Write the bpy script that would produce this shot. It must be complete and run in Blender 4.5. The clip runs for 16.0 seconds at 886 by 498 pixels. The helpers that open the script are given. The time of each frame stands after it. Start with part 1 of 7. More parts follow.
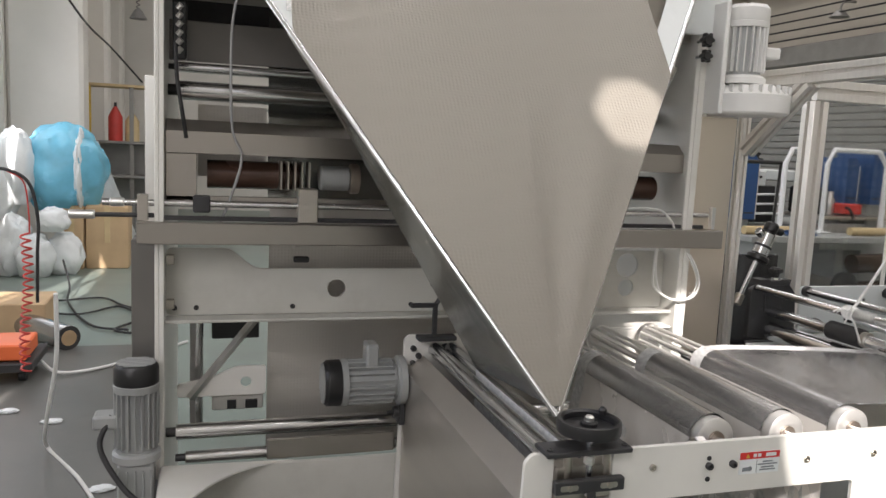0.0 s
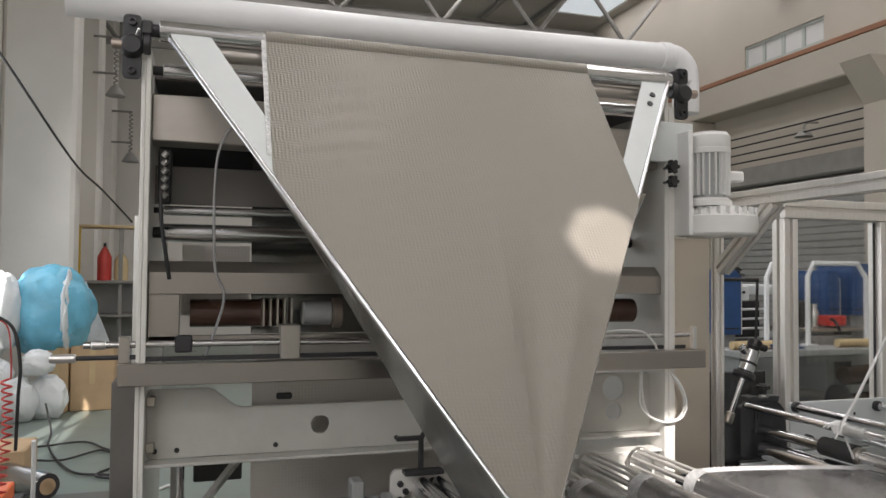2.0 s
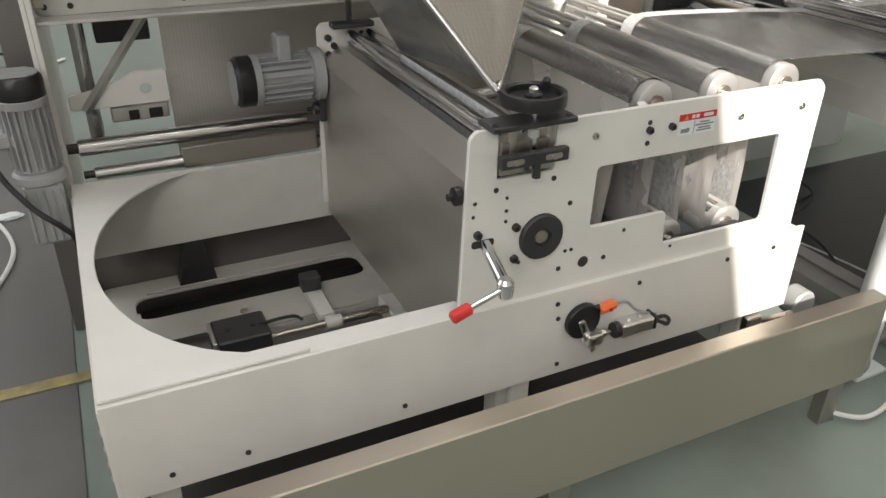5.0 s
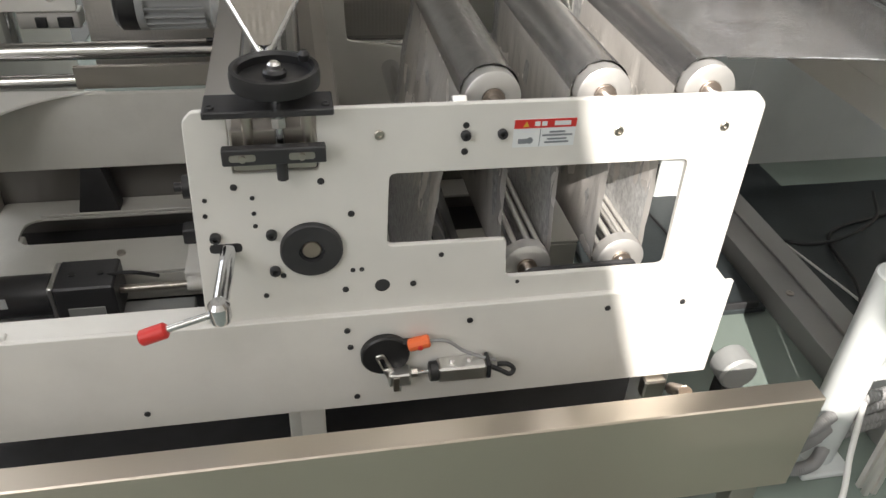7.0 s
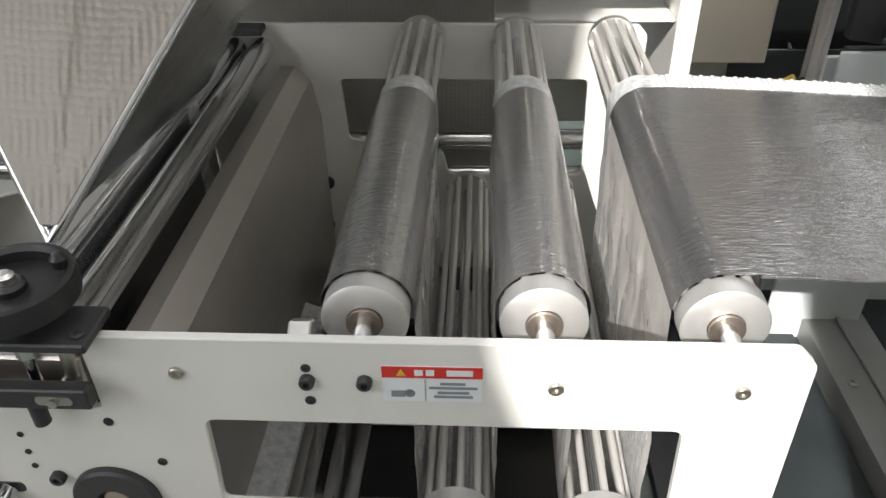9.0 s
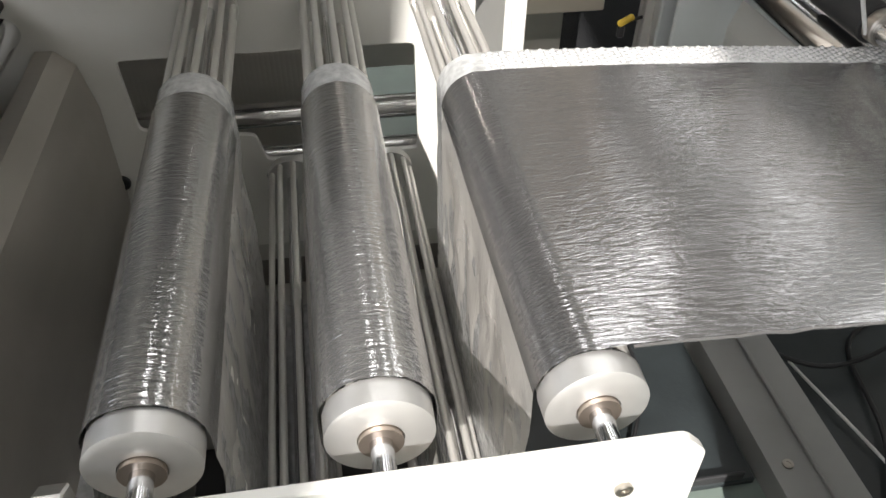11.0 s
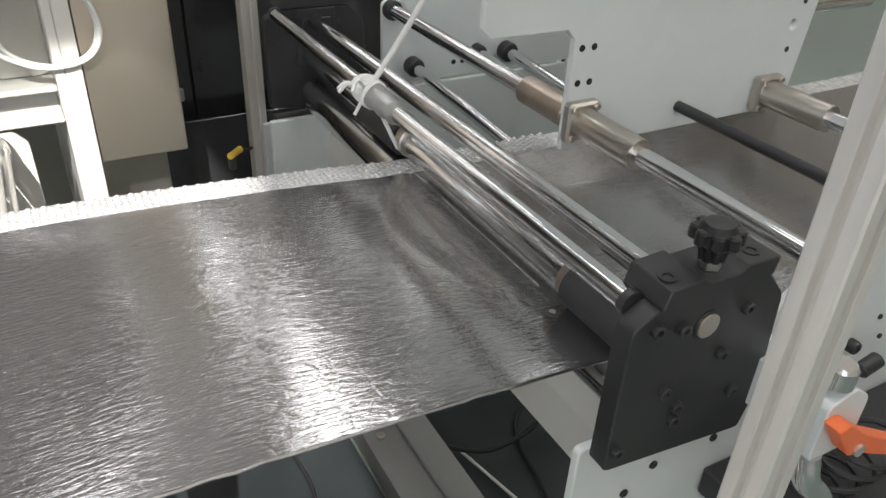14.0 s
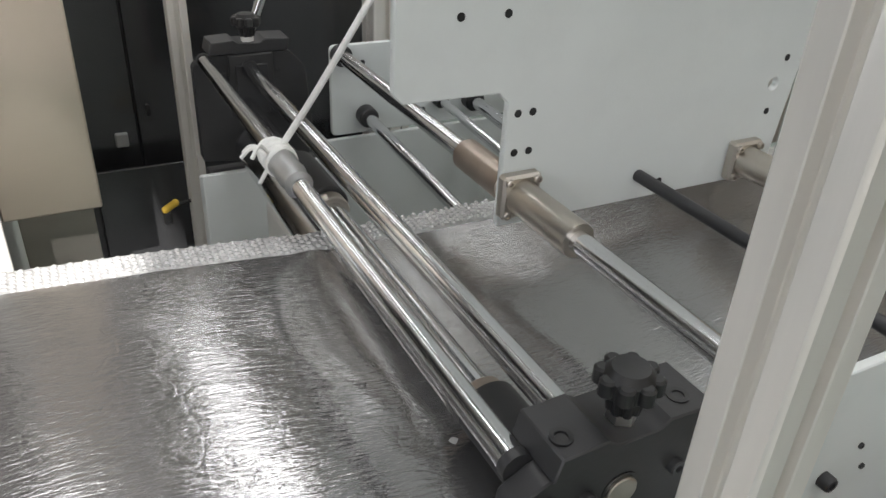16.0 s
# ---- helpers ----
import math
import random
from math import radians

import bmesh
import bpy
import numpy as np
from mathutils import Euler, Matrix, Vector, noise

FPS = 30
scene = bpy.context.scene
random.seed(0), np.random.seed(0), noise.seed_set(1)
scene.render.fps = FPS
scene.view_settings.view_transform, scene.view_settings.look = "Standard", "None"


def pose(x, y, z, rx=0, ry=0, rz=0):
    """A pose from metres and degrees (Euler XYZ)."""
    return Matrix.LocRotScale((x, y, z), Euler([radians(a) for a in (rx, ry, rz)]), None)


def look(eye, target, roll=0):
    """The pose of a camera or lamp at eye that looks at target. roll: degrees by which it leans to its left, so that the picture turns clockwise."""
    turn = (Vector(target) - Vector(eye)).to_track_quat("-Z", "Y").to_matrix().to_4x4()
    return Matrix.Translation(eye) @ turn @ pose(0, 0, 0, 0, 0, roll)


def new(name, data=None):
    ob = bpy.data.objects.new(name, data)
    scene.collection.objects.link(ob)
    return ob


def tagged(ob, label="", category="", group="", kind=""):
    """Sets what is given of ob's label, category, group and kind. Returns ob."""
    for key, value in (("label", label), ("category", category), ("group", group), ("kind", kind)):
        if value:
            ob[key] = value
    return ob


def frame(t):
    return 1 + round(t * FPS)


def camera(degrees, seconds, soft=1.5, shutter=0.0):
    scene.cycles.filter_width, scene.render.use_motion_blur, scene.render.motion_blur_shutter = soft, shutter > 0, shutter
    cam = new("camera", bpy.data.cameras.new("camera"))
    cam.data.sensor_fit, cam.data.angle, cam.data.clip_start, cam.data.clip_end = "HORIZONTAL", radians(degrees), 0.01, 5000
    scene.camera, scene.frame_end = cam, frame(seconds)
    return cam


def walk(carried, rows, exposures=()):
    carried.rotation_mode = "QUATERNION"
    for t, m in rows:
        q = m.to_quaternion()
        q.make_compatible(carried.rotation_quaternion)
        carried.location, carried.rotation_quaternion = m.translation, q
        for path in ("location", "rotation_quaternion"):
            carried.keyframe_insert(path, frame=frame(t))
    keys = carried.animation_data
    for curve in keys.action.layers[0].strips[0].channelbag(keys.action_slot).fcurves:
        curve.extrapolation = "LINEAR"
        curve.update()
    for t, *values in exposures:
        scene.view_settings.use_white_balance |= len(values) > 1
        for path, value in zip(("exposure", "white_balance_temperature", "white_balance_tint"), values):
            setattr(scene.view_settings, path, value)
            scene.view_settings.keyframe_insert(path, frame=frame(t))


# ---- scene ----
cam = camera(60.1, 16.0)

PATH = [
    (0, (-0.574, -1.362, 1.554), (0.019, 0.53, 1.294), 2.7),
    (0.5, (-0.577, -1.387, 1.56), (0.001, 0.524, 1.444), 2.1),
    (1, (-0.566, -1.404, 1.566), (0.013, 0.51, 1.552), 1.3),
    (1.5, (-0.556, -1.408, 1.569), (0.035, 0.502, 1.609), 0.6),
    (2, (-0.554, -1.395, 1.57), (0.059, 0.507, 1.637), 0.5),
    (2.5, (-0.562, -1.394, 1.575), (0.066, 0.503, 1.65), -0.1),
    (3, (-0.566, -1.394, 1.576), (0.057, 0.506, 1.631), -0.6),
    (3.5, (-0.572, -1.366, 1.559), (0.073, 0.524, 1.438), -0.4),
    (4, (-0.609, -1.299, 1.519), (0.14, 0.507, 1.096), 0.2),
    (4.5, (-0.622, -1.281, 1.487), (0.161, 0.4, 0.739), 0.1),
    (4.7, (-0.632, -1.265, 1.469), (0.158, 0.357, 0.606), 0.1),
    (6.8, (0.145, -1.118, 1.464), (0.537, 0.459, 0.298), 3.3),
    (7, (0.226, -1.097, 1.463), (0.569, 0.493, 0.299), 3.1),
    (7.5, (0.47, -1.062, 1.475), (0.591, 0.58, 0.339), 1.5),
    (8, (0.609, -0.965, 1.474), (0.523, 0.729, 0.414), -0.5),
    (8.2, (0.629, -0.887, 1.469), (0.518, 0.815, 0.425), -1.3),
    (10.5, (0.706, -0.323, 1.475), (0.818, 1.14, 0.115), 1.0),
    (11, (0.726, -0.336, 1.482), (0.993, 1.146, 0.165), 1.0),
    (11.5, (0.756, -0.329, 1.488), (1.201, 1.156, 0.224), 1.4),
    (12, (0.805, -0.327, 1.493), (1.411, 1.141, 0.276), 2.0),
    (12.5, (0.906, -0.336, 1.504), (1.576, 1.128, 0.317), 1.5),
    (13, (0.957, -0.352, 1.509), (1.715, 1.1, 0.361), 2.0),
    (13.5, (0.997, -0.376, 1.506), (1.812, 1.077, 0.4), 2.4),
    (14, (1.039, -0.406, 1.502), (1.895, 1.058, 0.44), 2.9),
    (14.5, (1.074, -0.417, 1.5), (1.948, 1.055, 0.466), 2.9),
    (15, (1.114, -0.393, 1.504), (1.99, 1.09, 0.488), 2.8),
    (15.5, (1.187, -0.339, 1.502), (2.042, 1.166, 0.499), 3.6),
    (16, (1.249, -0.31, 1.501), (2.079, 1.204, 0.492), 3.2),
]
walk(cam, [(t, look(eye, target, roll)) for t, eye, target, roll in PATH],
     exposures=[(0, 0.29, 6600, 15), (1.2, 0.12, 6600, 15), (2.6, 0.03, 6600, 15), (3.6, 0.15, 6620, 15), (4.5, 0.3, 6750, 12), (7, 0.33, 6650, 12), (8, 0.26, 6300, 11), (10.5, 0.22, 6450, 11), (11.5, 0.25, 6450, 11), (12.6, 0.25, 6400, 11), (14.5, 0.34, 6430, 11), (16, 0.3, 6400, 11)])

# ---- light: sun and sky through the hall's openings, and an added rear lamp ----
SUN = Vector((0.22, 0.80, -0.62)).normalized()          # the way the sunlight travels
world = bpy.data.worlds.new("world")
scene.world = world
world.use_nodes = True
_nt = world.node_tree
_sky = _nt.nodes.new("ShaderNodeTexSky")
_sky.sky_type = "NISHITA"
_sky.sun_disc = False
_sky.sun_elevation = math.asin(-SUN.z)
_sky.sun_rotation = math.atan2(-SUN.x, -SUN.y)
_nt.links.new(_sky.outputs[0], _nt.nodes["Background"].inputs[0])
_nt.nodes["Background"].inputs[1].default_value = 0.12

sun_data = bpy.data.lights.new("sun", "SUN")
sun_data.energy, sun_data.angle, sun_data.color = 6.5, radians(0.4), (1.0, 0.955, 0.895)
sun = new("sun", sun_data)
sun.matrix_world = look((0, 0, 0), SUN)


def window_light(name, eye, target, wide, high, watts, tint):
    data = bpy.data.lights.new(name, "AREA")
    data.shape, data.size, data.size_y, data.energy, data.color = "RECTANGLE", wide, high, watts, tint
    ob = new(name, data)
    ob.matrix_world = look(eye, target)
    return ob


window_light("sky_light_left", (-3.04, 4.7, 3.0), (2.0, 4.2, 1.4), 8.0, 3.0, 135, (0.96, 0.98, 1.0))
window_light("sky_light_corner", (-3.04, -2.6, 3.0), (1.0, 0.6, 1.0), 2.8, 3.0, 60, (1.0, 0.98, 0.95))
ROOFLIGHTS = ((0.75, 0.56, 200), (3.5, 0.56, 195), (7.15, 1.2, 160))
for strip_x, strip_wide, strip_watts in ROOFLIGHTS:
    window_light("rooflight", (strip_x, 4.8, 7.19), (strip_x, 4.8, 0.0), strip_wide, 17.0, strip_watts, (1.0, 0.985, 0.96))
# added lamp that brightens the film's reflections, no known opening behind it
window_light("added_light_rear", (-2.15, -4.46, 5.85), (-2.15, 0.0, 5.85), 1.5, 1.2, 46, (0.97, 0.98, 1.0))

FLOOR = 0.0


# ---- materials ----
def shader(name, base, rough=0.5, metal=0.0, vary=0.06, scale=6.0, bump=0.0, bump_scale=60.0, rough_vary=0.08,
           stretch=(1, 1, 1), dirt=None, dirt_scale=3.0, dirt_amount=0.35, spec=0.5):
    """A painted, plastic or metal surface with grain, blotches and fine relief."""
    m = bpy.data.materials.new(name)
    m.use_nodes = True
    nt = m.node_tree
    b = nt.nodes["Principled BSDF"]
    b.inputs["Roughness"].default_value = rough
    b.inputs["Metallic"].default_value = metal
    b.inputs["Specular IOR Level"].default_value = spec
    co = nt.nodes.new("ShaderNodeTexCoord")
    mp = nt.nodes.new("ShaderNodeMapping")
    mp.inputs["Scale"].default_value = stretch
    nt.links.new(co.outputs["Object"], mp.inputs[0])
    n1 = nt.nodes.new("ShaderNodeTexNoise")
    n1.inputs["Scale"].default_value, n1.inputs["Detail"].default_value = scale, 6
    nt.links.new(mp.outputs[0], n1.inputs["Vector"])
    ramp = nt.nodes.new("ShaderNodeMapRange")
    ramp.inputs[1].default_value, ramp.inputs[2].default_value = 0.3, 0.7
    ramp.inputs[3].default_value, ramp.inputs[4].default_value = 1 - vary, 1 + vary
    nt.links.new(n1.outputs[0], ramp.inputs[0])
    mul = nt.nodes.new("ShaderNodeVectorMath")
    mul.operation = "SCALE"
    mul.inputs[0].default_value = base[:3]
    nt.links.new(ramp.outputs[0], mul.inputs["Scale"])
    colour = mul.outputs[0]
    if dirt:
        n2 = nt.nodes.new("ShaderNodeTexNoise")
        n2.inputs["Scale"].default_value, n2.inputs["Detail"].default_value = dirt_scale, 9
        n2.inputs["Roughness"].default_value = 0.65
        nt.links.new(co.outputs["Object"], n2.inputs["Vector"])
        r2 = nt.nodes.new("ShaderNodeMapRange")
        r2.inputs[1].default_value, r2.inputs[2].default_value = 0.5, 0.72
        r2.inputs[4].default_value = dirt_amount
        nt.links.new(n2.outputs[0], r2.inputs[0])
        mix = nt.nodes.new("ShaderNodeMix")
        mix.data_type = "RGBA"
        mix.inputs[7].default_value = (*dirt, 1)
        nt.links.new(r2.outputs[0], mix.inputs[0])
        nt.links.new(colour, mix.inputs[6])
        colour = mix.outputs[2]
    nt.links.new(colour, b.inputs["Base Color"])
    rr = nt.nodes.new("ShaderNodeMapRange")
    rr.inputs[3].default_value, rr.inputs[4].default_value = max(0.02, rough - rough_vary), min(1, rough + rough_vary)
    nt.links.new(n1.outputs[0], rr.inputs[0])
    nt.links.new(rr.outputs[0], b.inputs["Roughness"])
    if bump:
        n3 = nt.nodes.new("ShaderNodeTexNoise")
        n3.inputs["Scale"].default_value, n3.inputs["Detail"].default_value = bump_scale, 4
        nt.links.new(mp.outputs[0], n3.inputs["Vector"])
        bp = nt.nodes.new("ShaderNodeBump")
        bp.inputs["Strength"].default_value, bp.inputs["Distance"].default_value = bump, 0.002
        nt.links.new(n3.outputs[0], bp.inputs["Height"])
        nt.links.new(bp.outputs[0], b.inputs["Normal"])
    return m


def foil(name, base, rough, fine=(30, 240, 30), fine_h=0.5, broad=5.0, broad_h=0.4, bubbles=0.0, crease=0.0, metal=1.0, lanes=None, lane_h=0.5, twist=0.6, rows=None, row_h=0.3, slope=None):
    """Metallised film: drawn-out ripples, slow waves, creases, and bubbles where they show through."""
    m = bpy.data.materials.new(name)
    m.use_nodes = True
    nt = m.node_tree
    b = nt.nodes["Principled BSDF"]
    b.inputs["Base Color"].default_value = (*base, 1)
    b.inputs["Metallic"].default_value = metal
    b.inputs["Roughness"].default_value = rough
    co = nt.nodes.new("ShaderNodeTexCoord")
    mp = nt.nodes.new("ShaderNodeMapping")
    mp.inputs["Scale"].default_value = fine
    nt.links.new(co.outputs["Object"], mp.inputs[0])
    n1 = nt.nodes.new("ShaderNodeTexNoise")
    n1.inputs["Scale"].default_value, n1.inputs["Detail"].default_value = 1.0, 3
    n1.inputs["Distortion"].default_value = twist
    nt.links.new(mp.outputs[0], n1.inputs["Vector"])
    n2 = nt.nodes.new("ShaderNodeTexNoise")
    n2.inputs["Scale"].default_value, n2.inputs["Detail"].default_value = broad, 3
    nt.links.new(co.outputs["Object"], n2.inputs["Vector"])
    b2 = nt.nodes.new("ShaderNodeBump")
    b2.inputs["Strength"].default_value, b2.inputs["Distance"].default_value = broad_h, 0.02
    nt.links.new(n2.outputs[0], b2.inputs["Height"])
    b1 = nt.nodes.new("ShaderNodeBump")
    b1.inputs["Strength"].default_value, b1.inputs["Distance"].default_value = fine_h, 0.002
    nt.links.new(n1.outputs[0], b1.inputs["Height"])
    nt.links.new(b2.outputs[0], b1.inputs["Normal"])
    last = b1
    if lanes:
        ml = nt.nodes.new("ShaderNodeMapping")
        ml.inputs["Scale"].default_value = lanes
        nt.links.new(co.outputs["Object"], ml.inputs[0])
        nl = nt.nodes.new("ShaderNodeTexNoise")
        nl.inputs["Scale"].default_value, nl.inputs["Detail"].default_value = 1.0, 2
        nt.links.new(ml.outputs[0], nl.inputs["Vector"])
        bl = nt.nodes.new("ShaderNodeBump")
        bl.inputs["Strength"].default_value, bl.inputs["Distance"].default_value = lane_h, 0.006
        nt.links.new(nl.outputs[0], bl.inputs["Height"])
        nt.links.new(last.outputs[0], bl.inputs["Normal"])
        last = bl
    if rows:
        # rows of small bubbles showing through the film
        mr = nt.nodes.new("ShaderNodeMapping")
        mr.inputs["Rotation"].default_value = (0, radians(5.0), 0)
        nt.links.new(co.outputs["Object"], mr.inputs[0])
        wv = nt.nodes.new("ShaderNodeTexWave")
        wv.inputs["Scale"].default_value = 0.314 / rows
        wv.inputs["Distortion"].default_value, wv.inputs["Detail"].default_value = 2.2, 2.0
        wv.inputs["Detail Scale"].default_value = 0.35
        nt.links.new(mr.outputs[0], wv.inputs["Vector"])
        br = nt.nodes.new("ShaderNodeBump")
        br.inputs["Strength"].default_value, br.inputs["Distance"].default_value = row_h, 0.0016
        nt.links.new(wv.outputs[0], br.inputs["Height"])
        nt.links.new(last.outputs[0], br.inputs["Normal"])
        last = br
    if crease:
        v = nt.nodes.new("ShaderNodeTexVoronoi")
        v.feature = "DISTANCE_TO_EDGE"
        v.inputs["Scale"].default_value = 9.0
        warp = nt.nodes.new("ShaderNodeVectorMath")
        nt.links.new(co.outputs["Object"], warp.inputs[0])
        nt.links.new(n2.outputs["Color"], warp.inputs[1])
        nt.links.new(warp.outputs[0], v.inputs["Vector"])
        r = nt.nodes.new("ShaderNodeMapRange")
        r.inputs[2].default_value = 0.05
        nt.links.new(v.outputs[0], r.inputs[0])
        b3 = nt.nodes.new("ShaderNodeBump")
        b3.inputs["Strength"].default_value, b3.inputs["Distance"].default_value = crease, 0.003
        nt.links.new(r.outputs[0], b3.inputs["Height"])
        nt.links.new(last.outputs[0], b3.inputs["Normal"])
        last = b3
    if bubbles:
        v = nt.nodes.new("ShaderNodeTexVoronoi")
        v.inputs["Scale"].default_value, v.inputs["Randomness"].default_value = 88.0, 0.06
        if slope is None:
            nt.links.new(co.outputs["Object"], v.inputs["Vector"])
        else:
            # bubbles laid out in the plane of a sloping sheet
            v.voronoi_dimensions = "2D"
            v.inputs["Scale"].default_value, v.inputs["Randomness"].default_value = 98.0, 0.35
            lay = nt.nodes.new("ShaderNodeMapping")
            lay.inputs["Rotation"].default_value = (radians(slope), 0, radians(4))
            nt.links.new(co.outputs["Object"], lay.inputs[0])
            nt.links.new(lay.outputs[0], v.inputs["Vector"])
        b4 = nt.nodes.new("ShaderNodeBump")
        b4.invert = True
        b4.inputs["Strength"].default_value, b4.inputs["Distance"].default_value = bubbles, 0.004
        nt.links.new(v.outputs[0], b4.inputs["Height"])
        nt.links.new(last.outputs[0], b4.inputs["Normal"])
        last = b4
    nt.links.new(last.outputs[0], b.inputs["Normal"])
    r = nt.nodes.new("ShaderNodeMapRange")
    r.inputs[3].default_value, r.inputs[4].default_value = rough * 0.7, rough * 1.3
    nt.links.new(n2.outputs[0], r.inputs[0])
    nt.links.new(r.outputs[0], b.inputs["Roughness"])
    return m


CREAM = shader("cream_machine_paint", (0.71, 0.70, 0.66), 0.40, vary=0.04, bump=0.08, bump_scale=300, dirt=(0.42, 0.40, 0.36), dirt_scale=4, dirt_amount=0.15)
COOLWHITE = shader("cool_white_paint", (0.70, 0.735, 0.73), 0.38, vary=0.03, bump=0.08, bump_scale=300, dirt=(0.45, 0.46, 0.45), dirt_scale=5, dirt_amount=0.15)
STEEL = shader("brushed_stainless", (0.52, 0.485, 0.435), 0.325, 1.0, vary=0.02, scale=3, bump=0.012, bump_scale=500, rough_vary=0.03, dirt=(0.40, 0.36, 0.31), dirt_scale=2, dirt_amount=0.25)
STEEL_H = shader("brushed_stainless_long", (0.40, 0.375, 0.345), 0.325, 1.0, vary=0.02, scale=3, bump=0.01, bump_scale=500, rough_vary=0.03, dirt=(0.32, 0.295, 0.265), dirt_scale=1.5, dirt_amount=0.3)
DARKSTEEL = shader("dull_steel_sheet", (0.50, 0.47, 0.43), 0.35, 1.0, vary=0.06, scale=5, bump=0.03, bump_scale=120, stretch=(1, 0.3, 3), rough_vary=0.06, dirt=(0.36, 0.32, 0.28), dirt_scale=3, dirt_amount=0.3)
COVERSTEEL = shader("satin_cover_sheet", (0.60, 0.57, 0.53), 0.38, 0.88, vary=0.05, scale=4, bump=0.03, bump_scale=120, stretch=(1, 0.3, 3), rough_vary=0.08, dirt=(0.42, 0.39, 0.35), dirt_scale=3, dirt_amount=0.3)
CHROME = shader("chromed_roller", (0.68, 0.685, 0.70), 0.15, 1.0, vary=0.04, rough_vary=0.05, bump=0.02, bump_scale=50, stretch=(8, 0.5, 8))
CHROME_X = shader("chromed_cross_roller", (0.66, 0.655, 0.65), 0.20, 1.0, vary=0.05, rough_vary=0.06, bump=0.03, bump_scale=60, stretch=(0.6, 8, 8))
ALU = shader("machined_aluminium", (0.78, 0.77, 0.75), 0.37, 1.0, vary=0.05, scale=20, bump=0.08, bump_scale=120)
DISCALU = shader("turned_pale_disc", (0.78, 0.77, 0.75), 0.42, 0.78, vary=0.05, scale=20, bump=0.06, bump_scale=140)
PROFILE = shader("anodised_aluminium_profile", (0.82, 0.795, 0.755), 0.36, 0.5, vary=0.04, scale=12, bump=0.05, bump_scale=90, stretch=(6, 6, 0.5))
CABINETSTEEL = shader("warm_brushed_stainless", (0.74, 0.66, 0.565), 0.32, 1.0, vary=0.02, scale=2, bump=0.008, bump_scale=500, rough_vary=0.03)
# the cream paint again, its colour lowered for parts in shade
CREAM_SHADED = shader("shaded_cream_paint", (0.53, 0.525, 0.485), 0.36, vary=0.05, scale=4, bump=0.06, bump_scale=300, dirt=(0.34, 0.33, 0.30), dirt_scale=5, dirt_amount=0.3)
FROST = shader("frosted_pane", (0.60, 0.61, 0.60), 0.22, vary=0.04, scale=3)
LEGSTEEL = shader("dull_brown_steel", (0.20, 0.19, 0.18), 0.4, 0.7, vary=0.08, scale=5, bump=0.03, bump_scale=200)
SATIN = shader("satin_silver_bar", (0.70, 0.68, 0.64), 0.34, 0.5, vary=0.04, scale=10, rough_vary=0.06)
BRONZE = shader("brown_bushing", (0.40, 0.34, 0.29), 0.37, 0.9, vary=0.1, scale=20)
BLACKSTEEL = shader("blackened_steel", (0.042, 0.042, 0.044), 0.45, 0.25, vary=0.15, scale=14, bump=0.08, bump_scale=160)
BLACKPLASTIC = shader("black_plastic", (0.018, 0.018, 0.019), 0.35, vary=0.1, bump=0.06, bump_scale=200)
RUBBER = shader("black_rubber", (0.042, 0.042, 0.043), 0.6, vary=0.15, scale=20, bump=0.1, bump_scale=200)
RED = shader("red_plastic", (0.62, 0.035, 0.03), 0.35, vary=0.06)
REDPAINT = shader("red_paint", (0.55, 0.05, 0.04), 0.45, vary=0.1)
ORANGE = shader("orange_plastic", (0.85, 0.17, 0.05), 0.4, vary=0.06)
MOTORGREY = shader("grey_motor_paint", (0.33, 0.34, 0.335), 0.45, 0.1, vary=0.08, bump=0.12, bump_scale=160)
MOTORWHITE = shader("white_motor_paint", (0.74, 0.74, 0.72), 0.45, vary=0.05, bump=0.1, bump_scale=160)
DARKMOTOR = shader("dark_motor_housing", (0.045, 0.045, 0.048), 0.4, 0.2, vary=0.1, bump=0.1, bump_scale=120)
PIPEWHITE = shader("white_plastic_pipe", (0.80, 0.81, 0.82), 0.32, vary=0.03, bump=0.03, bump_scale=40)
TUBEWHITE = shader("white_air_tube", (0.72, 0.72, 0.70), 0.4, vary=0.03)
STRINGWHITE = shader("white_braided_cord", (0.82, 0.82, 0.80), 0.7, vary=0.08, scale=90, bump=0.5, bump_scale=400)
CABLE = shader("black_cable", (0.02, 0.02, 0.021), 0.5, vary=0.1)
GREYCABLE = shader("grey_cable", (0.30, 0.30, 0.30), 0.5, vary=0.1)
FLOORMAT = shader("green_epoxy_floor", (0.195, 0.238, 0.213), 0.34, vary=0.10, scale=1.2, bump=0.05, bump_scale=25, dirt=(0.16, 0.17, 0.155), dirt_scale=1.6, dirt_amount=0.6, rough_vary=0.14)
CONCRETE = shader("worn_grey_concrete", (0.115, 0.115, 0.108), 0.42, vary=0.18, scale=1.6, bump=0.08, bump_scale=40, dirt=(0.09, 0.09, 0.085), dirt_scale=2.2, dirt_amount=0.7, rough_vary=0.16)
OLDYELLOW = shader("worn_yellow_line", (0.30, 0.25, 0.10), 0.6, vary=0.3, scale=14, dirt=(0.14, 0.14, 0.13), dirt_scale=9, dirt_amount=0.85)
MAT = shader("dark_rubber_mat", (0.028, 0.034, 0.036), 0.36, spec=0.45, vary=0.2, scale=8, bump=0.2, bump_scale=90)
WALL = shader("white_hall_plaster", (0.74, 0.715, 0.67), 0.75, vary=0.05, scale=1.2, bump=0.1, bump_scale=30, dirt=(0.48, 0.46, 0.42), dirt_scale=0.6, dirt_amount=0.35)
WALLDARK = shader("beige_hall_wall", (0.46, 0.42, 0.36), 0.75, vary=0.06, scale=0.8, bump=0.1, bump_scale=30)
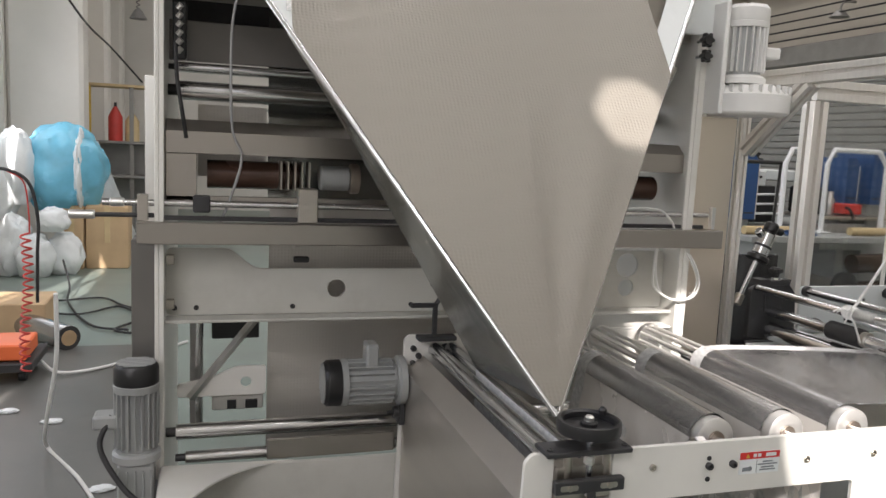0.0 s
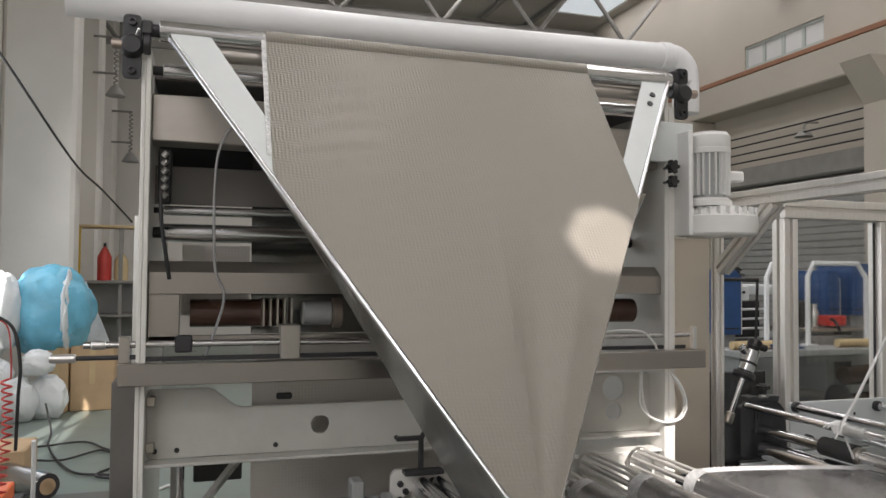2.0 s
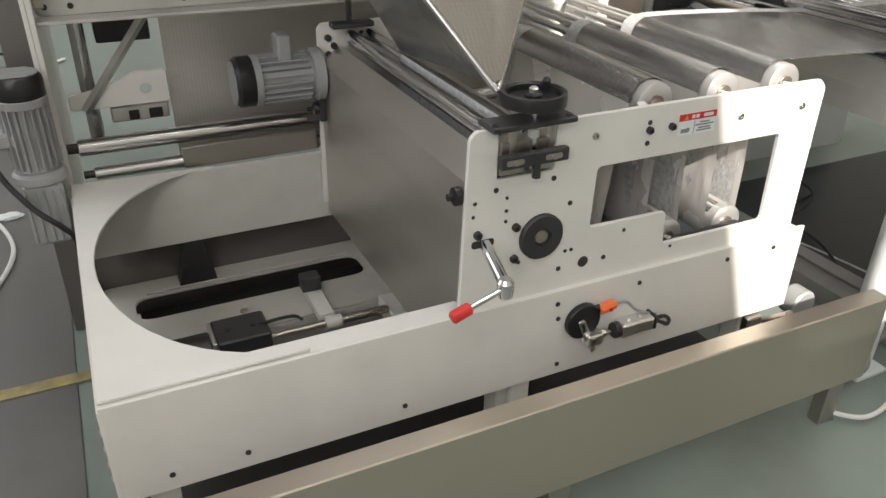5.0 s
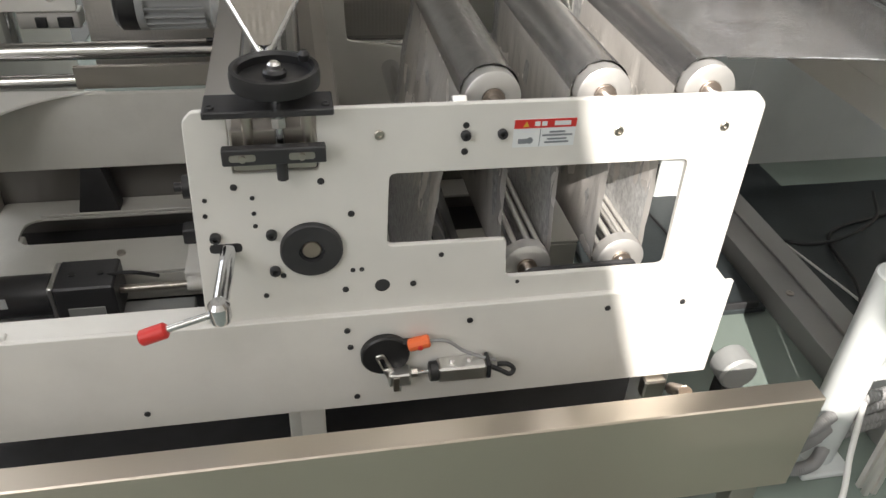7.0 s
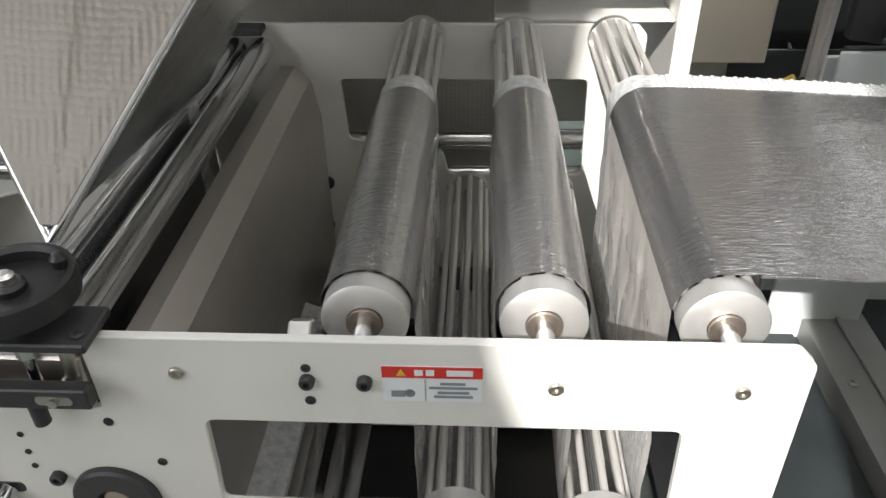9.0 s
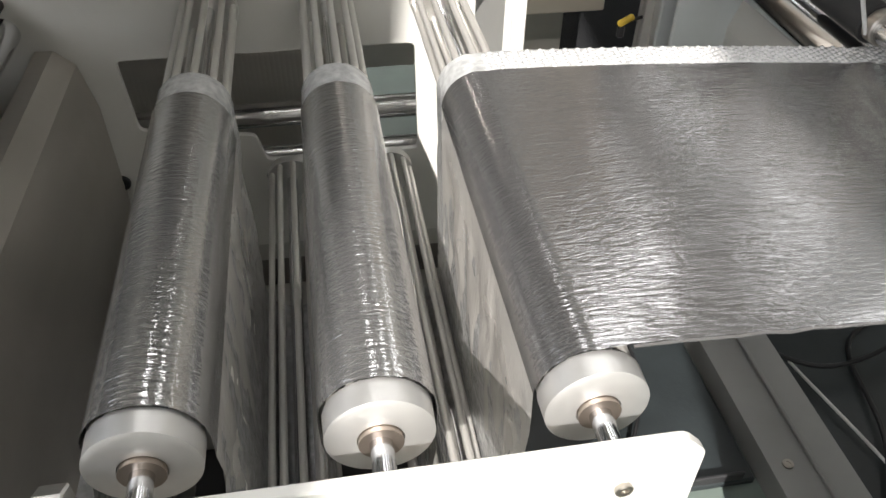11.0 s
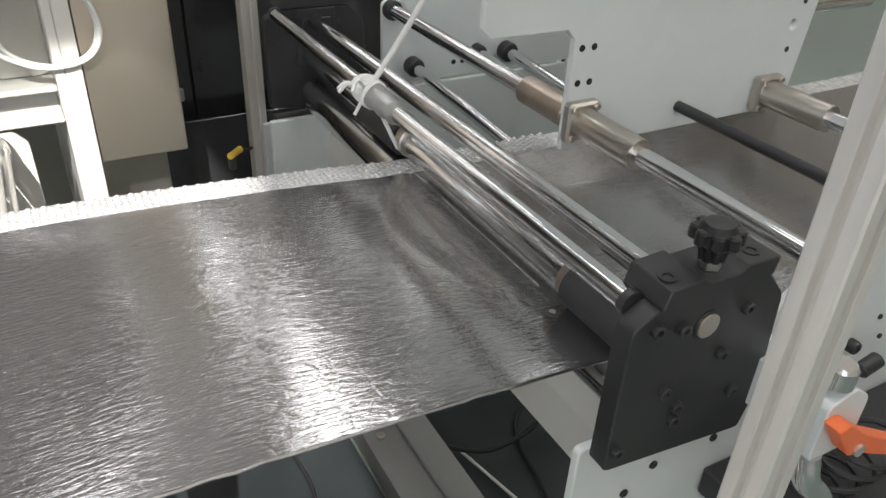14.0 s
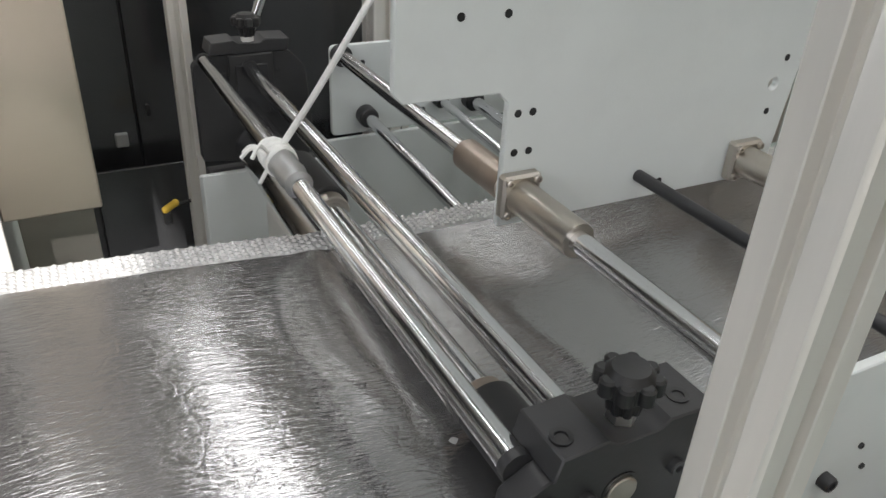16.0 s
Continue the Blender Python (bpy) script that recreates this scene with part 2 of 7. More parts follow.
ROOF = shader("grey_roof_sheet", (0.46, 0.44, 0.40), 0.6, vary=0.08, scale=1.0)
TRUSS = shader("grey_truss_steel", (0.27, 0.26, 0.245), 0.55, 0.2, vary=0.1)
RUST = shader("rust_brown_rail", (0.30, 0.15, 0.09), 0.7, vary=0.2, scale=3)
CARD = shader("brown_cardboard", (0.52, 0.37, 0.22), 0.8, vary=0.08, scale=5, bump=0.1, bump_scale=60)
BAGBLUE = shader("blue_plastic_bag", (0.16, 0.48, 0.66), 0.25, vary=0.25, scale=3, bump=0.7, bump_scale=14)
BAGWHITE = shader("white_plastic_wrap", (0.74, 0.77, 0.78), 0.28, vary=0.08, scale=4, bump=0.6, bump_scale=16)
BLUEPAINT = shader("blue_machine_paint", (0.022, 0.075, 0.21), 0.4, vary=0.08)
YELLOW = shader("yellow_paint", (0.65, 0.44, 0.05), 0.5, vary=0.1)
TANROLL = shader("tan_paper_tube", (0.56, 0.43, 0.24), 0.7, vary=0.08)
SHUTTER = shader("grey_shutter_slat", (0.34, 0.34, 0.33), 0.5, 0.3, vary=0.08)
FRAMEGREEN = shader("grey_green_window_frame", (0.38, 0.42, 0.40), 0.5, vary=0.05)
LABELWHITE = shader("white_label", (0.74, 0.77, 0.78), 0.4, vary=0.02)
LABELGREY = shader("grey_print", (0.22, 0.24, 0.26), 0.5, vary=0.02)
COPPER = shader("brown_core_window", (0.085, 0.045, 0.032), 0.25, 0.2, vary=0.3, scale=8)
DARKBLUE = shader("dark_enclosure_panel", (0.11, 0.112, 0.118), 0.21, 0.75, vary=0.12, scale=3, bump=0.01, bump_scale=400)

FOIL_V = foil("foil_on_former", (0.25, 0.231, 0.20), 0.405, fine=(60, 14, 14), fine_h=0.10, broad=2.0, broad_h=0.03, metal=0.22, lanes=(14, 0.7, 0.7), lane_h=0.08, twist=0.0, rows=0.0105, row_h=0.22, bubbles=0.22, slope=-55.3)
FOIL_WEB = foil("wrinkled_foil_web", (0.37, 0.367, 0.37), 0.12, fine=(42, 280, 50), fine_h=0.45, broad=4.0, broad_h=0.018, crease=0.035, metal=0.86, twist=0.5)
# the web's film in a paler colour for the light on its turns
FOIL_ROLL_LIT = foil("lit_foil_round_rollers", (0.60, 0.597, 0.595), 0.12, fine=(40, 210, 40), fine_h=0.55, broad=6.0, broad_h=0.06, crease=0.06, metal=0.86, twist=0.5)
# loose milky lengths, their colour raised for the sun on them
FOIL_HANG_LIT = foil("lit_hanging_foil_web", (0.74, 0.715, 0.68), 0.26, fine=(60, 60, 10), fine_h=0.5, broad=7.0, broad_h=0.25, crease=0.10, metal=0.25)
FOIL_SIDE = foil("smooth_foil_flap", (0.44, 0.45, 0.44), 0.22, fine=(40, 40, 8), fine_h=0.15, broad=4.0, broad_h=0.55)
FOIL_BUBBLE = foil("bubble_foil_sheet", (0.60, 0.575, 0.54), 0.41, fine=(30, 30, 30), fine_h=0.1, broad=4.0, broad_h=0.10, bubbles=0.5, metal=0.75)
CLEARBUBBLE = shader("milky_bubble_strip", (0.56, 0.565, 0.56), 0.16, 0.15, vary=0.22, scale=70, bump=1.0, bump_scale=95)

BUBBLEGLOSS = shader("clear_bubble_film", (0.66, 0.66, 0.655), 0.10, 0.35, vary=0.1, scale=40)


def glassy(name, tint):
    m = bpy.data.materials.new(name)
    m.use_nodes = True
    b = m.node_tree.nodes["Principled BSDF"]
    b.inputs["Base Color"].default_value = (*tint, 1)
    b.inputs["Transmission Weight"].default_value = 1.0
    b.inputs["Roughness"].default_value = 0.03
    b.inputs["IOR"].default_value = 1.45
    return m


CLEAR = glassy("clear_plastic", (0.95, 0.96, 0.95))
TAPE = glassy("cloudy_clear_tape", (0.92, 0.93, 0.92))
TAPE.node_tree.nodes["Principled BSDF"].inputs["Roughness"].default_value = 0.35
TAPE.node_tree.nodes["Principled BSDF"].inputs["Transmission Weight"].default_value = 0.85


def milk_glass():
    """Frosted window glass that scatters the daylight."""
    m = bpy.data.materials.new("frosted_window_glass")
    m.use_nodes = True
    nt = m.node_tree
    tr = nt.nodes.new("ShaderNodeBsdfTranslucent")
    tr.inputs["Color"].default_value = (0.80, 0.84, 0.84, 1)
    mix = nt.nodes.new("ShaderNodeMixShader")
    mix.inputs[0].default_value = 0.7
    nt.nodes["Principled BSDF"].inputs["Base Color"].default_value = (0.75, 0.78, 0.78, 1)
    nt.links.new(nt.nodes["Principled BSDF"].outputs[0], mix.inputs[1])
    nt.links.new(tr.outputs[0], mix.inputs[2])
    nt.links.new(mix.outputs[0], nt.nodes["Material Output"].inputs["Surface"])
    return m


MILKGLASS = milk_glass()


# ---- building helpers ----
def thing(name, at, label, category, group="", kind=""):
    ob = new(name)
    ob.empty_display_size = 0.05
    ob.location = at
    return tagged(ob, label, category, group, kind)


def finish(name, bm, material, smooth=35):
    bmesh.ops.recalc_face_normals(bm, faces=bm.faces[:])
    me = bpy.data.meshes.new(name)
    bm.to_mesh(me)
    bm.free()
    me.materials.append(material)
    if smooth:
        me.polygons.foreach_set("use_smooth", [True] * len(me.polygons))
        me.set_sharp_from_angle(angle=radians(smooth))
    return me


def part(name, bm, material, parent, label="", smooth=35):
    """Links a bmesh, given in world places, as one mesh object under a thing or a part."""
    ob = new(name, finish(name, bm, material, smooth))
    ob.parent = parent
    top, off = parent, Vector()
    while top:
        off += top.location
        top = top.parent
    ob.data.transform(Matrix.Translation(-off))
    return tagged(ob, label)


def single(name, bm, material, label, category, kind="", group="", smooth=35):
    ob = new(name, finish(name, bm, material, smooth))
    return tagged(ob, label, category, group, kind)


def box(x0, x1, y0, y1, z0, z1, bevel=0.002, bm=None):
    own = bmesh.new()
    bmesh.ops.create_cube(own, size=1)
    for v in own.verts:
        v.co = ((x0 + x1) / 2 + v.co.x * (x1 - x0), (y0 + y1) / 2 + v.co.y * (y1 - y0), (z0 + z1) / 2 + v.co.z * (z1 - z0))
    b = min(bevel, 0.4 * min(x1 - x0, y1 - y0, z1 - z0))
    if b > 0.0002:
        bmesh.ops.bevel(own, geom=own.edges[:], offset=b, segments=1, affect="EDGES")
    return merge(bm, own)


def merge(bm, own):
    if bm is None:
        return own
    me = bpy.data.meshes.new("tmp")
    own.to_mesh(me)
    own.free()
    bm.from_mesh(me)
    bpy.data.meshes.remove(me)
    return bm


def rod(a, b, r, bm=None, seg=24, bevel=0.0, r2=None):
    a, b = Vector(a), Vector(b)
    own = bmesh.new()
    bmesh.ops.create_cone(own, cap_ends=True, segments=seg, radius1=r, radius2=r if r2 is None else r2, depth=(b - a).length)
    if bevel:
        edges = [e for e in own.edges if len(e.link_faces) == 2 and any(len(f.verts) > 4 for f in e.link_faces)]
        bmesh.ops.bevel(own, geom=edges, offset=bevel, segments=1, affect="EDGES")
    turn = (b - a).to_track_quat("Z", "Y").to_matrix().to_4x4()
    own.transform(Matrix.Translation((a + b) / 2) @ turn)
    return merge(bm, own)


def plate(outline, axis, lo, hi, holes=(), bevel=0.0015):
    """A flat plate with holes: outline in the two other axes, thickness from lo to hi along axis."""
    bm = bmesh.new()

    def put(p):
        u, v = p
        return {"x": (lo, u, v), "y": (u, lo, v), "z": (u, v, lo)}[axis]
    edges = []
    for loop in (outline, *holes):
        vs = [bm.verts.new(put(p)) for p in loop]
        edges += [bm.edges.new((vs[i], vs[(i + 1) % len(vs)])) for i in range(len(vs))]
    bmesh.ops.triangle_fill(bm, use_beauty=True, use_dissolve=True, edges=edges)
    bmesh.ops.dissolve_limit(bm, angle_limit=0.01, verts=bm.verts[:], edges=[e for e in bm.edges if len(e.link_faces) == 2])
    move = {"x": (hi - lo, 0, 0), "y": (0, hi - lo, 0), "z": (0, 0, hi - lo)}[axis]
    got = bmesh.ops.extrude_face_region(bm, geom=bm.faces[:])
    bmesh.ops.translate(bm, vec=move, verts=[g for g in got["geom"] if isinstance(g, bmesh.types.BMVert)])
    bmesh.ops.recalc_face_normals(bm, faces=bm.faces[:])
    if bevel:
        sharp = [e for e in bm.edges if len(e.link_faces) == 2 and e.calc_face_angle(0) > 0.9]
        bmesh.ops.bevel(bm, geom=sharp, offset=bevel, segments=1, affect="EDGES")
    return bm


def ring_points(cx, cy, r, n=20, a0=0.0, a1=360.0, rx=None):
    rx = r if rx is None else rx
    full = abs(a1 - a0) >= 360
    k = n if full else n + 1
    return [(cx + rx * math.cos(radians(a0 + (a1 - a0) * i / n)), cy + r * math.sin(radians(a0 + (a1 - a0) * i / n))) for i in range(k)]


def rounded(points, r, n=4):
    """A polygon with its corners rounded."""
    out = []
    for i, p in enumerate(points):
        p, a, b = Vector(p), Vector(points[i - 1]), Vector(points[(i + 1) % len(points)])
        ta, tb = (a - p), (b - p)
        k = min(r, 0.45 * ta.length, 0.45 * tb.length)
        s, e = p + ta.normalized() * k, p + tb.normalized() * k
        for j in range(n + 1):
            t = j / n
            out.append(tuple((1 - t) ** 2 * s + 2 * t * (1 - t) * p + t * t * e))
    return out


def smooth_path(points, n=8):
    """A Catmull-Rom line through the points."""
    p = [Vector(q) for q in points]
    p = [2 * p[0] - p[1], *p, 2 * p[-1] - p[-2]]
    out = []
    for i in range(1, len(p) - 2):
        for j in range(n):
            t = j / n
            out.append(0.5 * (2 * p[i] + (p[i + 1] - p[i - 1]) * t + (2 * p[i - 1] - 5 * p[i] + 4 * p[i + 1] - p[i + 2]) * t * t
                              + (3 * p[i] - p[i - 1] - 3 * p[i + 1] + p[i + 2]) * t ** 3))
    return [*out, p[-2]]


def tube(points, r, bm=None, seg=10, smooth=8, ridge=0.0):
    """A round hose, cable or bent pipe along a line, with ridges if wanted."""
    line = smooth_path(points, smooth) if smooth else [Vector(q) for q in points]
    own = bmesh.new()
    side, rings = None, []
    for i, p in enumerate(line):
        way = (line[min(i + 1, len(line) - 1)] - line[max(i - 1, 0)]).normalized()
        if side is None:
            side = way.orthogonal().normalized()
        side = (side - way * side.dot(way)).normalized()
        up = way.cross(side)
        rings.append([own.verts.new(p + r * (1 + ridge * (i % 2)) * (side * math.cos(2 * math.pi * k / seg) + up * math.sin(2 * math.pi * k / seg))) for k in range(seg)])
    for a, b in zip(rings, rings[1:]):
        for k in range(seg):
            own.faces.new((a[k], a[(k + 1) % seg], b[(k + 1) % seg], b[k]))
    own.faces.new(rings[0])
    own.faces.new(rings[-1])
    return merge(bm, own)


def lathe(profile, at, axis="z", seg=32, bm=None):
    """A turned body: profile of (radius, height) along an axis."""
    own = bmesh.new()
    rings = []
    for r, h in profile:
        rings.append([own.verts.new((max(r, 1e-5) * math.cos(2 * math.pi * k / seg), max(r, 1e-5) * math.sin(2 * math.pi * k / seg), h)) for k in range(seg)])
    for a, b in zip(rings, rings[1:]):
        for k in range(seg):
            own.faces.new((a[k], a[(k + 1) % seg], b[(k + 1) % seg], b[k]))
    own.faces.new(rings[0])
    own.faces.new(rings[-1])
    turn = {"z": Matrix.Identity(4), "x": Matrix.Rotation(radians(90), 4, "Y"), "y": Matrix.Rotation(radians(-90), 4, "X")}[axis]
    own.transform(Matrix.Translation(at) @ turn)
    return merge(bm, own)


def sheet(rows, thick=0.0, bm=None):
    """A grid of points (rows of equal length) as a thin surface."""
    own = bmesh.new()
    vs = [[own.verts.new(p) for p in row] for row in rows]
    for a, b in zip(vs, vs[1:]):
        for k in range(len(a) - 1):
            own.faces.new((a[k], a[k + 1], b[k + 1], b[k]))
    if thick:
        bmesh.ops.recalc_face_normals(own, faces=own.faces[:])
        bmesh.ops.solidify(own, geom=own.faces[:], thickness=thick)
    return merge(bm, own)


def bolt(at, r, parent, axis="y", high=0.006, material=None, name="bolt"):
    """A socket-head screw: a round head with its recess."""
    s = -1 if axis == "y" else 1
    bm = lathe([(r, 0), (r, high * 0.8), (r * 0.85, high), (r * 0.5, high), (r * 0.45, high * 0.4)], (0, 0, 0), "z", 14)
    turn = {"y": Matrix.Rotation(radians(90), 4, "X"), "z": Matrix.Identity(4), "x": Matrix.Rotation(radians(-90), 4, "Y")}[axis]
    bm.transform(Matrix.Translation(at) @ turn)
    return part(name, bm, material or BLACKSTEEL, parent)


# ---- the hall ----
def hall():
    bm = box(-3.3, 8.3, -4.8, 16.3, FLOOR - 0.2, FLOOR, 0)
    single("floor", bm, FLOORMAT, "worn grey-green epoxy factory floor", "floor", "structure")
    single("pavement", box(-2.6, -0.80, -4.4, 4.6, FLOOR + 0.0005, FLOOR + 0.004, 0), CONCRETE, "worn dirty grey concrete aisle", "floor", "structure")
    single("floor_line", box(-1.6, -0.72, 0.83, 0.88, FLOOR + 0.0045, FLOOR + 0.0075, 0), OLDYELLOW, "faded yellow line painted on the floor", "marking", "structure")
    # left wall with tall windows
    spans = ((-4.1, -1.2), (0.4, 4.2), (5.0, 9.6))
    holes = [[(y0, 1.42), (y1, 1.42), (y1, 4.6), (y0, 4.6)] for y0, y1 in spans]
    left = single("wall_left", plate([(-4.8, FLOOR), (16.3, FLOOR), (16.3, 7.2), (-4.8, 7.2)], "x", -3.3, -3.0, holes, 0), WALL,
                  "white plastered hall wall with tall windows", "wall", "structure", smooth=0)
    for i, (y0, y1) in enumerate(spans):
        win = thing("window_%d" % (i + 1), (-3.1, (y0 + y1) / 2, 1.42), "tall steel-framed window with grey-green mullions", "window", kind="structure")
        n = 4
        for k in range(n + 1):
            y = y0 + (y1 - y0) * k / n
            part("mullion", box(-3.12, -3.07, y - 0.03, y + 0.03, 1.42, 4.6), FRAMEGREEN, win)
        for z in (1.45, 2.5, 3.55, 4.57):
            part("transom", box(-3.118, -3.072, y0, y1, z - 0.03, z + 0.03), FRAMEGREEN, win)
        part("window_sill", box(-3.05, -2.9, y0, y1, 1.36, 1.415, 0.005), WALL, win)
        if i == 2:
            for k in (1, 2, 3):
                y = y0 + (y1 - y0) * k / n
                part("pane", box(-3.098, -3.092, y + 0.03, y + (y1 - y0) / n - 0.03, 1.48, 4.54, 0), MILKGLASS, win)
    for i, y in enumerate((4.35, 9.7, 12.3, 14.6)):
        single("pilaster_%d" % (i + 1), box(-2.995, -2.1 if y > 5 else -2.75, y, y + 0.55, FLOOR, 7.0, 0.05), WALL,
               "white plastered wall pilaster", "pilaster", "structure")
    # unseen rear wall added behind the camera, holes cut to shape the sun patches
    def back(x, z, y=-4.5):
        """Where the sun's ray through (x, 0, z) crosses the rear wall."""
        k = y / SUN.y
        return (x + SUN.x * k, z + SUN.z * k)
    sun_gap = [back(*p) for p in ((0.95, 0.12), (0.68, 0.95), (0.58, 1.60), (0.62, 1.90), (0.93, 1.92), (1.06, 1.70), (1.28, 0.95), (1.38, 0.42), (1.72, 0.12))]
    k = (-4.5 - 0.58) / SUN.y
    patch_gap = [(x + SUN.x * k, z + SUN.z * k) for x, z in ((0.440, 1.735), (0.485, 1.86), (0.585, 1.885), (0.68, 1.80), (0.67, 1.58), (0.615, 1.535), (0.515, 1.548))]
    single("wall_rear", plate([(-3.3, FLOOR), (8.3, FLOOR), (8.3, 7.2), (-3.3, 7.2)], "y", -4.56, -4.5, [sun_gap, patch_gap], 0), WALL,
           "unseen white rear wall with holes cut for the sun patches", "wall", "structure", smooth=0)
    # unseen window added round the rear lamp, its pane is closed
    high = thing("window_6", (-2.15, -4.5, 5.2), "added unseen high window, frosted and steel-framed, in the rear wall", "window", kind="structure")
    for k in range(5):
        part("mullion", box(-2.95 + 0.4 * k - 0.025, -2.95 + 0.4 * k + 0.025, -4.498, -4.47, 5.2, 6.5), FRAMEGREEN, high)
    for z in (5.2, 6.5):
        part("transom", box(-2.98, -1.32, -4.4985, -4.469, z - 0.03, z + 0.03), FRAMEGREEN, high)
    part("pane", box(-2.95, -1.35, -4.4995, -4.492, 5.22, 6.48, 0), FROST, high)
    # right wall: upper windows, crane girder, shutters
    rwin = [[(7.33, 4.98), (9.0, 4.98), (9.0, 5.36), (7.33, 5.36)], [(2.5, 4.98), (5.2, 4.98), (5.2, 5.36), (2.5, 5.36)]]
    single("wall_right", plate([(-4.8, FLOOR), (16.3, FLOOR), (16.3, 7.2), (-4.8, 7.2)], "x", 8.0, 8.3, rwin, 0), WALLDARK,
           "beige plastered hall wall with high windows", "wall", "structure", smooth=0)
    for i, (y0, y1) in enumerate(((7.33, 9.0), (2.5, 5.2))):
        win = thing("window_%d" % (i + 4), (8.1, (y0 + y1) / 2, 4.98), "high steel-framed window band", "window", kind="structure")
        for k in range(5):
            y = y0 + (y1 - y0) * k / 4
            part("mullion", box(8.02, 8.08, y - 0.03, y + 0.03, 4.98, 5.36), FRAMEGREEN, win)
        for z in (5.0, 5.34):
            part("transom", box(8.022, 8.078, y0, y1, z - 0.025, z + 0.025), FRAMEGREEN, win)
        part("pane", box(8.045, 8.05, y0, y1, 4.98, 5.36, 0), FROST, win)
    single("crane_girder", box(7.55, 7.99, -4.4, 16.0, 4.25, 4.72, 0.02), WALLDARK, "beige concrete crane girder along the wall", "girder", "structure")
    single("crane_rail", box(7.55, 7.8, -4.4, 16.0, 4.725, 4.80, 0.01), RUST, "rust-brown crane rail on the girder", "rail", "structure")
    for i, y in enumerate((5.6, 9.75, 13.6)):
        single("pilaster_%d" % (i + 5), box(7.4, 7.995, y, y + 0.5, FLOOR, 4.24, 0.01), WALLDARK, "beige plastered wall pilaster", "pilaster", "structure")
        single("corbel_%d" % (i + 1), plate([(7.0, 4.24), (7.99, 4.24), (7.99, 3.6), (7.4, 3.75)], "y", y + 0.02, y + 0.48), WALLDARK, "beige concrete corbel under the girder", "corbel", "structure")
    for j, z in enumerate((3.75, 3.62, 3.49, 3.36)):
        single("wire_%d" % (j + 1), rod((7.5, -4, z), (7.5, 15.8, z - 0.02), 0.012, seg=6), CABLE, "dark cable strung along the wall", "cable", "structure")
    shut = thing("roller_shutter", (7.9, 8.2, FLOOR), "grey slatted roller shutter, closed", "shutter")
    for k in range(30):
        part("slat", box(7.9, 7.95, 6.4, 9.7, FLOOR + 0.1 * k, FLOOR + 0.1 * k + 0.094, 0.015), SHUTTER, shut)
    part("shutter_box", box(7.7, 7.98, 6.2, 9.73, 3.01, 3.3, 0.02), TRUSS, shut)
    # far wall with shutters
    single("wall_far", box(-3.3, 8.3, 16.0, 16.3, FLOOR, 7.2, 0), WALL, "white plastered end wall of the hall", "wall", "structure")
    s2 = thing("roller_shutter", (5.6, 15.9, FLOOR), "grey slatted roller shutter, closed", "shutter")
    for k in range(34):
        part("slat", box(3.6, 7.2, 15.9, 15.95, FLOOR + 0.1 * k, FLOOR + 0.1 * k + 0.094, 0.015), SHUTTER, s2)
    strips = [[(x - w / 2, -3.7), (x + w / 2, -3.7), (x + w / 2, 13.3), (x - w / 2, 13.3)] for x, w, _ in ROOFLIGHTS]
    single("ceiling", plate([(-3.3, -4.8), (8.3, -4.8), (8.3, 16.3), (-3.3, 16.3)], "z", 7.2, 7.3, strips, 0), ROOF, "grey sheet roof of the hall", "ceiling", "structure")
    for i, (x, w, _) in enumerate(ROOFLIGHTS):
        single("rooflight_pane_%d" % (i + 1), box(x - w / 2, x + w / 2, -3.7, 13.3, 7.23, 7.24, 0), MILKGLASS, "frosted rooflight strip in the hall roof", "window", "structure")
    # roof trusses
    for i, y in enumerate((2.0, 5.0, 8.0, 11.0, 14.0)):
        bm = bmesh.new()
        box(-2.99, 7.99, y, y + 0.12, 5.85, 5.97, 0, bm)
        box(-2.99, 7.99, y, y + 0.12, 6.98, 7.1, 0, bm)
        for k in range(12):
            x = -2.9 + k * 0.9
            rod((x, y + 0.06, 5.91 if k % 2 else 7.04), (x + 0.9, y + 0.06, 7.04 if k % 2 else 5.91), 0.04, bm, 8)
        single("roof_truss_%d" % (i + 1), bm, TRUSS, "grey steel roof truss", "truss", "structure")
    for i, x in enumerate((-1.5, 0.2, 2.3, 5.2, 6.3)):
        single("purlin_%d" % (i + 1), box(x, x + 0.1, -4.4, 15.9, 7.1, 7.19, 0), TRUSS, "grey steel roof purlin", "purlin", "structure")


def wall_lamp(at):
    t = thing("wall_lamp", at, "dark bell-shaped metal wall lamp on a bracket", "lamp", "wall lamps")
    x, y, z = at
    part("shade", lathe([(0.03, 0.10), (0.06, 0.08), (0.13, 0.0), (0.125, 0.0), (0.05, 0.07)], (x, y, z), "z", 20), TRUSS, t)
    part("bracket", tube([(x, y, z + 0.1), (x + 0.05, y, z + 0.2), (x + 0.25, y, z + 0.22)], 0.015), TRUSS, t)


# ---- machine base and side frames ----
PLATE = [(0.049, 0.929), (0.064, 0.945), (0.114, 0.945), (0.114, 0.835), (0.25, 0.835), (0.25, 0.943), (1.0, 0.942), (1.02, 0.921), (1.022, 0.50), (0.034, 0.50)]
WINDOW = [(0.365, 0.821), (0.90, 0.819), (0.905, 0.583), (0.586, 0.584), (0.58, 0.672), (0.361, 0.674)]


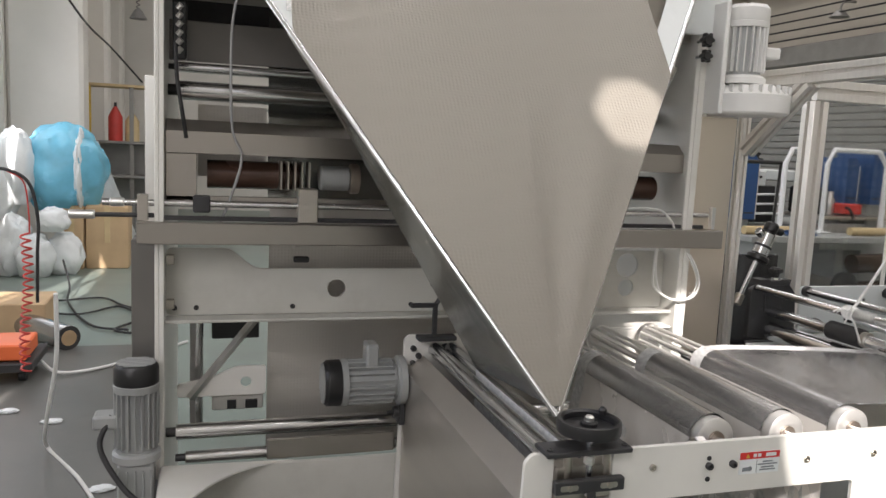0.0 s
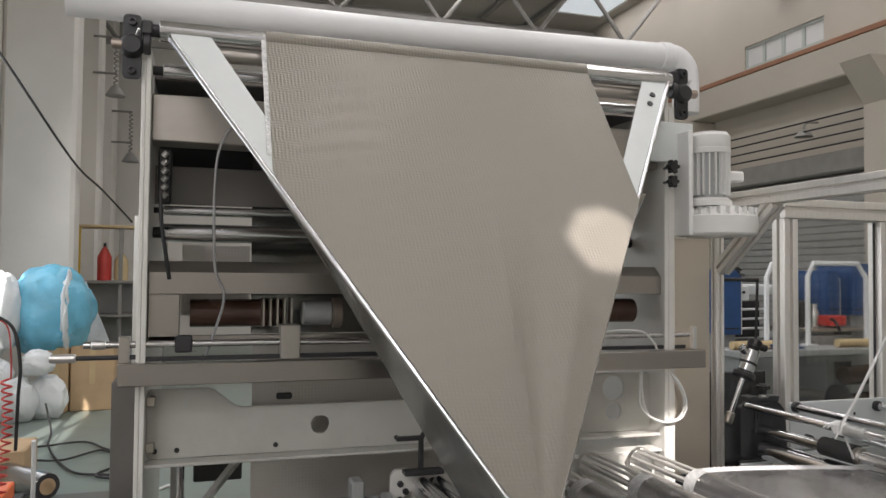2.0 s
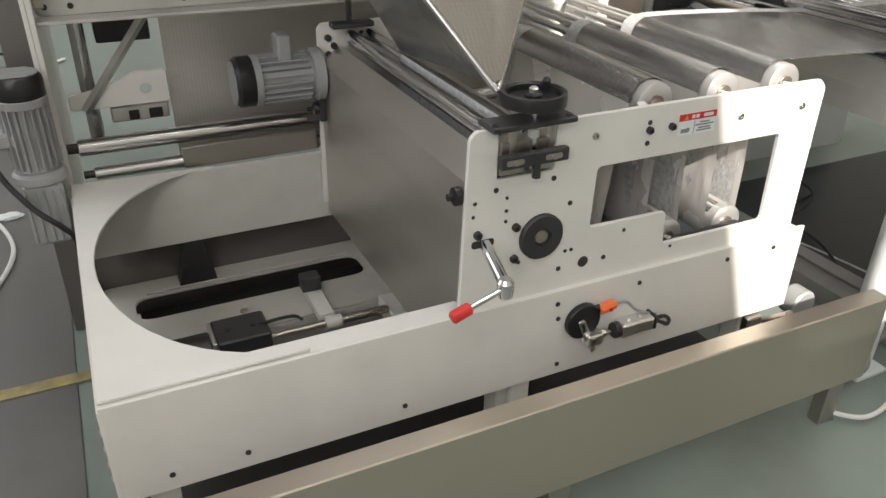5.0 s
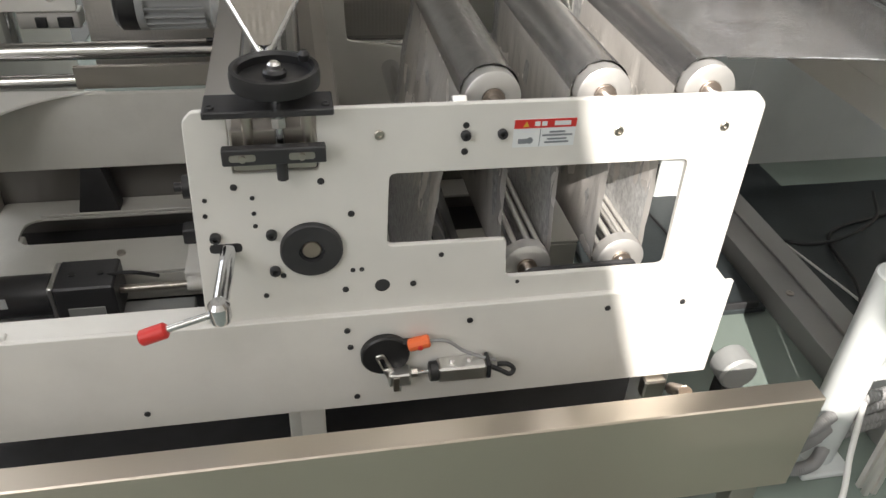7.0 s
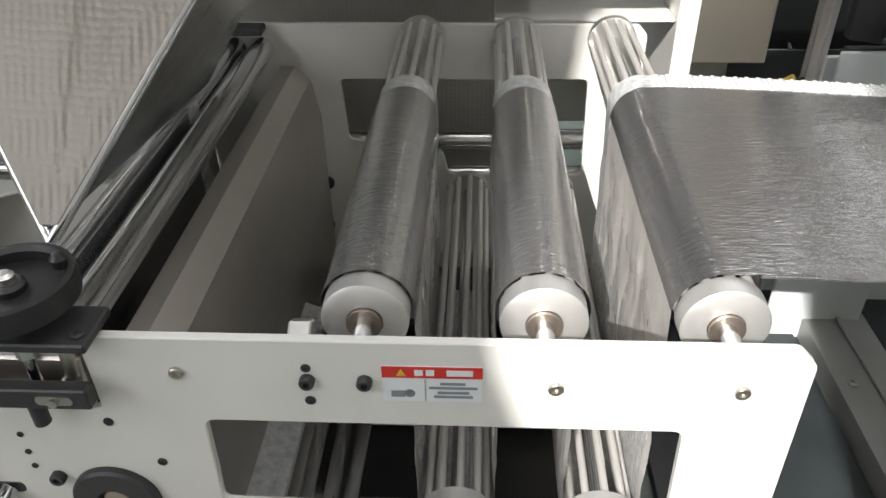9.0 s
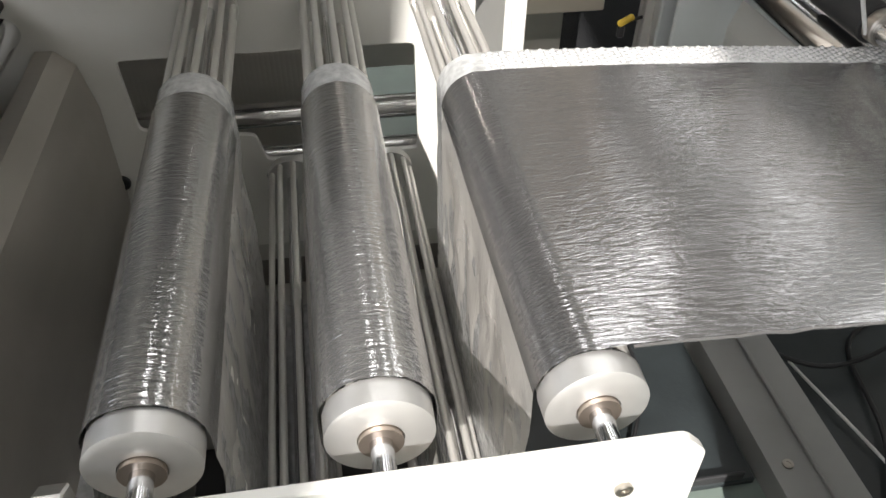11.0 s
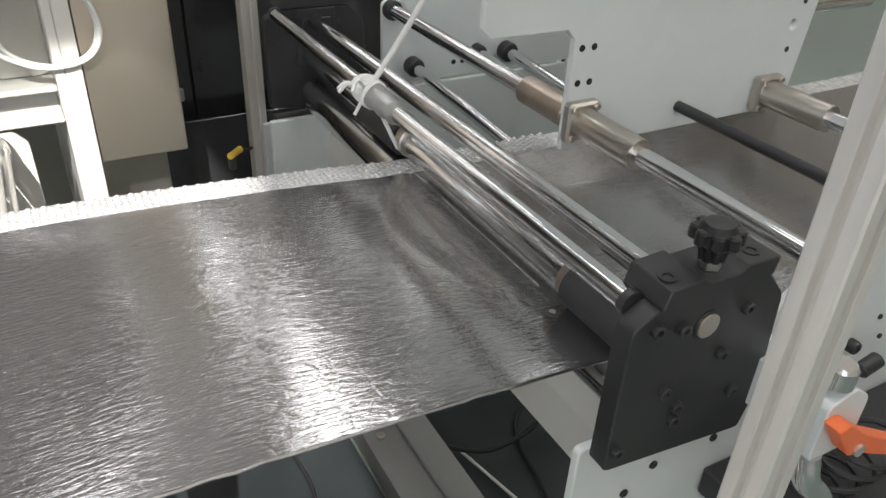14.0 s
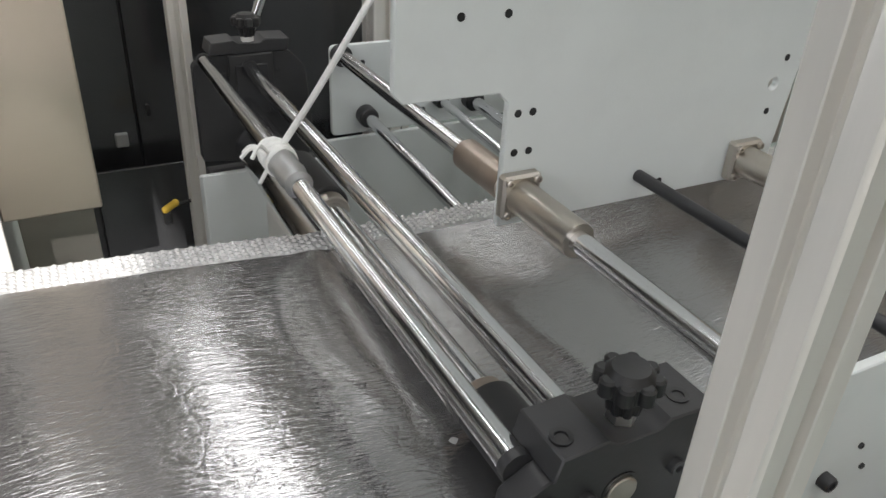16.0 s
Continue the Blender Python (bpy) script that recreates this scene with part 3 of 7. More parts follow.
def machine_base():
    t = thing("machine_base", (0.15, 0.5, FLOOR), "cream-painted welded steel machine base with a curved cut-out", "machine frame")
    # front rail: a folded channel
    part("front_rail", plate([(-0.70, 0.29), (1.062, 0.29), (1.062, 0.54), (1.03, 0.54), (1.02, 0.532), (-0.70, 0.532)], "y", -0.014, -0.004), CREAM, t)
    part("rail_lip", box(-0.695, 1.055, -0.0035, 0.05, 0.524, 0.531, 0.001), CREAM, t)
    part("rail_lip", box(-0.695, 1.055, -0.0035, 0.05, 0.291, 0.298, 0.001), CREAM, t)
    # back rail and deck carry their shade in the paint colour
    part("back_rail", box(-0.69, 1.06, 1.015, 1.03, 0.30, 0.534, 0.003), CREAM_SHADED, t)
    part("back_rail_lip", box(-0.69, 1.06, 1.031, 1.10, 0.30, 0.31, 0.002), CREAM, t)
    part("end_rail", box(-0.705, -0.693, -0.013, 1.03, 0.29, 0.524, 0.002), CREAM, t)
    curve = ring_points(-0.30, 0.515, 0.505, 28, 90, 270, rx=0.37)
    part("gusset_plate", plate([(-0.70, 1.04), *[(x, y) for x, y in curve], (-0.30, -0.003), (-0.70, -0.003)], "z", 0.5325, 0.541), CREAM, t)
    # skirt panel, its dark steel colour holds the shade behind the deck
    part("rear_skirt", box(-0.69, 1.06, 1.102, 1.112, 0.0, 0.299, 0.002), LEGSTEEL, t, "steel skirt darkened for the shade there")
    part("bottom_lip", box(-0.69, 1.05, 0.052, 0.30, 0.291, 0.298, 0.001), CREAM, t)
    deck = rounded([(-0.685, 0.70), (1.04, 0.70), (1.04, 1.10), (-0.685, 1.10)], 0.02)
    part("deck_plate", plate(deck, "z", 0.135, 0.145, [rounded([(-0.60, 0.865), (0.13, 0.865), (0.13, 1.00), (-0.60, 1.00)], 0.05), rounded([(0.24, 0.80), (0.98, 0.80), (0.98, 1.00), (0.24, 1.00)], 0.04)]), CREAM_SHADED, t)
    # added black sheet, stands in for the shade beneath the base
    part("shade_sheet", box(-0.68, 1.03, 0.0, 1.09, 0.03, 0.04, 0.002), BLACKSTEEL, t, "black sheet for the shade under the base")
    part("deck_rim", box(-0.56, 0.10, 1.001, 1.007, 0.146, 0.156, 0.002), CREAM_SHADED, t)
    part("deck_edge", box(-0.68, 1.03, 0.698, 0.703, 0.05, 0.134, 0.001), CREAM_SHADED, t)
    part("cross_beam", box(0.10, 0.17, 0.31, 0.69, 0.10, 0.16, 0.004), CREAM, t)
    part("cross_beam", box(0.15, 0.22, 0.72, 1.09, 0.146, 0.20, 0.004), CREAM, t)
    part("deck_screw", lathe([(0.012, 0.145), (0.012, 0.152), (0, 0.154)], (-0.30, 0.79, 0), "z", 12), STEEL, t)
    for x in (-0.62, 0.19, 0.98):
        for y in (0.06, 0.9):
            part("leg", box(x - 0.03, x + 0.03, y - 0.03, y + 0.03, FLOOR, 0.289 if y < 0.5 else 0.134, 0.003), CREAM, t)
    for x in (-0.6, -0.45, -0.1, 0.285, 0.52, 0.80, 0.96):
        bolt((x, -0.014, 0.497 if x > 0.2 else 0.33), 0.006, t, high=0.003)
    for x in (0.29, 0.30):
        bolt((x, -0.014, 0.455 if x < 0.295 else 0.32), 0.006, t, high=0.003)
    for z in (0.33, 0.37, 0.41, 0.45):
        bolt((-0.706, 0.02, z), 0.007, t, "x", 0.004, STEEL)
    # wedge-shaped dark bracket on the back rail
    part("wedge_bracket", plate([(-0.455, 0.146), (-0.335, 0.146), (-0.365, 0.299), (-0.42, 0.299)], "y", 1.02, 1.08), BLACKSTEEL, t, "black wedge bracket")
    single("base_stay", box(0.185, 0.235, 0.0, 0.02, FLOOR, 0.288, 0.002), CREAM, "cream flat steel stay standing on the floor", "stay")


def side_frame(y0, y1, near):
    t = thing("side_frame", (0.53, y0, 0.55), "cream-painted steel side plate with a stepped window", "machine frame", "side frames")
    outline = PLATE if near else [(0.049, 0.929), (0.064, 0.945), (1.0, 0.942), (1.02, 0.921), (1.022, 0.36), (0.034, 0.36)]
    win = WINDOW if near else [(0.362, 0.821), (0.905, 0.821), (0.91, 0.585), (0.60, 0.585), (0.585, 0.645), (0.37, 0.675)]
    part("plate", plate(rounded(outline, 0.006, 2), "y", y0, y1, [rounded(win, 0.012, 3)]), CREAM, t)
    if not near:
        for x, z, r in ((0.19, 0.90, 0.014), (0.31, 0.56, 0.016), (0.295, 0.44, 0.02), (0.60, 0.55, 0.006)):
            bolt((x, y0, z), r, t, high=0.008)
        return t
    # screws and tapped holes along the plate
    for x, z, r in ((0.348, 0.895, 0.008), (0.490, 0.905, 0.0055), (0.490, 0.888, 0.0085), (0.490, 0.857, 0.006), (0.552, 0.888, 0.0085),
                    (0.756, 0.883, 0.0085), (0.951, 0.883, 0.0085), (0.113, 0.812, 0.006), (0.252, 0.815, 0.006), (0.30, 0.748, 0.006),
                    (0.065, 0.79, 0.004), (0.062, 0.76, 0.004), (0.14, 0.79, 0.004), (0.14, 0.76, 0.004), (0.14, 0.735, 0.004),
                    (0.073, 0.717, 0.0095), (0.165, 0.717, 0.0095), (0.165, 0.64, 0.0095), (0.178, 0.627, 0.005), (0.30, 0.628, 0.0045),
                    (0.316, 0.628, 0.0045), (0.286, 0.585, 0.006), (0.41, 0.587, 0.006), (0.46, 0.648, 0.005), (0.61, 0.572, 0.004), (0.145, 0.585, 0.005)):
        bright = x in (0.348, 0.756, 0.951)
        bolt((x, y0, z), r, t, high=0.002 if r < 0.0075 else 0.005 if bright else 0.010, material=STEEL if bright else None)
    part("bore", rod((0.353, y0 - 0.0005, 0.588), (0.353, y0 + 0.004, 0.588), 0.014), BLACKSTEEL, t)
    part("slot", plate(rounded([(0.06, 0.683), (0.115, 0.683), (0.115, 0.703), (0.06, 0.703)], 0.009), "y", y0 - 0.001, y0 + 0.003), BLACKSTEEL, t)
    disc = lathe([(0.054, 0), (0.054, 0.008), (0.051, 0.012), (0.022, 0.012), (0.021, 0.004), (0.0, 0.004)], (0, 0, 0), "z", 40)
    disc.transform(Matrix.Translation((0.23, y0, 0.682)) @ Matrix.Rotation(radians(90), 4, "X"))
    part("bearing_flange", disc, BLACKSTEEL, t, "black round bearing flange")
    part("jack_screw", rod((0.470, 0.03, 0.926), (0.495, 0.03, 0.926), 0.018, seg=6, bevel=0.002), ALU, t)
    part("shaft_end", rod((0.23, y0 - 0.007, 0.682), (0.23, y0 + 0.002, 0.682), 0.017, bevel=0.002), BRONZE, t)
    return t


def warning_label():
    t = thing("warning_label", (0.625, -0.001, 0.885), "red and white warning label stuck on the side plate", "label")
    part("backing", box(0.571, 0.678, -0.0012, -0.0002, 0.860, 0.911, 0), LABELWHITE, t)
    part("red_band", box(0.571, 0.678, -0.0018, -0.0013, 0.895, 0.911, 0), RED, t, "red title band")
    part("warning_sign", plate([(0.586, 0.898), (0.597, 0.898), (0.5915, 0.908)], "y", -0.0024, -0.0019, bevel=0), YELLOW, t)
    for x0, x1 in ((0.606, 0.615), (0.618, 0.627), (0.640, 0.668)):
        part("title_bar", box(x0, x1, -0.0024, -0.0019, 0.899, 0.907, 0), LABELWHITE, t)
    part("divider", box(0.6165, 0.6172, -0.0024, -0.0013, 0.862, 0.893, 0), LABELGREY, t)
    part("gear_mark", lathe([(0.006, 0), (0.006, 0.0006), (0.003, 0.0006), (0.003, 0)], (0.600, -0.0013, 0.872), "y", 20), LABELGREY, t)
    part("roller_mark", box(0.580, 0.595, -0.0022, -0.0013, 0.867, 0.876, 0), LABELGREY, t)
    for z, x0, x1 in ((0.887, 0.633, 0.660), (0.881, 0.621, 0.673), (0.874, 0.630, 0.664), (0.868, 0.626, 0.668)):
        part("text_bar", box(x0, x1, -0.0022, -0.0013, z - 0.0016, z + 0.0016, 0), LABELGREY, t)


def nip_adjuster():
    t = thing("nip_adjuster", (0.19, 0.0, 0.95), "black hand wheel on a black clamp bridge in the side plate", "hand wheel")
    wheel = part("hand_wheel", lathe([(0.067, 0.984), (0.068, 1.0), (0.066, 1.010), (0.060, 1.011), (0.055, 1.006), (0.056, 0.988), (0.06, 0.984)], (0.193, 0.01, 0), "z", 48), BLACKPLASTIC, t)
    part("web", lathe([(0.057, 0.990), (0.057, 0.994), (0.0, 0.997), (0.0, 0.990)], (0.193, 0.01, 0), "z", 32), BLACKPLASTIC, wheel)
    part("hub", lathe([(0.018, 0.984), (0.018, 1.003), (0.014, 1.007), (0.0, 1.007)], (0.193, 0.01, 0), "z", 24), BLACKPLASTIC, wheel)
    part("hub_nut", lathe([(0.010, 1.007), (0.010, 1.014), (0.006, 1.018), (0.0, 1.019)], (0.193, 0.01, 0), "z", 16), ALU, wheel)
    part("finger_knob", lathe([(0.008, 1.008), (0.009, 1.018), (0.005, 1.024), (0.0, 1.025)], (0.238, 0.036, 0), "z", 16), BLACKPLASTIC, wheel)
    part("spindle", rod((0.193, -0.002, 0.85), (0.193, -0.002, 0.984), 0.008), CHROME, t)
    part("spindle_nut", rod((0.193, -0.002, 0.918), (0.193, -0.002, 0.934), 0.012, seg=6), ALU, t)
    part("top_bar", box(0.083, 0.277, -0.032, 0.034, 0.9465, 0.958, 0.002), BLACKSTEEL, t)
    part("clamp_bar", box(0.104, 0.262, -0.034, -0.016, 0.868, 0.896, 0.002), BLACKSTEEL, t)
    for x in (0.135, 0.225):
        part("clamp_slot", plate(rounded([(x - 0.02, 0.876), (x + 0.02, 0.876), (x + 0.02, 0.888), (x - 0.02, 0.888)], 0.006), "y", -0.0352, -0.0335, bevel=0), DARKSTEEL, t)
        part("clamp_screw", rod((x, -0.040, 0.882), (x, 0.02, 0.882), 0.0055), STEEL, t)
        part("guide_pin", rod((x + 0.01, 0.0, 0.89), (x + 0.01, 0.0, 0.945), 0.009), STEEL, t)
    for x in (0.095, 0.265):
        bolt((x, -0.016, 0.958), 0.007, t, "z", 0.004)
    part("slide_block", box(0.117, 0.247, -0.004, 0.045, 0.842, 0.915, 0.003), DARKSTEEL, t)
    part("stop_screw", rod((0.193, -0.022, 0.836), (0.193, -0.022, 0.868), 0.009), BLACKSTEEL, t)


def lever_handle():
    t = thing("clamp_lever", (0.085, -0.05, 0.66), "chromed clamp lever with a red grip", "lever")
    part("shaft", rod((0.092, 0.0, 0.692), (0.078, -0.12, 0.658), 0.013, bevel=0.002), CHROME, t)
    part("knuckle", lathe([(0.016, -0.02), (0.018, -0.012), (0.018, 0.012), (0.012, 0.02)], (0.078, -0.118, 0.655), "z", 20), CHROME, t)
    part("arm", rod((0.075, -0.122, 0.655), (-0.012, -0.128, 0.632), 0.006), CHROME, t)
    part("grip", rod((-0.004, -0.1278, 0.634), (-0.048, -0.130, 0.621), 0.0135, bevel=0.004), RED, t, "red plastic grip")


def dancer_sensor():
    t = thing("tension_sensor", (0.42, -0.03, 0.42), "aluminium air cylinder and black sensor disc on the base rail", "sensor")
    part("sensor_disc", rod((0.355, -0.0145, 0.437), (0.355, -0.032, 0.437), 0.047, bevel=0.003, seg=40), BLACKPLASTIC, t)
    part("sensor_nose", box(0.38, 0.415, -0.032, -0.016, 0.450, 0.470, 0.004), BLACKPLASTIC, t)
    plug = part("plug", rod((0.398, -0.028, 0.458), (0.440, -0.030, 0.468), 0.013, bevel=0.003, seg=10), ORANGE, t, "orange connector plug")
    part("plug_screw", rod((0.420, -0.042, 0.463), (0.420, -0.045, 0.463), 0.005), RED, plug)
    part("plug_cable", tube([(0.44, -0.03, 0.468), (0.475, -0.03, 0.462), (0.51, -0.028, 0.43), (0.55, -0.03, 0.410), (0.575, -0.03, 0.400)], 0.0035), GREYCABLE, t)
    arm = plate(rounded([(0.333, 0.446), (0.350, 0.450), (0.385, 0.375), (0.365, 0.368)], 0.006), "y", -0.040, -0.034, [rounded([(0.341, 0.438), (0.350, 0.440), (0.360, 0.412), (0.351, 0.409)], 0.003)])
    part("slotted_arm", arm, ALU, t)
    part("fork", box(0.360, 0.402, -0.052, -0.022, 0.372, 0.404, 0.003), ALU, t)
    part("fork_slot", box(0.368, 0.380, -0.0535, -0.051, 0.362, 0.398, 0.001), DARKSTEEL, t)
    part("fork_pin", box(0.372, 0.384, -0.05, -0.03, 0.355, 0.372, 0.002), ALU, t)
    part("piston_rod", rod((0.402, -0.036, 0.392), (0.445, -0.036, 0.392), 0.004), CHROME, t)
    part("rod_nut", rod((0.405, -0.036, 0.392), (0.416, -0.036, 0.392), 0.009, seg=6), STEEL, t)
    part("end_cap", rod((0.440, -0.036, 0.392), (0.458, -0.036, 0.392), 0.020, bevel=0.002), BLACKPLASTIC, t)
    part("cylinder", box(0.457, 0.553, -0.055, -0.016, 0.374, 0.411, 0.004), ALU, t)
    part("end_cap", box(0.553, 0.562, -0.055, -0.016, 0.374, 0.413, 0.003), BLACKPLASTIC, t)
    for x in (0.485, 0.520):
        part("fitting", rod((x, -0.036, 0.411), (x, -0.036, 0.420), 0.005), ALU, t)
    part("air_hose", tube([(0.562, -0.035, 0.39), (0.585, -0.04, 0.380), (0.603, -0.045, 0.372), (0.612, -0.04, 0.380), (0.600, -0.035, 0.390), (0.58, -0.03, 0.388)], 0.005), CABLE, t)


def spindle_motor():
    t = thing("spindle_motor", (-0.42, 0.62, 0.14), "black servo motor with gearbox and threaded spindle inside the base", "motor")
    part("motor_body", rod((-0.60, 0.60, 0.165), (-0.43, 0.60, 0.165), 0.055, bevel=0.004), DARKMOTOR, t)
    part("motor_flange", box(-0.43, -0.418, 0.545, 0.66, 0.11, 0.222, 0.003), ALU, t)
    part("gearbox", box(-0.418, -0.27, 0.54, 0.665, 0.10, 0.222, 0.005), DARKMOTOR, t)
    part("gearbox_recess", box(-0.39, -0.30, 0.537, 0.5405, 0.12, 0.16, 0.002), MOTORGREY, t)
    for x in (-0.38, -0.31):
        part("screw_hole", rod((x, 0.60, 0.221), (x, 0.60, 0.224), 0.009), BLACKPLASTIC, t)
    part("spindle", rod((-0.27, 0.60, 0.165), (0.10, 0.60, 0.165), 0.011), STEEL, t)
    for k in range(16):
        part("thread_ring", rod((-0.04 + 0.0085 * k, 0.60, 0.165), (-0.036 + 0.0085 * k, 0.60, 0.165), 0.0145, seg=16), STEEL, t)
    part("coupling", rod((-0.10, 0.60, 0.165), (-0.05, 0.60, 0.165), 0.02, bevel=0.002), CREAM, t)
    part("bearing_block", box(-0.11, -0.06, 0.63, 0.80, 0.15, 0.18, 0.003), CREAM, t)
    part("fan_pack", box(-0.12, -0.06, 0.76, 0.81, 0.181, 0.23, 0.004), DARKMOTOR, t)
    part("support_foot", box(-0.58, -0.09, 0.57, 0.63, FLOOR, 0.099, 0.003), MOTORGREY, t)
    part("type_plate", box(-0.58, -0.53, 0.5445, 0.5465, 0.17, 0.20, 0), LABELWHITE, t)
    part("motor_cable", tube([(-0.30, 0.60, 0.215), (-0.24, 0.57, 0.24), (-0.2, 0.55, 0.25), (-0.17, 0.6, 0.2)], 0.005), CABLE, t)


# ---- rollers ----
def cage_roller(x, z, group):
    t = thing("cage_roller", (x, 0.5, z), "open cage roller of round bars with an aluminium end disc", "roller", group)
    part("end_disc", lathe([(0.012, 0.0), (0.021, 0.0), (0.021, -0.006), (0.044, -0.006), (0.049, -0.003), (0.0495, 0.022), (0.012, 0.022)], (x, 0.062, z), "y", 48), DISCALU, t)
    part("end_disc", lathe([(0.012, 0.0), (0.049, 0.0), (0.049, 0.02), (0.012, 0.02)], (x, 0.955, z), "y", 40), ALU, t)
    part("bearing", lathe([(0.011, 0.0), (0.020, 0.0), (0.020, 0.006), (0.011, 0.006)], (x, 0.051, z), "y", 24), BRONZE, t)
    part("shaft", rod((x, 0.013, z), (x, 0.999, z), 0.0105), CHROME, t)
    for k in range(10):
        a = 2 * math.pi * (k + 0.3) / 10
        part("cage_bar", rod((x + 0.0425 * math.cos(a), 0.08, z + 0.0425 * math.sin(a)), (x + 0.0425 * math.cos(a), 0.958, z + 0.0425 * math.sin(a)), 0.0055, seg=12), SATIN, t)
    return t


def plain_roller(x, z, r, y0, y1, label, material=None, group=""):
    t = thing("guide_roller", (x, (y0 + y1) / 2, z), label, "roller", group)
    part("barrel", rod((x, y0 + 0.02, z), (x, y1 - 0.02, z), r, bevel=0.002, seg=32), material or CHROME, t)
    part("journal", rod((x, y0, z), (x, y0 + 0.02, z), r * 0.45), STEEL, t)
    part("journal", rod((x, y1 - 0.02, z), (x, y1, z), r * 0.45), STEEL, t)
    return t


def cross_roller(y, z, r, x0, x1, label, material=None):
    t = thing("cross_roller", ((x0 + x1) / 2, y, z), label, "roller", "tower rollers")
    part("barrel", rod((x0 + 0.03, y, z), (x1 - 0.03, y, z), r, bevel=0.002, seg=32), material or CHROME_X, t)
    part("journal", rod((x0, y, z), (x0 + 0.03, y, z), r * 0.6), BLACKSTEEL, t)
    part("journal", rod((x1 - 0.03, y, z), (x1, y, z), r * 0.6), BLACKSTEEL, t)
    return t


def front_rollers():
    for x in (0.547, 0.745, 0.941):
        cage_roller(x, 0.922, "upper cage rollers")
    for x in (0.646, 0.843):
        cage_roller(x, 0.560, "lower cage rollers")
    plain_roller(0.148, 0.900, 0.024, 0.013, 0.998, "chromed nip roller under the former tip", group="nip rollers")
    plain_roller(0.206, 0.898, 0.026, 0.013, 0.998, "chromed nip roller under the former tip", group="nip rollers")
    plain_roller(0.49, 0.60, 0.026, 0.013, 0.998, "chromed guide roller inside the side frames")
    plain_roller(0.40, 0.46, 0.030, 0.013, 0.998, "chromed guide roller low inside the side frames")
    t = thing("cover_sheet", (0.07, 0.5, 0.6), "dull stainless cover sheet below the nip rollers", "cover")
    part("panel", plate([(0.050, 0.33), (0.053, 0.33), (0.053, 0.83), (0.118, 0.872), (0.116, 0.874), (0.050, 0.833)], "y", 0.016, 0.995, bevel=0), COVERSTEEL, t)
    part("lower_panel", plate([(0.310, 0.30), (0.313, 0.30), (0.313, 0.735), (0.297, 0.823), (0.266, 0.852), (0.236, 0.852), (0.236, 0.849), (0.265, 0.849), (0.294, 0.821), (0.310, 0.734)], "y", 0.016, 0.995, bevel=0), COVERSTEEL, t)
    link = thing("nip_link", (0.10, 0.97, 0.95), "black bent link and clamp at the far nip roller bearing", "bracket")
    part("foot", box(0.085, 0.215, 0.955, 0.998, 0.932, 0.948, 0.003), BLACKSTEEL, link)
    part("upright", box(0.135, 0.15, 0.97, 0.985, 0.949, 1.04, 0.002), BLACKSTEEL, link)
    part("arm", box(0.06, 0.15, 0.968, 0.987, 1.041, 1.055, 0.002), BLACKSTEEL, link)
    part("hook", tube([(0.145, 0.978, 1.05), (0.16, 0.978, 1.08), (0.15, 0.978, 1.11), (0.125, 0.978, 1.12)], 0.008), BLACKSTEEL, link)
    for x, z in ((0.08, 0.90), (0.08, 0.85), (0.098, 0.875)):
        bolt((x, 1.0, z), 0.010, link, high=0.012)
    clamp = thing("cover_clamp", (0.05, 0.975, 0.69), "black clamp block with a star knob on the cover sheet", "clamp")
    part("block", box(0.030, 0.0495, 0.955, 0.995, 0.655, 0.735, 0.003), BLACKSTEEL, clamp)
    part("knob", lathe([(0.006, 0), (0.006, 0.018), (0.019, 0.02), (0.021, 0.026), (0.019, 0.036), (0, 0.036)], (0.030 - 0.036, 0.975, 0.695), "x", 14), BLACKPLASTIC, clamp)
    for y in (0.03,):
        part("knob_screw", lathe([(0.008, 0), (0.008, 0.012), (0.02, 0.014), (0.02, 0.028), (0.016, 0.032), (0, 0.032)], (0.05 - 0.033, y, 0.80), "x", 16), BLACKPLASTIC, t)
    lev = thing("dancer_arm", (0.75, 0.03, 0.57), "dark flat dancer arm joining the lower rollers", "arm")
    part("arm", plate(rounded([(0.62, 0.54), (0.66, 0.535), (0.87, 0.545), (0.86, 0.58), (0.64, 0.575)], 0.015), "y", 0.024, 0.036), BLACKSTEEL, lev)


# ---- former board and film ----
TIP = Vector((0.176, 0.126, 0.977))
V_TL, V_TR = Vector((-0.638, 0.995, 2.262)), Vector((1.085, 1.01, 2.287))


def v_point(x, s, lift=0.0):
    """A place on the former board: x across, s from the tip (0) to the top (1)."""
    base = TIP.lerp((V_TL + V_TR) / 2, s)
    n = Vector((0, -0.822, 0.569))
    return Vector((x, base.y, base.z)) + n * lift


def edge_x(s, side):
    return TIP.x + ((V_TL if side < 0 else V_TR).x - TIP.x) * s


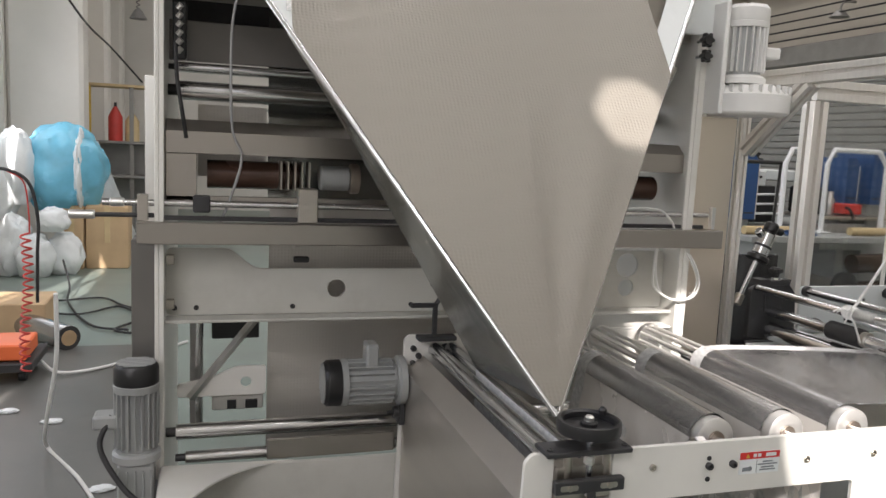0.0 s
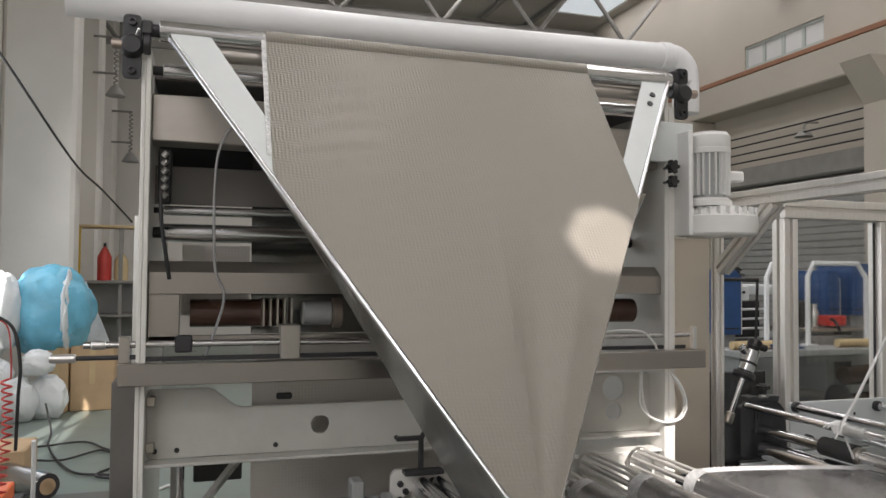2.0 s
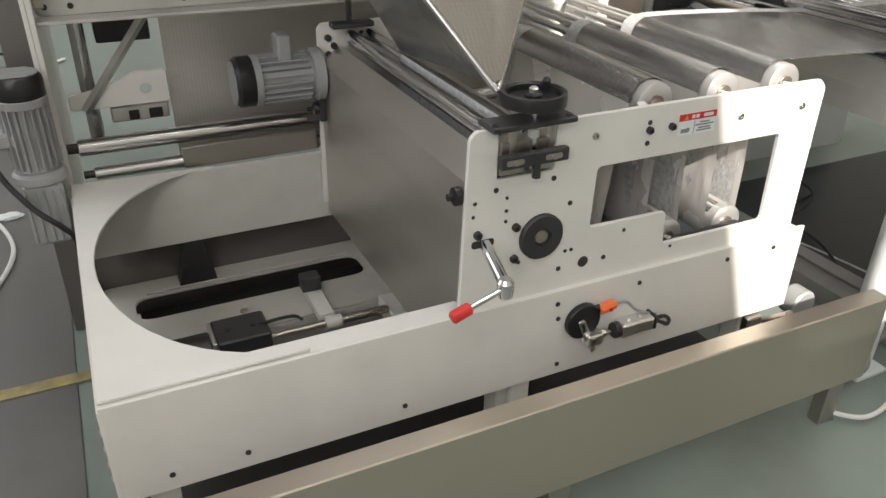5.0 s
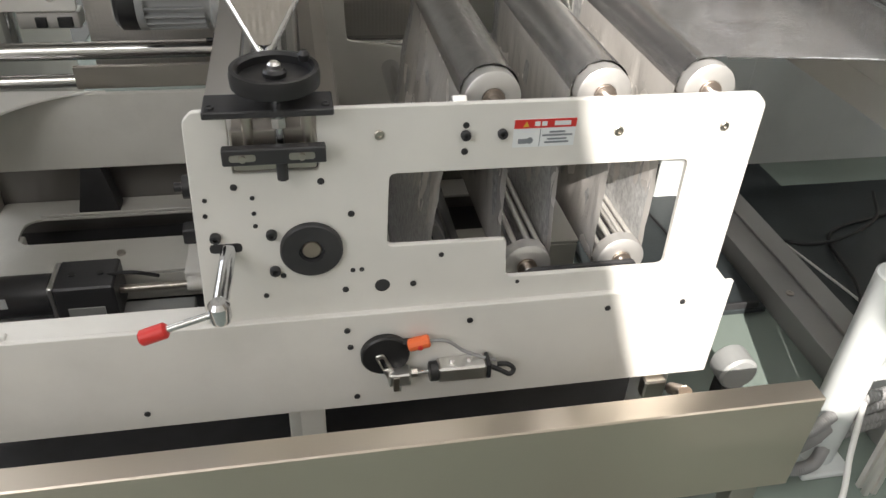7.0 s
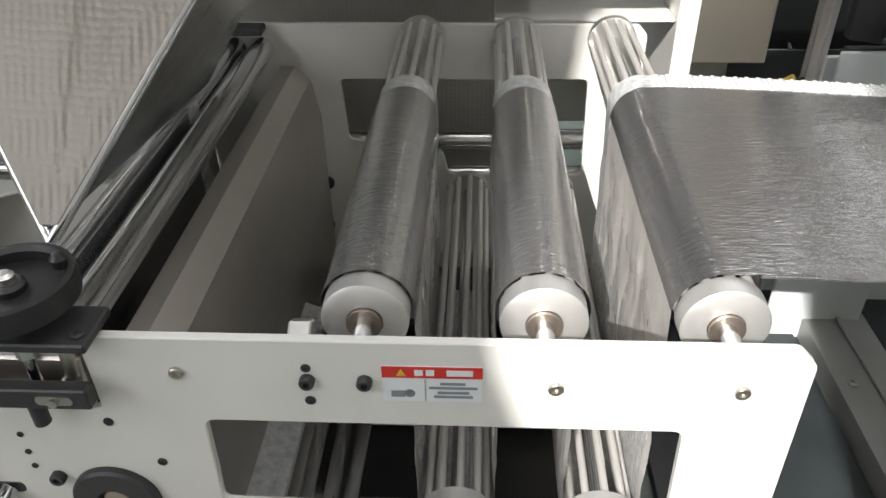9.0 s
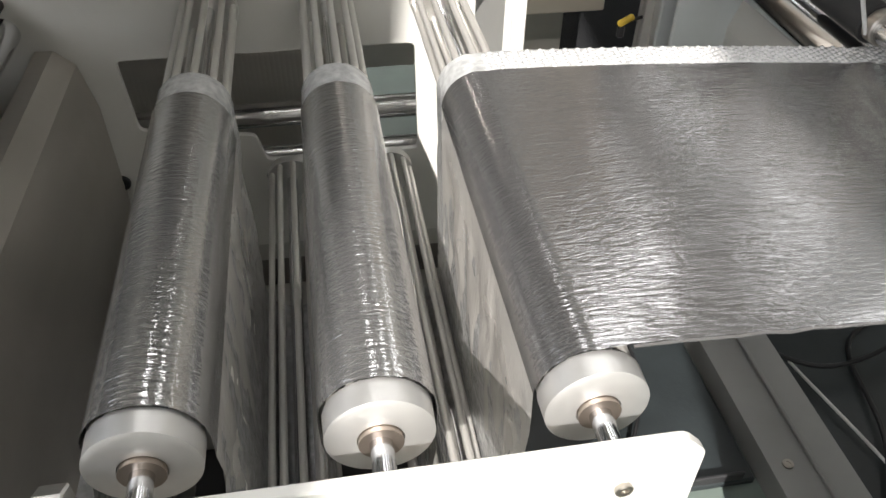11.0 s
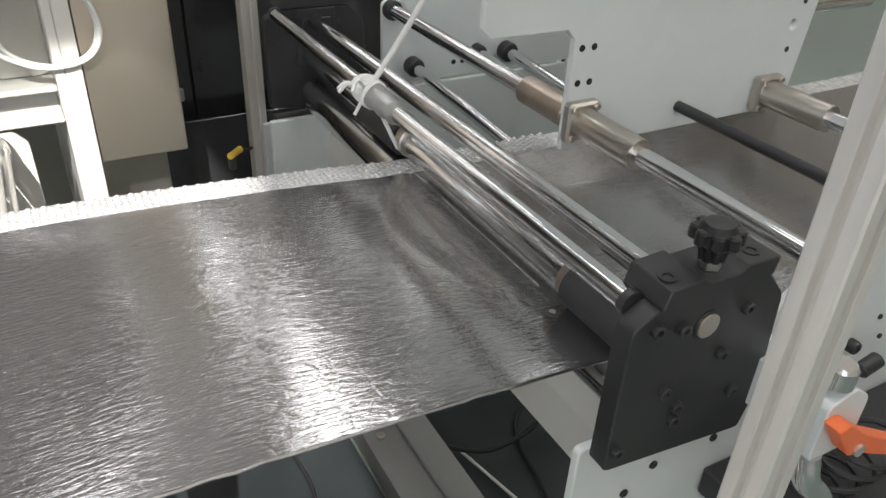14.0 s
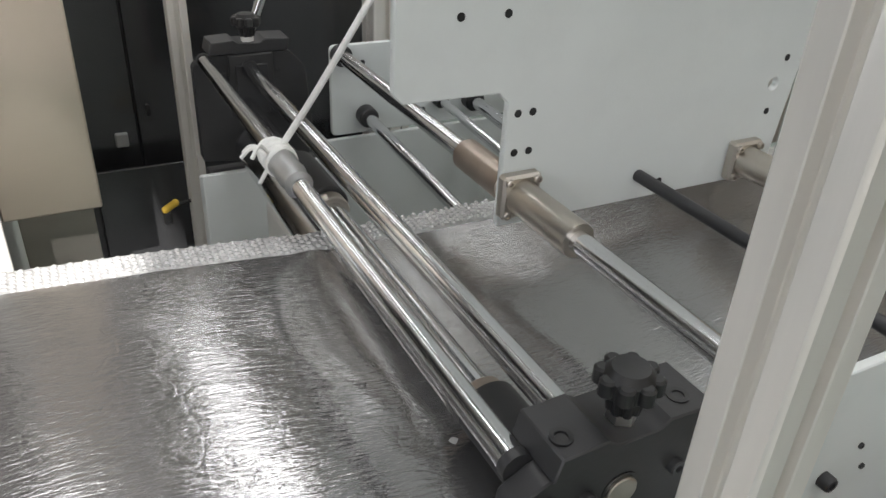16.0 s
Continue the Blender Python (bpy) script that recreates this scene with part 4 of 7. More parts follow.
def former():
    t = thing("former_board", (0.2, 0.6, 0.98), "triangular stainless forming board with polished rims", "former")
    part("left_rim", rod(V_TL, TIP, 0.008, seg=16), CHROME, t)
    part("right_rim", rod(V_TR, TIP, 0.008, seg=16), CHROME, t)
    for side in (-1, 1):
        rows = []
        for s in (1.0, 0.62):
            x = edge_x(s, side)
            xi = x - side * (0.115 if s == 1.0 else 0.085)
            rows.append([v_point(x, s, 0.001), v_point(xi, s, 0.001)])
        part("side_strip", sheet(rows, 0.006), COOLWHITE, t, "pale painted strip along the board's edge")
        for s in (0.955, 0.925):
            x = edge_x(s, side) - side * 0.058
            p = v_point(x, s, 0.002)
            part("screw", rod(p, p + Vector((0, -0.822, 0.569)) * 0.004, 0.011, seg=14), BLACKSTEEL, t)
    back = [[v_point(edge_x(s, -1) + 0.01, s, -0.012), v_point(edge_x(s, 1) - 0.01, s, -0.012)] for s in (0.02, 0.66)]
    part("board", sheet(back, 0.003), STEEL, t)
    part("tie_bar", rod((V_TL.x + 0.04, 1.03, 2.235), (V_TR.x - 0.04, 1.045, 2.235), 0.022), DARKSTEEL, t)
    part("stay_rod", rod((0.35, 1.03, 2.23), (0.28, 1.2, 2.05), 0.012), BLACKSTEEL, t)


def film():
    t = thing("foil_film", (0.6, 0.4, 0.95), "silvery metallised bubble film running through the machine", "film")
    # over the former: top roller, front face, folded edges
    w0, w1, kink = -0.362, 0.748, 0.655
    n, m = 84, 96
    rows = []
    for i in range(n + 1):
        s = 1.012 - (1.012 - 0.012) * i / n
        a = max(w0, edge_x(s, -1) + 0.0)
        b = min(w1 + 0.012 * (1 - s), edge_x(s, 1))
        row = []
        for k in range(m + 1):
            f = k / m
            x = a + (b - a) * f
            # where the film narrows to the tip it gathers in a shallow valley and two sharp creases
            ang = (x - edge_x(s, -1)) / max(0.01, edge_x(s, 1) - edge_x(s, -1))
            pull = math.exp(-((s - 0.36) / 0.24) ** 2) * min(1.0, s / 0.12)
            lift = pull * (-0.0075 * math.exp(-((ang - 0.66) / 0.085) ** 2) + 0.005 * math.exp(-((ang - 0.84) / 0.07) ** 2) + 0.0022 * math.exp(-((ang - 0.52) / 0.06) ** 2))
            lift += math.exp(-((s - 0.42) / 0.17) ** 2) * 0.0016 * math.exp(-((ang - 0.545 - 0.02 * s) / 0.011) ** 2)
            lift += math.exp(-((s - 0.25) / 0.12) ** 2) * 0.0014 * math.exp(-((ang - 0.575) / 0.012) ** 2)
            lift += 0.0009 * noise.noise((x * 5.0, s * 2.5, 7.0)) + 0.0005 * noise.noise((x * 26.0, s * 4.0, 3.0))
            row.append(v_point(x, s, 0.009 + lift * math.sin(math.pi * f) ** 0.3))
        rows.append(row)
    part("former_panel", sheet(rows), FOIL_V, t, "dull silver film stretched over the former")
    rows = []
    for i in range(9):
        a = radians(215 - 24 * i)
        rows.append([Vector((w0 + (w1 - w0) * k / 12, 1.03 + 0.034 * math.cos(a), 2.292 + 0.034 * math.sin(a))) for k in range(13)])
    part("roller_wrap", sheet(rows), FOIL_V, t)
    strip = [[v_point(w0 - 0.014 + 0.014 * k, 1.01 - 0.31 * i / 12, 0.0105) for k in range(2)] for i in range(13)]
    part("selvedge_strip", sheet(strip), CLEARBUBBLE, t, "milky strip along the film's edge")
    for side, name in ((-1, "left_flap"), (1, "right_flap")):
        rows = []
        for i in range(25):
            f = i / 24
            s = kink * (1 - f) + 0.012 * f
            e = v_point(edge_x(s, side), s, 0.007)
            wide = 0.53 + (0.055 if side > 0 else 0.0)
            low = Vector((0.176, 0.126 + wide * (1 - f * 0.0), 0.93))
            outer = v_point(edge_x(kink, side), kink, 0.0).lerp(low, f)
            rows.append([e.lerp(outer, k / 12) + Vector((side * 0.02 * math.sin(math.pi * k / 12) * (1 - f), 0, 0)) for k in range(13)])
        part(name, sheet(rows), FOIL_SIDE, t, "smooth film flap folding in under the former")
    # down through the nip, round the rollers and away to the draw rollers
    def run_z(x):
        """Height of the film's edges between the last cage roller and the pinch roller."""
        u = min(max(x - 1.0, 0.0), 0.56)
        return 0.9735 - 0.032 * u - 0.052 * u * u

    def fold_lift(x, y):
        """Standing folds where the rubber sleeves hold the film, and where it runs on behind them."""
        h = 0.0
        # the stiff film bulges gently between its edges
        u = min(max(x - 1.0, 0.0), 0.56)
        across = min(max((y - 0.082) / 0.51, 0.0), 1.0)
        h += 0.20 * u * (0.56 - u) * math.sin(math.pi * across) ** 0.7
        if x < 1.2:
            return h
        span = min(max((y - 0.185) / 0.435, 0.0), 1.0)
        bow = math.sin(math.pi * span) ** 0.75
        fade = math.sin(math.pi * span) ** 0.3
        if x < 1.575:
            for reach, tall, wide in ((0.118, 0.0017, 0.020), (0.058, 0.0015, 0.013)):
                h += tall * fade * math.exp(-((x - 1.557 + reach * bow) / wide) ** 2)
            h -= 0.0020 * fade * math.exp(-((x - 1.53 + 0.06 * bow) / 0.03) ** 2)
            h += 0.0010 * fade * math.exp(-((x - 1.50) / 0.07) ** 2) * noise.noise((x * 30, y * 12, 9.0))
            near = math.exp(-((x - 1.53) ** 2 + (y - 0.20) ** 2) / 0.0016)
            h += 0.004 * near * noise.noise((x * 60, y * 90, 1.0))
            ang = math.atan2(y - 0.62, 1.57 - x)
            h += 0.0016 * math.exp(-((1.57 - x) ** 2 + (y - 0.62) ** 2) / 0.008) * math.sin(ang * 7)
        elif x > 1.61:
            calm = min(max((0.58 - y) / 0.12, 0.0), 1.0)
            mid = 1.735 + 0.03 * math.sin(y * 9 + 0.6)
            h += calm * (0.0030 * math.exp(-((x - mid) / 0.026) ** 2) - 0.0026 * math.exp(-((x - mid - 0.075) / 0.045) ** 2))
            h += calm * 0.0030 * math.exp(-((x - 1.98 - 0.10 * y) / 0.06) ** 2)
        return h

    def web(y0, y1, grow, mat, name, label="", ny=56):
        r = 0.0515 + grow
        pts = [(0.1735 + grow, 0.928), (0.1725 + grow, 0.86), (0.1735 + grow, 0.70), (0.198 + grow, 0.52)]
        pts += [(0.40 + (0.032 + grow) * math.cos(a), 0.46 + (0.032 + grow) * math.sin(a)) for a in [radians(200 + 16 * k) for k in range(9)]]
        seq = [(0.547, 0.922, 1), (0.646, 0.560, -1), (0.745, 0.922, 1), (0.843, 0.560, -1), (0.941, 0.922, 1)]
        for i, (cx, cz, sgn) in enumerate(seq):
            last = i == len(seq) - 1
            for k in range(13):
                a = radians(180 - (180 if not last else 92) * k / 12) if sgn > 0 else radians(180 + 180 * k / 12)
                if i == 0 and k == 0:
                    pts.append((cx - r, cz - 0.02))
                pts.append((cx + r * math.cos(a), cz + r * math.sin(a)))
        pts += [(1.0 + 0.00875 * k, run_z(1.0 + 0.00875 * k) + grow) for k in range(1, 65)]
        pts += [(1.60 + 0.0125 * k, 0.939 + grow - 0.0005 * min(k, 8)) for k in range(-3, 41)]
        pts += [(2.10 + 0.05 * k, 0.935 + grow) for k in range(1, 16)]
        fine = []
        for (ax, az), (bx, bz) in zip(pts, pts[1:]):
            m = max(1, int(math.hypot(bx - ax, bz - az) / 0.03))
            fine += [(ax + (bx - ax) * j / m, az + (bz - az) * j / m) for j in range(m)]
        fine.append(pts[-1])
        rows = []
        for j, (x, z) in enumerate(fine):
            row = []
            for k in range(ny + 1):
                y = y0 + (y1 - y0) * k / ny
                flat = 0.55 if 1.02 < x < 1.5 else 0.3 if x > 1.62 else 0.15
                h = 0.0016 * flat * noise.noise((x * 9, y * 14, 2.0)) + fold_lift(x, y)
                edge = 0.0022 * noise.noise((j * 0.7, 3.0, 1.0)) if k in (0, ny) else 0.0
                slack = 0.006 * noise.noise((y * 16, z * 9, x * 3)) + 0.003 * noise.noise((y * 40, z * 22, 5.0)) if 0.45 < x < 0.93 and 0.62 < z < 0.87 else 0.0
                row.append(Vector((x + slack, y + edge, z + h)))
            rows.append(row)
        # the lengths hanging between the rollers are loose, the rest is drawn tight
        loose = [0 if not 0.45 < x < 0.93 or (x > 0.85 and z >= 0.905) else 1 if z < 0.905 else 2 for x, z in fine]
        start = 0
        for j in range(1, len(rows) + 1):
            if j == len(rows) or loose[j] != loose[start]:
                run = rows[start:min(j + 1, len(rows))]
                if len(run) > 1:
                    # loose and turning lengths take the film colours with light put in
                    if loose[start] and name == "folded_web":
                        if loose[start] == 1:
                            part("hanging_web", sheet(run), FOIL_HANG_LIT, t, "loose crinkled length of film between rollers")
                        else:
                            part("roller_turn", sheet(run), FOIL_ROLL_LIT, t, "crinkled film turning over a roller")
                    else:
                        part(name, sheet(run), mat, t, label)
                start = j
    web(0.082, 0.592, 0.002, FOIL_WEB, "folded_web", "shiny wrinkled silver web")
    web(0.10, 0.648, 0.0, CLEARBUBBLE, "bubble_selvedge", "milky bubble-wrap strip along the web's edge", 12)
    # raised bubbles along the selvedge of the flat run
    verts, faces = [], []
    for i in range(96):
        for j in range(5):
            x, y = 0.955 + 0.0094 * i, 0.600 + 0.0098 * j + (0.0049 if i % 2 else 0.0)
            z = run_z(x) + fold_lift(x, y)
            base = len(verts)
            for r, h in ((0.0042, 0.0), (0.0034, 0.0022)):
                verts += [(x + r * math.cos(k * math.pi / 4), y + r * math.sin(k * math.pi / 4), z + h) for k in range(8)]
            verts.append((x, y, z + 0.003))
            for k in range(8):
                n = (k + 1) % 8
                faces += [(base + k, base + n, base + 8 + n, base + 8 + k), (base + 8 + k, base + 8 + n, base + 16)]
    dots = bmesh.new()
    me = bpy.data.meshes.new("tmp")
    me.from_pydata(verts, [], faces)
    dots.from_mesh(me)
    bpy.data.meshes.remove(me)
    tagged(part("bubble_relief", dots, BUBBLEGLOSS, t, smooth=80), "clear raised bubbles on the selvedge", kind="stuff")
    # turned-over cut edge of the web
    line = [(0.975 + 0.025 * k, 0.082 + 0.0025 * noise.noise((k * 0.9, 0, 4)), run_z(0.975 + 0.025 * k) + 0.001 * noise.noise((k * 1.3, 2, 0))) for k in range(25)]
    part("cut_edge", tube(line, 0.0022, seg=6, smooth=0), FOIL_WEB, t)


# ---- tower behind the former ----
def electric_motor(name_label, at, axis, length, r, paint, group="", ribs=20, fan=True, box_side=(1, 0, 0)):
    """A finned electric motor along an axis from its flange (at) outward."""
    t = thing("electric_motor", at, name_label, "motor", group)
    turn = {"x": Matrix.Rotation(radians(-90), 4, "Y"), "z": Matrix.Identity(4), "-z": Matrix.Rotation(radians(180), 4, "X")}[axis]
    m = Matrix.Translation(at) @ turn

    def put(name, bm, mat, label=""):
        bm.transform(m)
        return part(name, bm, mat, t, label)
    put("flange", lathe([(r * 1.1, 0), (r * 1.1, 0.02), (r * 0.95, 0.026), (r * 0.95, 0.03)], (0, 0, 0), "z", 28), paint)
    put("body", rod((0, 0, 0.03), (0, 0, length * 0.74), r * 0.80, seg=28), MOTORGREY if paint is MOTORWHITE else paint)
    for k in range(ribs):
        a = 2 * math.pi * k / ribs
        bm = box(r * 0.78, r * 1.02, -0.0022, 0.0022, 0.04, length * 0.72, 0.0008)
        bm.transform(Matrix.Rotation(a, 4, "Z"))
        put("cooling_fin", bm, paint)
    put("end_shield", lathe([(r * 1.02, length * 0.72), (r * 1.04, length * 0.74), (r * 1.04, length * 0.79), (r * 0.98, length * 0.80)], (0, 0, 0), "z", 28), paint)
    if fan:
        cowl = put("fan_cowl", lathe([(r * 1.0, length * 0.795), (r * 1.03, length * 0.81), (r * 1.02, length * 0.96), (r * 0.9, length), (0.0, length)], (0, 0, 0), "z", 28), BLACKPLASTIC if paint is not MOTORWHITE else MOTORWHITE, "fan cowl")
        for k in range(7):
            y = r * (-0.72 + 0.24 * k)
            w = math.sqrt(max(0, (r * 0.88) ** 2 - y * y))
            put("cowl_slat", box(-w, w, y - 0.003, y + 0.003, length, length + 0.004, 0.001), MOTORGREY if paint is not MOTORWHITE else MOTORWHITE)
    bm = box(-0.042, 0.042, -0.036, 0.036, -0.02, 0.02, 0.006)
    bm.transform(Matrix.Translation((box_side[0] * r * 1.2, box_side[1] * r * 1.2, length * 0.42)))
    put("terminal_box", bm, paint)
    return t


def bearing_block(at, label="black flanged bearing block"):
    x, y, z = at
    way = -1 if x < 0 else 1
    t = thing("bearing_block", at, label, "bearing", "bearing blocks")
    part("flange", plate(rounded([(x - 0.026, z - 0.095), (x + 0.026, z - 0.095), (x + 0.026, z + 0.095), (x - 0.026, z + 0.095)], 0.016), "y", y - 0.016, y), BLACKSTEEL, t)
    part("boss", lathe([(0.009, -0.026), (0.024, -0.026), (0.034, -0.012), (0.036, 0.0), (0.009, 0.0)], (x, y - 0.016, z), "y", 28), BLACKSTEEL, t)
    part("shaft_stub", rod((x, y - 0.022, z), (x + way * 0.055, y - 0.022, z), 0.016, bevel=0.002), BRONZE, t)
    part("clamp_ring", rod((x - way * 0.03, y - 0.012, z + 0.01), (x - way * 0.052, y - 0.012, z + 0.01), 0.030, bevel=0.004), BLACKSTEEL, t)
    part("clamp_ear", box(x - way * 0.041 - 0.014, x - way * 0.041 + 0.014, y - 0.03, y + 0.004, z + 0.038, z + 0.078, 0.003), BLACKSTEEL, t)
    part("grease_nipple", rod((x + 0.012, y - 0.03, z + 0.03), (x + 0.02, y - 0.045, z + 0.045), 0.004, seg=8), ALU, t)
    for dz in (-0.072, 0.072):
        bolt((x, y - 0.016, z + dz), 0.0125, t, high=0.011)
    return t


def tension_knobs(at, t):
    """Two lobed knobs on the tower's plate."""
    x, y, z = at
    for dz, r in ((0.024, 0.020), (-0.03, 0.017)):
        head = part("tension_knob", lathe([(r * 0.8, 0.0), (r, 0.006), (r, 0.02), (r * 0.7, 0.026), (0.0, 0.026)], (x, y - 0.05, z + dz), "y", 20), BLACKPLASTIC, t)
        for k in range(6):
            a = k * math.pi / 3
            part("lobe", rod((x + r * math.cos(a), y - 0.047, z + dz + r * math.sin(a)), (x + r * math.cos(a), y - 0.03, z + dz + r * math.sin(a)), 0.007, seg=10, bevel=0.002), BLACKPLASTIC, head)
        part("knob_stem", rod((x, y - 0.03, z + dz), (x, y + 0.014, z + dz), 0.007, seg=12), CHROME, t)


def tower():
    t = thing("unwind_tower", (0.2, 1.6, FLOOR), "cream-painted steel tower with stainless cross covers", "machine frame")
    part("left_plate", box(-0.705, -0.691, 1.035, 2.25, FLOOR, 2.24, 0.002), CREAM, t)
    part("right_plate", box(1.086, 1.102, 1.035, 2.25, FLOOR, 2.24, 0.002), CREAM, t)
    part("right_flange", box(1.1025, 1.13, 1.035, 1.047, FLOOR, 2.2, 0.002), CREAM, t)
    part("left_flange", box(-0.718, -0.7055, 1.035, 1.047, 0.5, 2.2, 0.002), CREAM, t)
    hole = [ring_points(-0.157, 1.077, 0.030, 24), ring_points(0.93, 1.07, 0.032, 24), ring_points(0.93, 1.155, 0.045, 24)]
    beam = [(-0.69, 0.995), (1.085, 0.995), (1.085, 1.21), (0.80, 1.21), (0.74, 1.145), (-0.42, 1.145), (-0.50, 1.21), (-0.69, 1.21)]
    # beam and shelf toned down for the shade under former and hood
    part("hole_beam", plate(rounded(beam, 0.02), "y", 1.13, 1.142, hole), CREAM_SHADED, t)
    part("beam_shelf", box(-0.69, 1.085, 1.06, 1.1295, 0.985, 0.995, 0.002), CREAM_SHADED, t)
    part("beam_shelf", box(0.70, 1.085, 1.05, 1.3, 0.93, 0.938, 0.002), CREAM, t)
    for x in (-0.665, -0.60, -0.3, 0.1):
        bolt((x, 1.13, 1.02), 0.008, t)
    for z in (1.02, 1.16):
        part("angle_lug", box(-0.69, -0.665, 1.11, 1.1295, z, z + 0.03, 0.002), STEEL, t)
    part("upper_beam", box(-0.69, 1.085, 1.08, 1.2, 1.97, 2.115, 0.004), DARKSTEEL, t)
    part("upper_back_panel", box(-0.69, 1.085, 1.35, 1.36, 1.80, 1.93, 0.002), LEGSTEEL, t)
    # added cover that keeps light out of the tower's inside
    part("shade_cover", box(-0.69, 1.085, 1.215, 2.24, 2.19, 2.205, 0.002), LEGSTEEL, t)
    # black sheet added in place of the tower's unlit inside
    part("shade_screen", box(-0.69, 1.085, 1.60, 1.61, 1.90, 2.18, 0.002), BLACKSTEEL, t)
    part("motor_bracket", box(0.98, 1.2, 1.02, 1.034, 1.99, 2.14, 0.004), COOLWHITE, t)
    # stainless hood with a window band
    hood = part("hood", plate([(1.06, 1.505), (1.06, 1.57), (1.10, 1.605), (1.25, 1.605), (1.25, 1.505)], "x", -0.688, 1.215, bevel=0.001), STEEL_H, t, "folded stainless hood")
    part("hood_end", plate([(1.07, 1.36), (1.25, 1.36), (1.25, 1.504), (1.07, 1.504)], "x", -0.688, -0.60, bevel=0.001), STEEL_H, t)
    part("hood_end", box(1.195, 1.215, 1.07, 1.25, 1.36, 1.504, 0.002), CLEAR, t)
    part("hood_foot", box(-0.688, 0.30, 1.07, 1.09, 1.358, 1.378, 0.002), STEEL_H, t)
    part("core_roll", rod((-0.57, 1.19, 1.44), (-0.28, 1.19, 1.44), 0.045), COPPER, t, "brown roll behind the hood")
    part("core_roll", rod((0.88, 1.19, 1.44), (1.04, 1.19, 1.44), 0.045), COPPER, t, "brown roll behind the hood")
    for k in range(5):
        part("clamp_fin", box(-0.35 + 0.022 * k, -0.343 + 0.022 * k, 1.10, 1.18, 1.40, 1.49, 0.002), STEEL, t)
    part("gear_motor", rod((-0.22, 1.16, 1.44), (-0.12, 1.16, 1.44), 0.04, bevel=0.006), MOTORGREY, t)
    part("gear_disc", rod((-0.12, 1.16, 1.44), (-0.09, 1.16, 1.44), 0.05, bevel=0.004), BRONZE, t)
    # guide bar cover
    part("guide_cover", box(-0.765, 1.24, 1.0, 1.034, 1.237, 1.302, 0.003), STEEL_H, t, "long stainless guide cover")
    part("guide_rod", rod((-0.86, 1.05, 1.355), (1.2, 1.05, 1.355), 0.010), CHROME_X, t)
    part("guide_rack", box(-0.70, 1.18, 1.04, 1.06, 1.305, 1.318, 0.001), BLACKSTEEL, t)
    part("guide_end", box(1.205, 1.222, 1.03, 1.07, 1.303, 1.385, 0.002), ALU, t)
    part("guide_post", box(-0.765, -0.735, 1.03, 1.07, 1.303, 1.38, 0.002), DARKSTEEL, t)
    part("carriage", box(-0.30, -0.24, 1.02, 1.09, 1.303, 1.41, 0.003), DARKSTEEL, t)
    part("clamp_block", box(-0.61, -0.56, 1.03, 1.08, 1.33, 1.38, 0.004), BLACKSTEEL, t)
    for z, x in ((1.355, -0.80), (1.318, -0.88)):
        part("crank_grip", rod((x, 1.05, z), (x - 0.07 if z < 1.34 else x - 0.04, 1.05, z), 0.013, bevel=0.003), ALU, t)
    part("crank_rod", rod((-0.88, 1.05, 1.318), (-0.70, 1.05, 1.318), 0.007), BLACKSTEEL, t)
    part("leg_cover", box(-0.79, -0.72, 1.12, 1.24, FLOOR, 1.236, 0.003), LEGSTEEL, t)
    # lower inside: stays, brackets, dark drive box
    stay = rod((-0.62, 1.2, 0.70), (-0.385, 1.2, 1.0), 0.014, seg=4)
    part("stay", stay, ALU, t, "bright square stay")
    part("swing_bracket", plate(rounded([(-0.66, 0.70), (-0.375, 0.70), (-0.375, 0.80), (-0.47, 0.80), (-0.55, 0.765), (-0.66, 0.745)], 0.012), "y", 1.21, 1.222,
                                [ring_points(-0.44, 0.745, 0.018, 16)]), CREAM, t)
    part("drive_box", box(-0.55, -0.39, 1.35, 1.5, 0.86, 0.98, 0.004), BLACKPLASTIC, t)
    part("rear_panel", box(-0.30, 1.085, 1.9, 1.91, 0.30, 0.95, 0.002), CREAM, t)
    part("clamp_unit", box(-0.55, -0.38, 1.24, 1.3, 0.64, 0.69, 0.004), ALU, t)
    part("clamp_gap", box(-0.50, -0.47, 1.232, 1.241, 0.645, 0.675, 0.001), BLACKPLASTIC, t)
    part("clamp_gap", box(-0.44, -0.40, 1.232, 1.241, 0.645, 0.675, 0.001), BLACKPLASTIC, t)
    part("upright_tube", rod((-0.60, 1.32, 0.55), (-0.60, 1.32, 0.985), 0.022), CHROME, t)
    part("sill_strip", box(-0.38, 0.04, 1.045, 1.06, 0.535, 0.60, 0.002), DARKSTEEL, t)
    part("small_knob", box(-0.30, -0.25, 1.12, 1.14, 1.165, 1.185, 0.004), BLACKPLASTIC, t)
    part("pneumatic_block", box(-0.67, -0.63, 1.10, 1.16, 1.78, 1.95, 0.006), BLACKPLASTIC, t)
    for k in range(6):
        part("chain_link", rod((-0.655, 1.09, 1.80 + 0.025 * k), (-0.645, 1.085, 1.812 + 0.025 * k), 0.009, seg=8), ALU, t)

    web = thing("bubble_web", (0.2, 1.3, 1.2), "silver bubble-foil web hanging inside the tower", "film")
    part("lower_sheet", sheet([[Vector((-0.368 + 1.15 * k / 10, 1.26, z)) for k in range(11)] for z in (0.45, 0.7, 0.98, 1.35)]), FOIL_BUBBLE, web)
    part("upper_sheet", sheet([[Vector((-0.37 + 1.15 * k / 10, 1.34 + 0.1 * (z - 1.4), z)) for k in range(11)] for z in (1.36, 1.5, 1.7, 2.0)]), FOIL_SIDE, web)
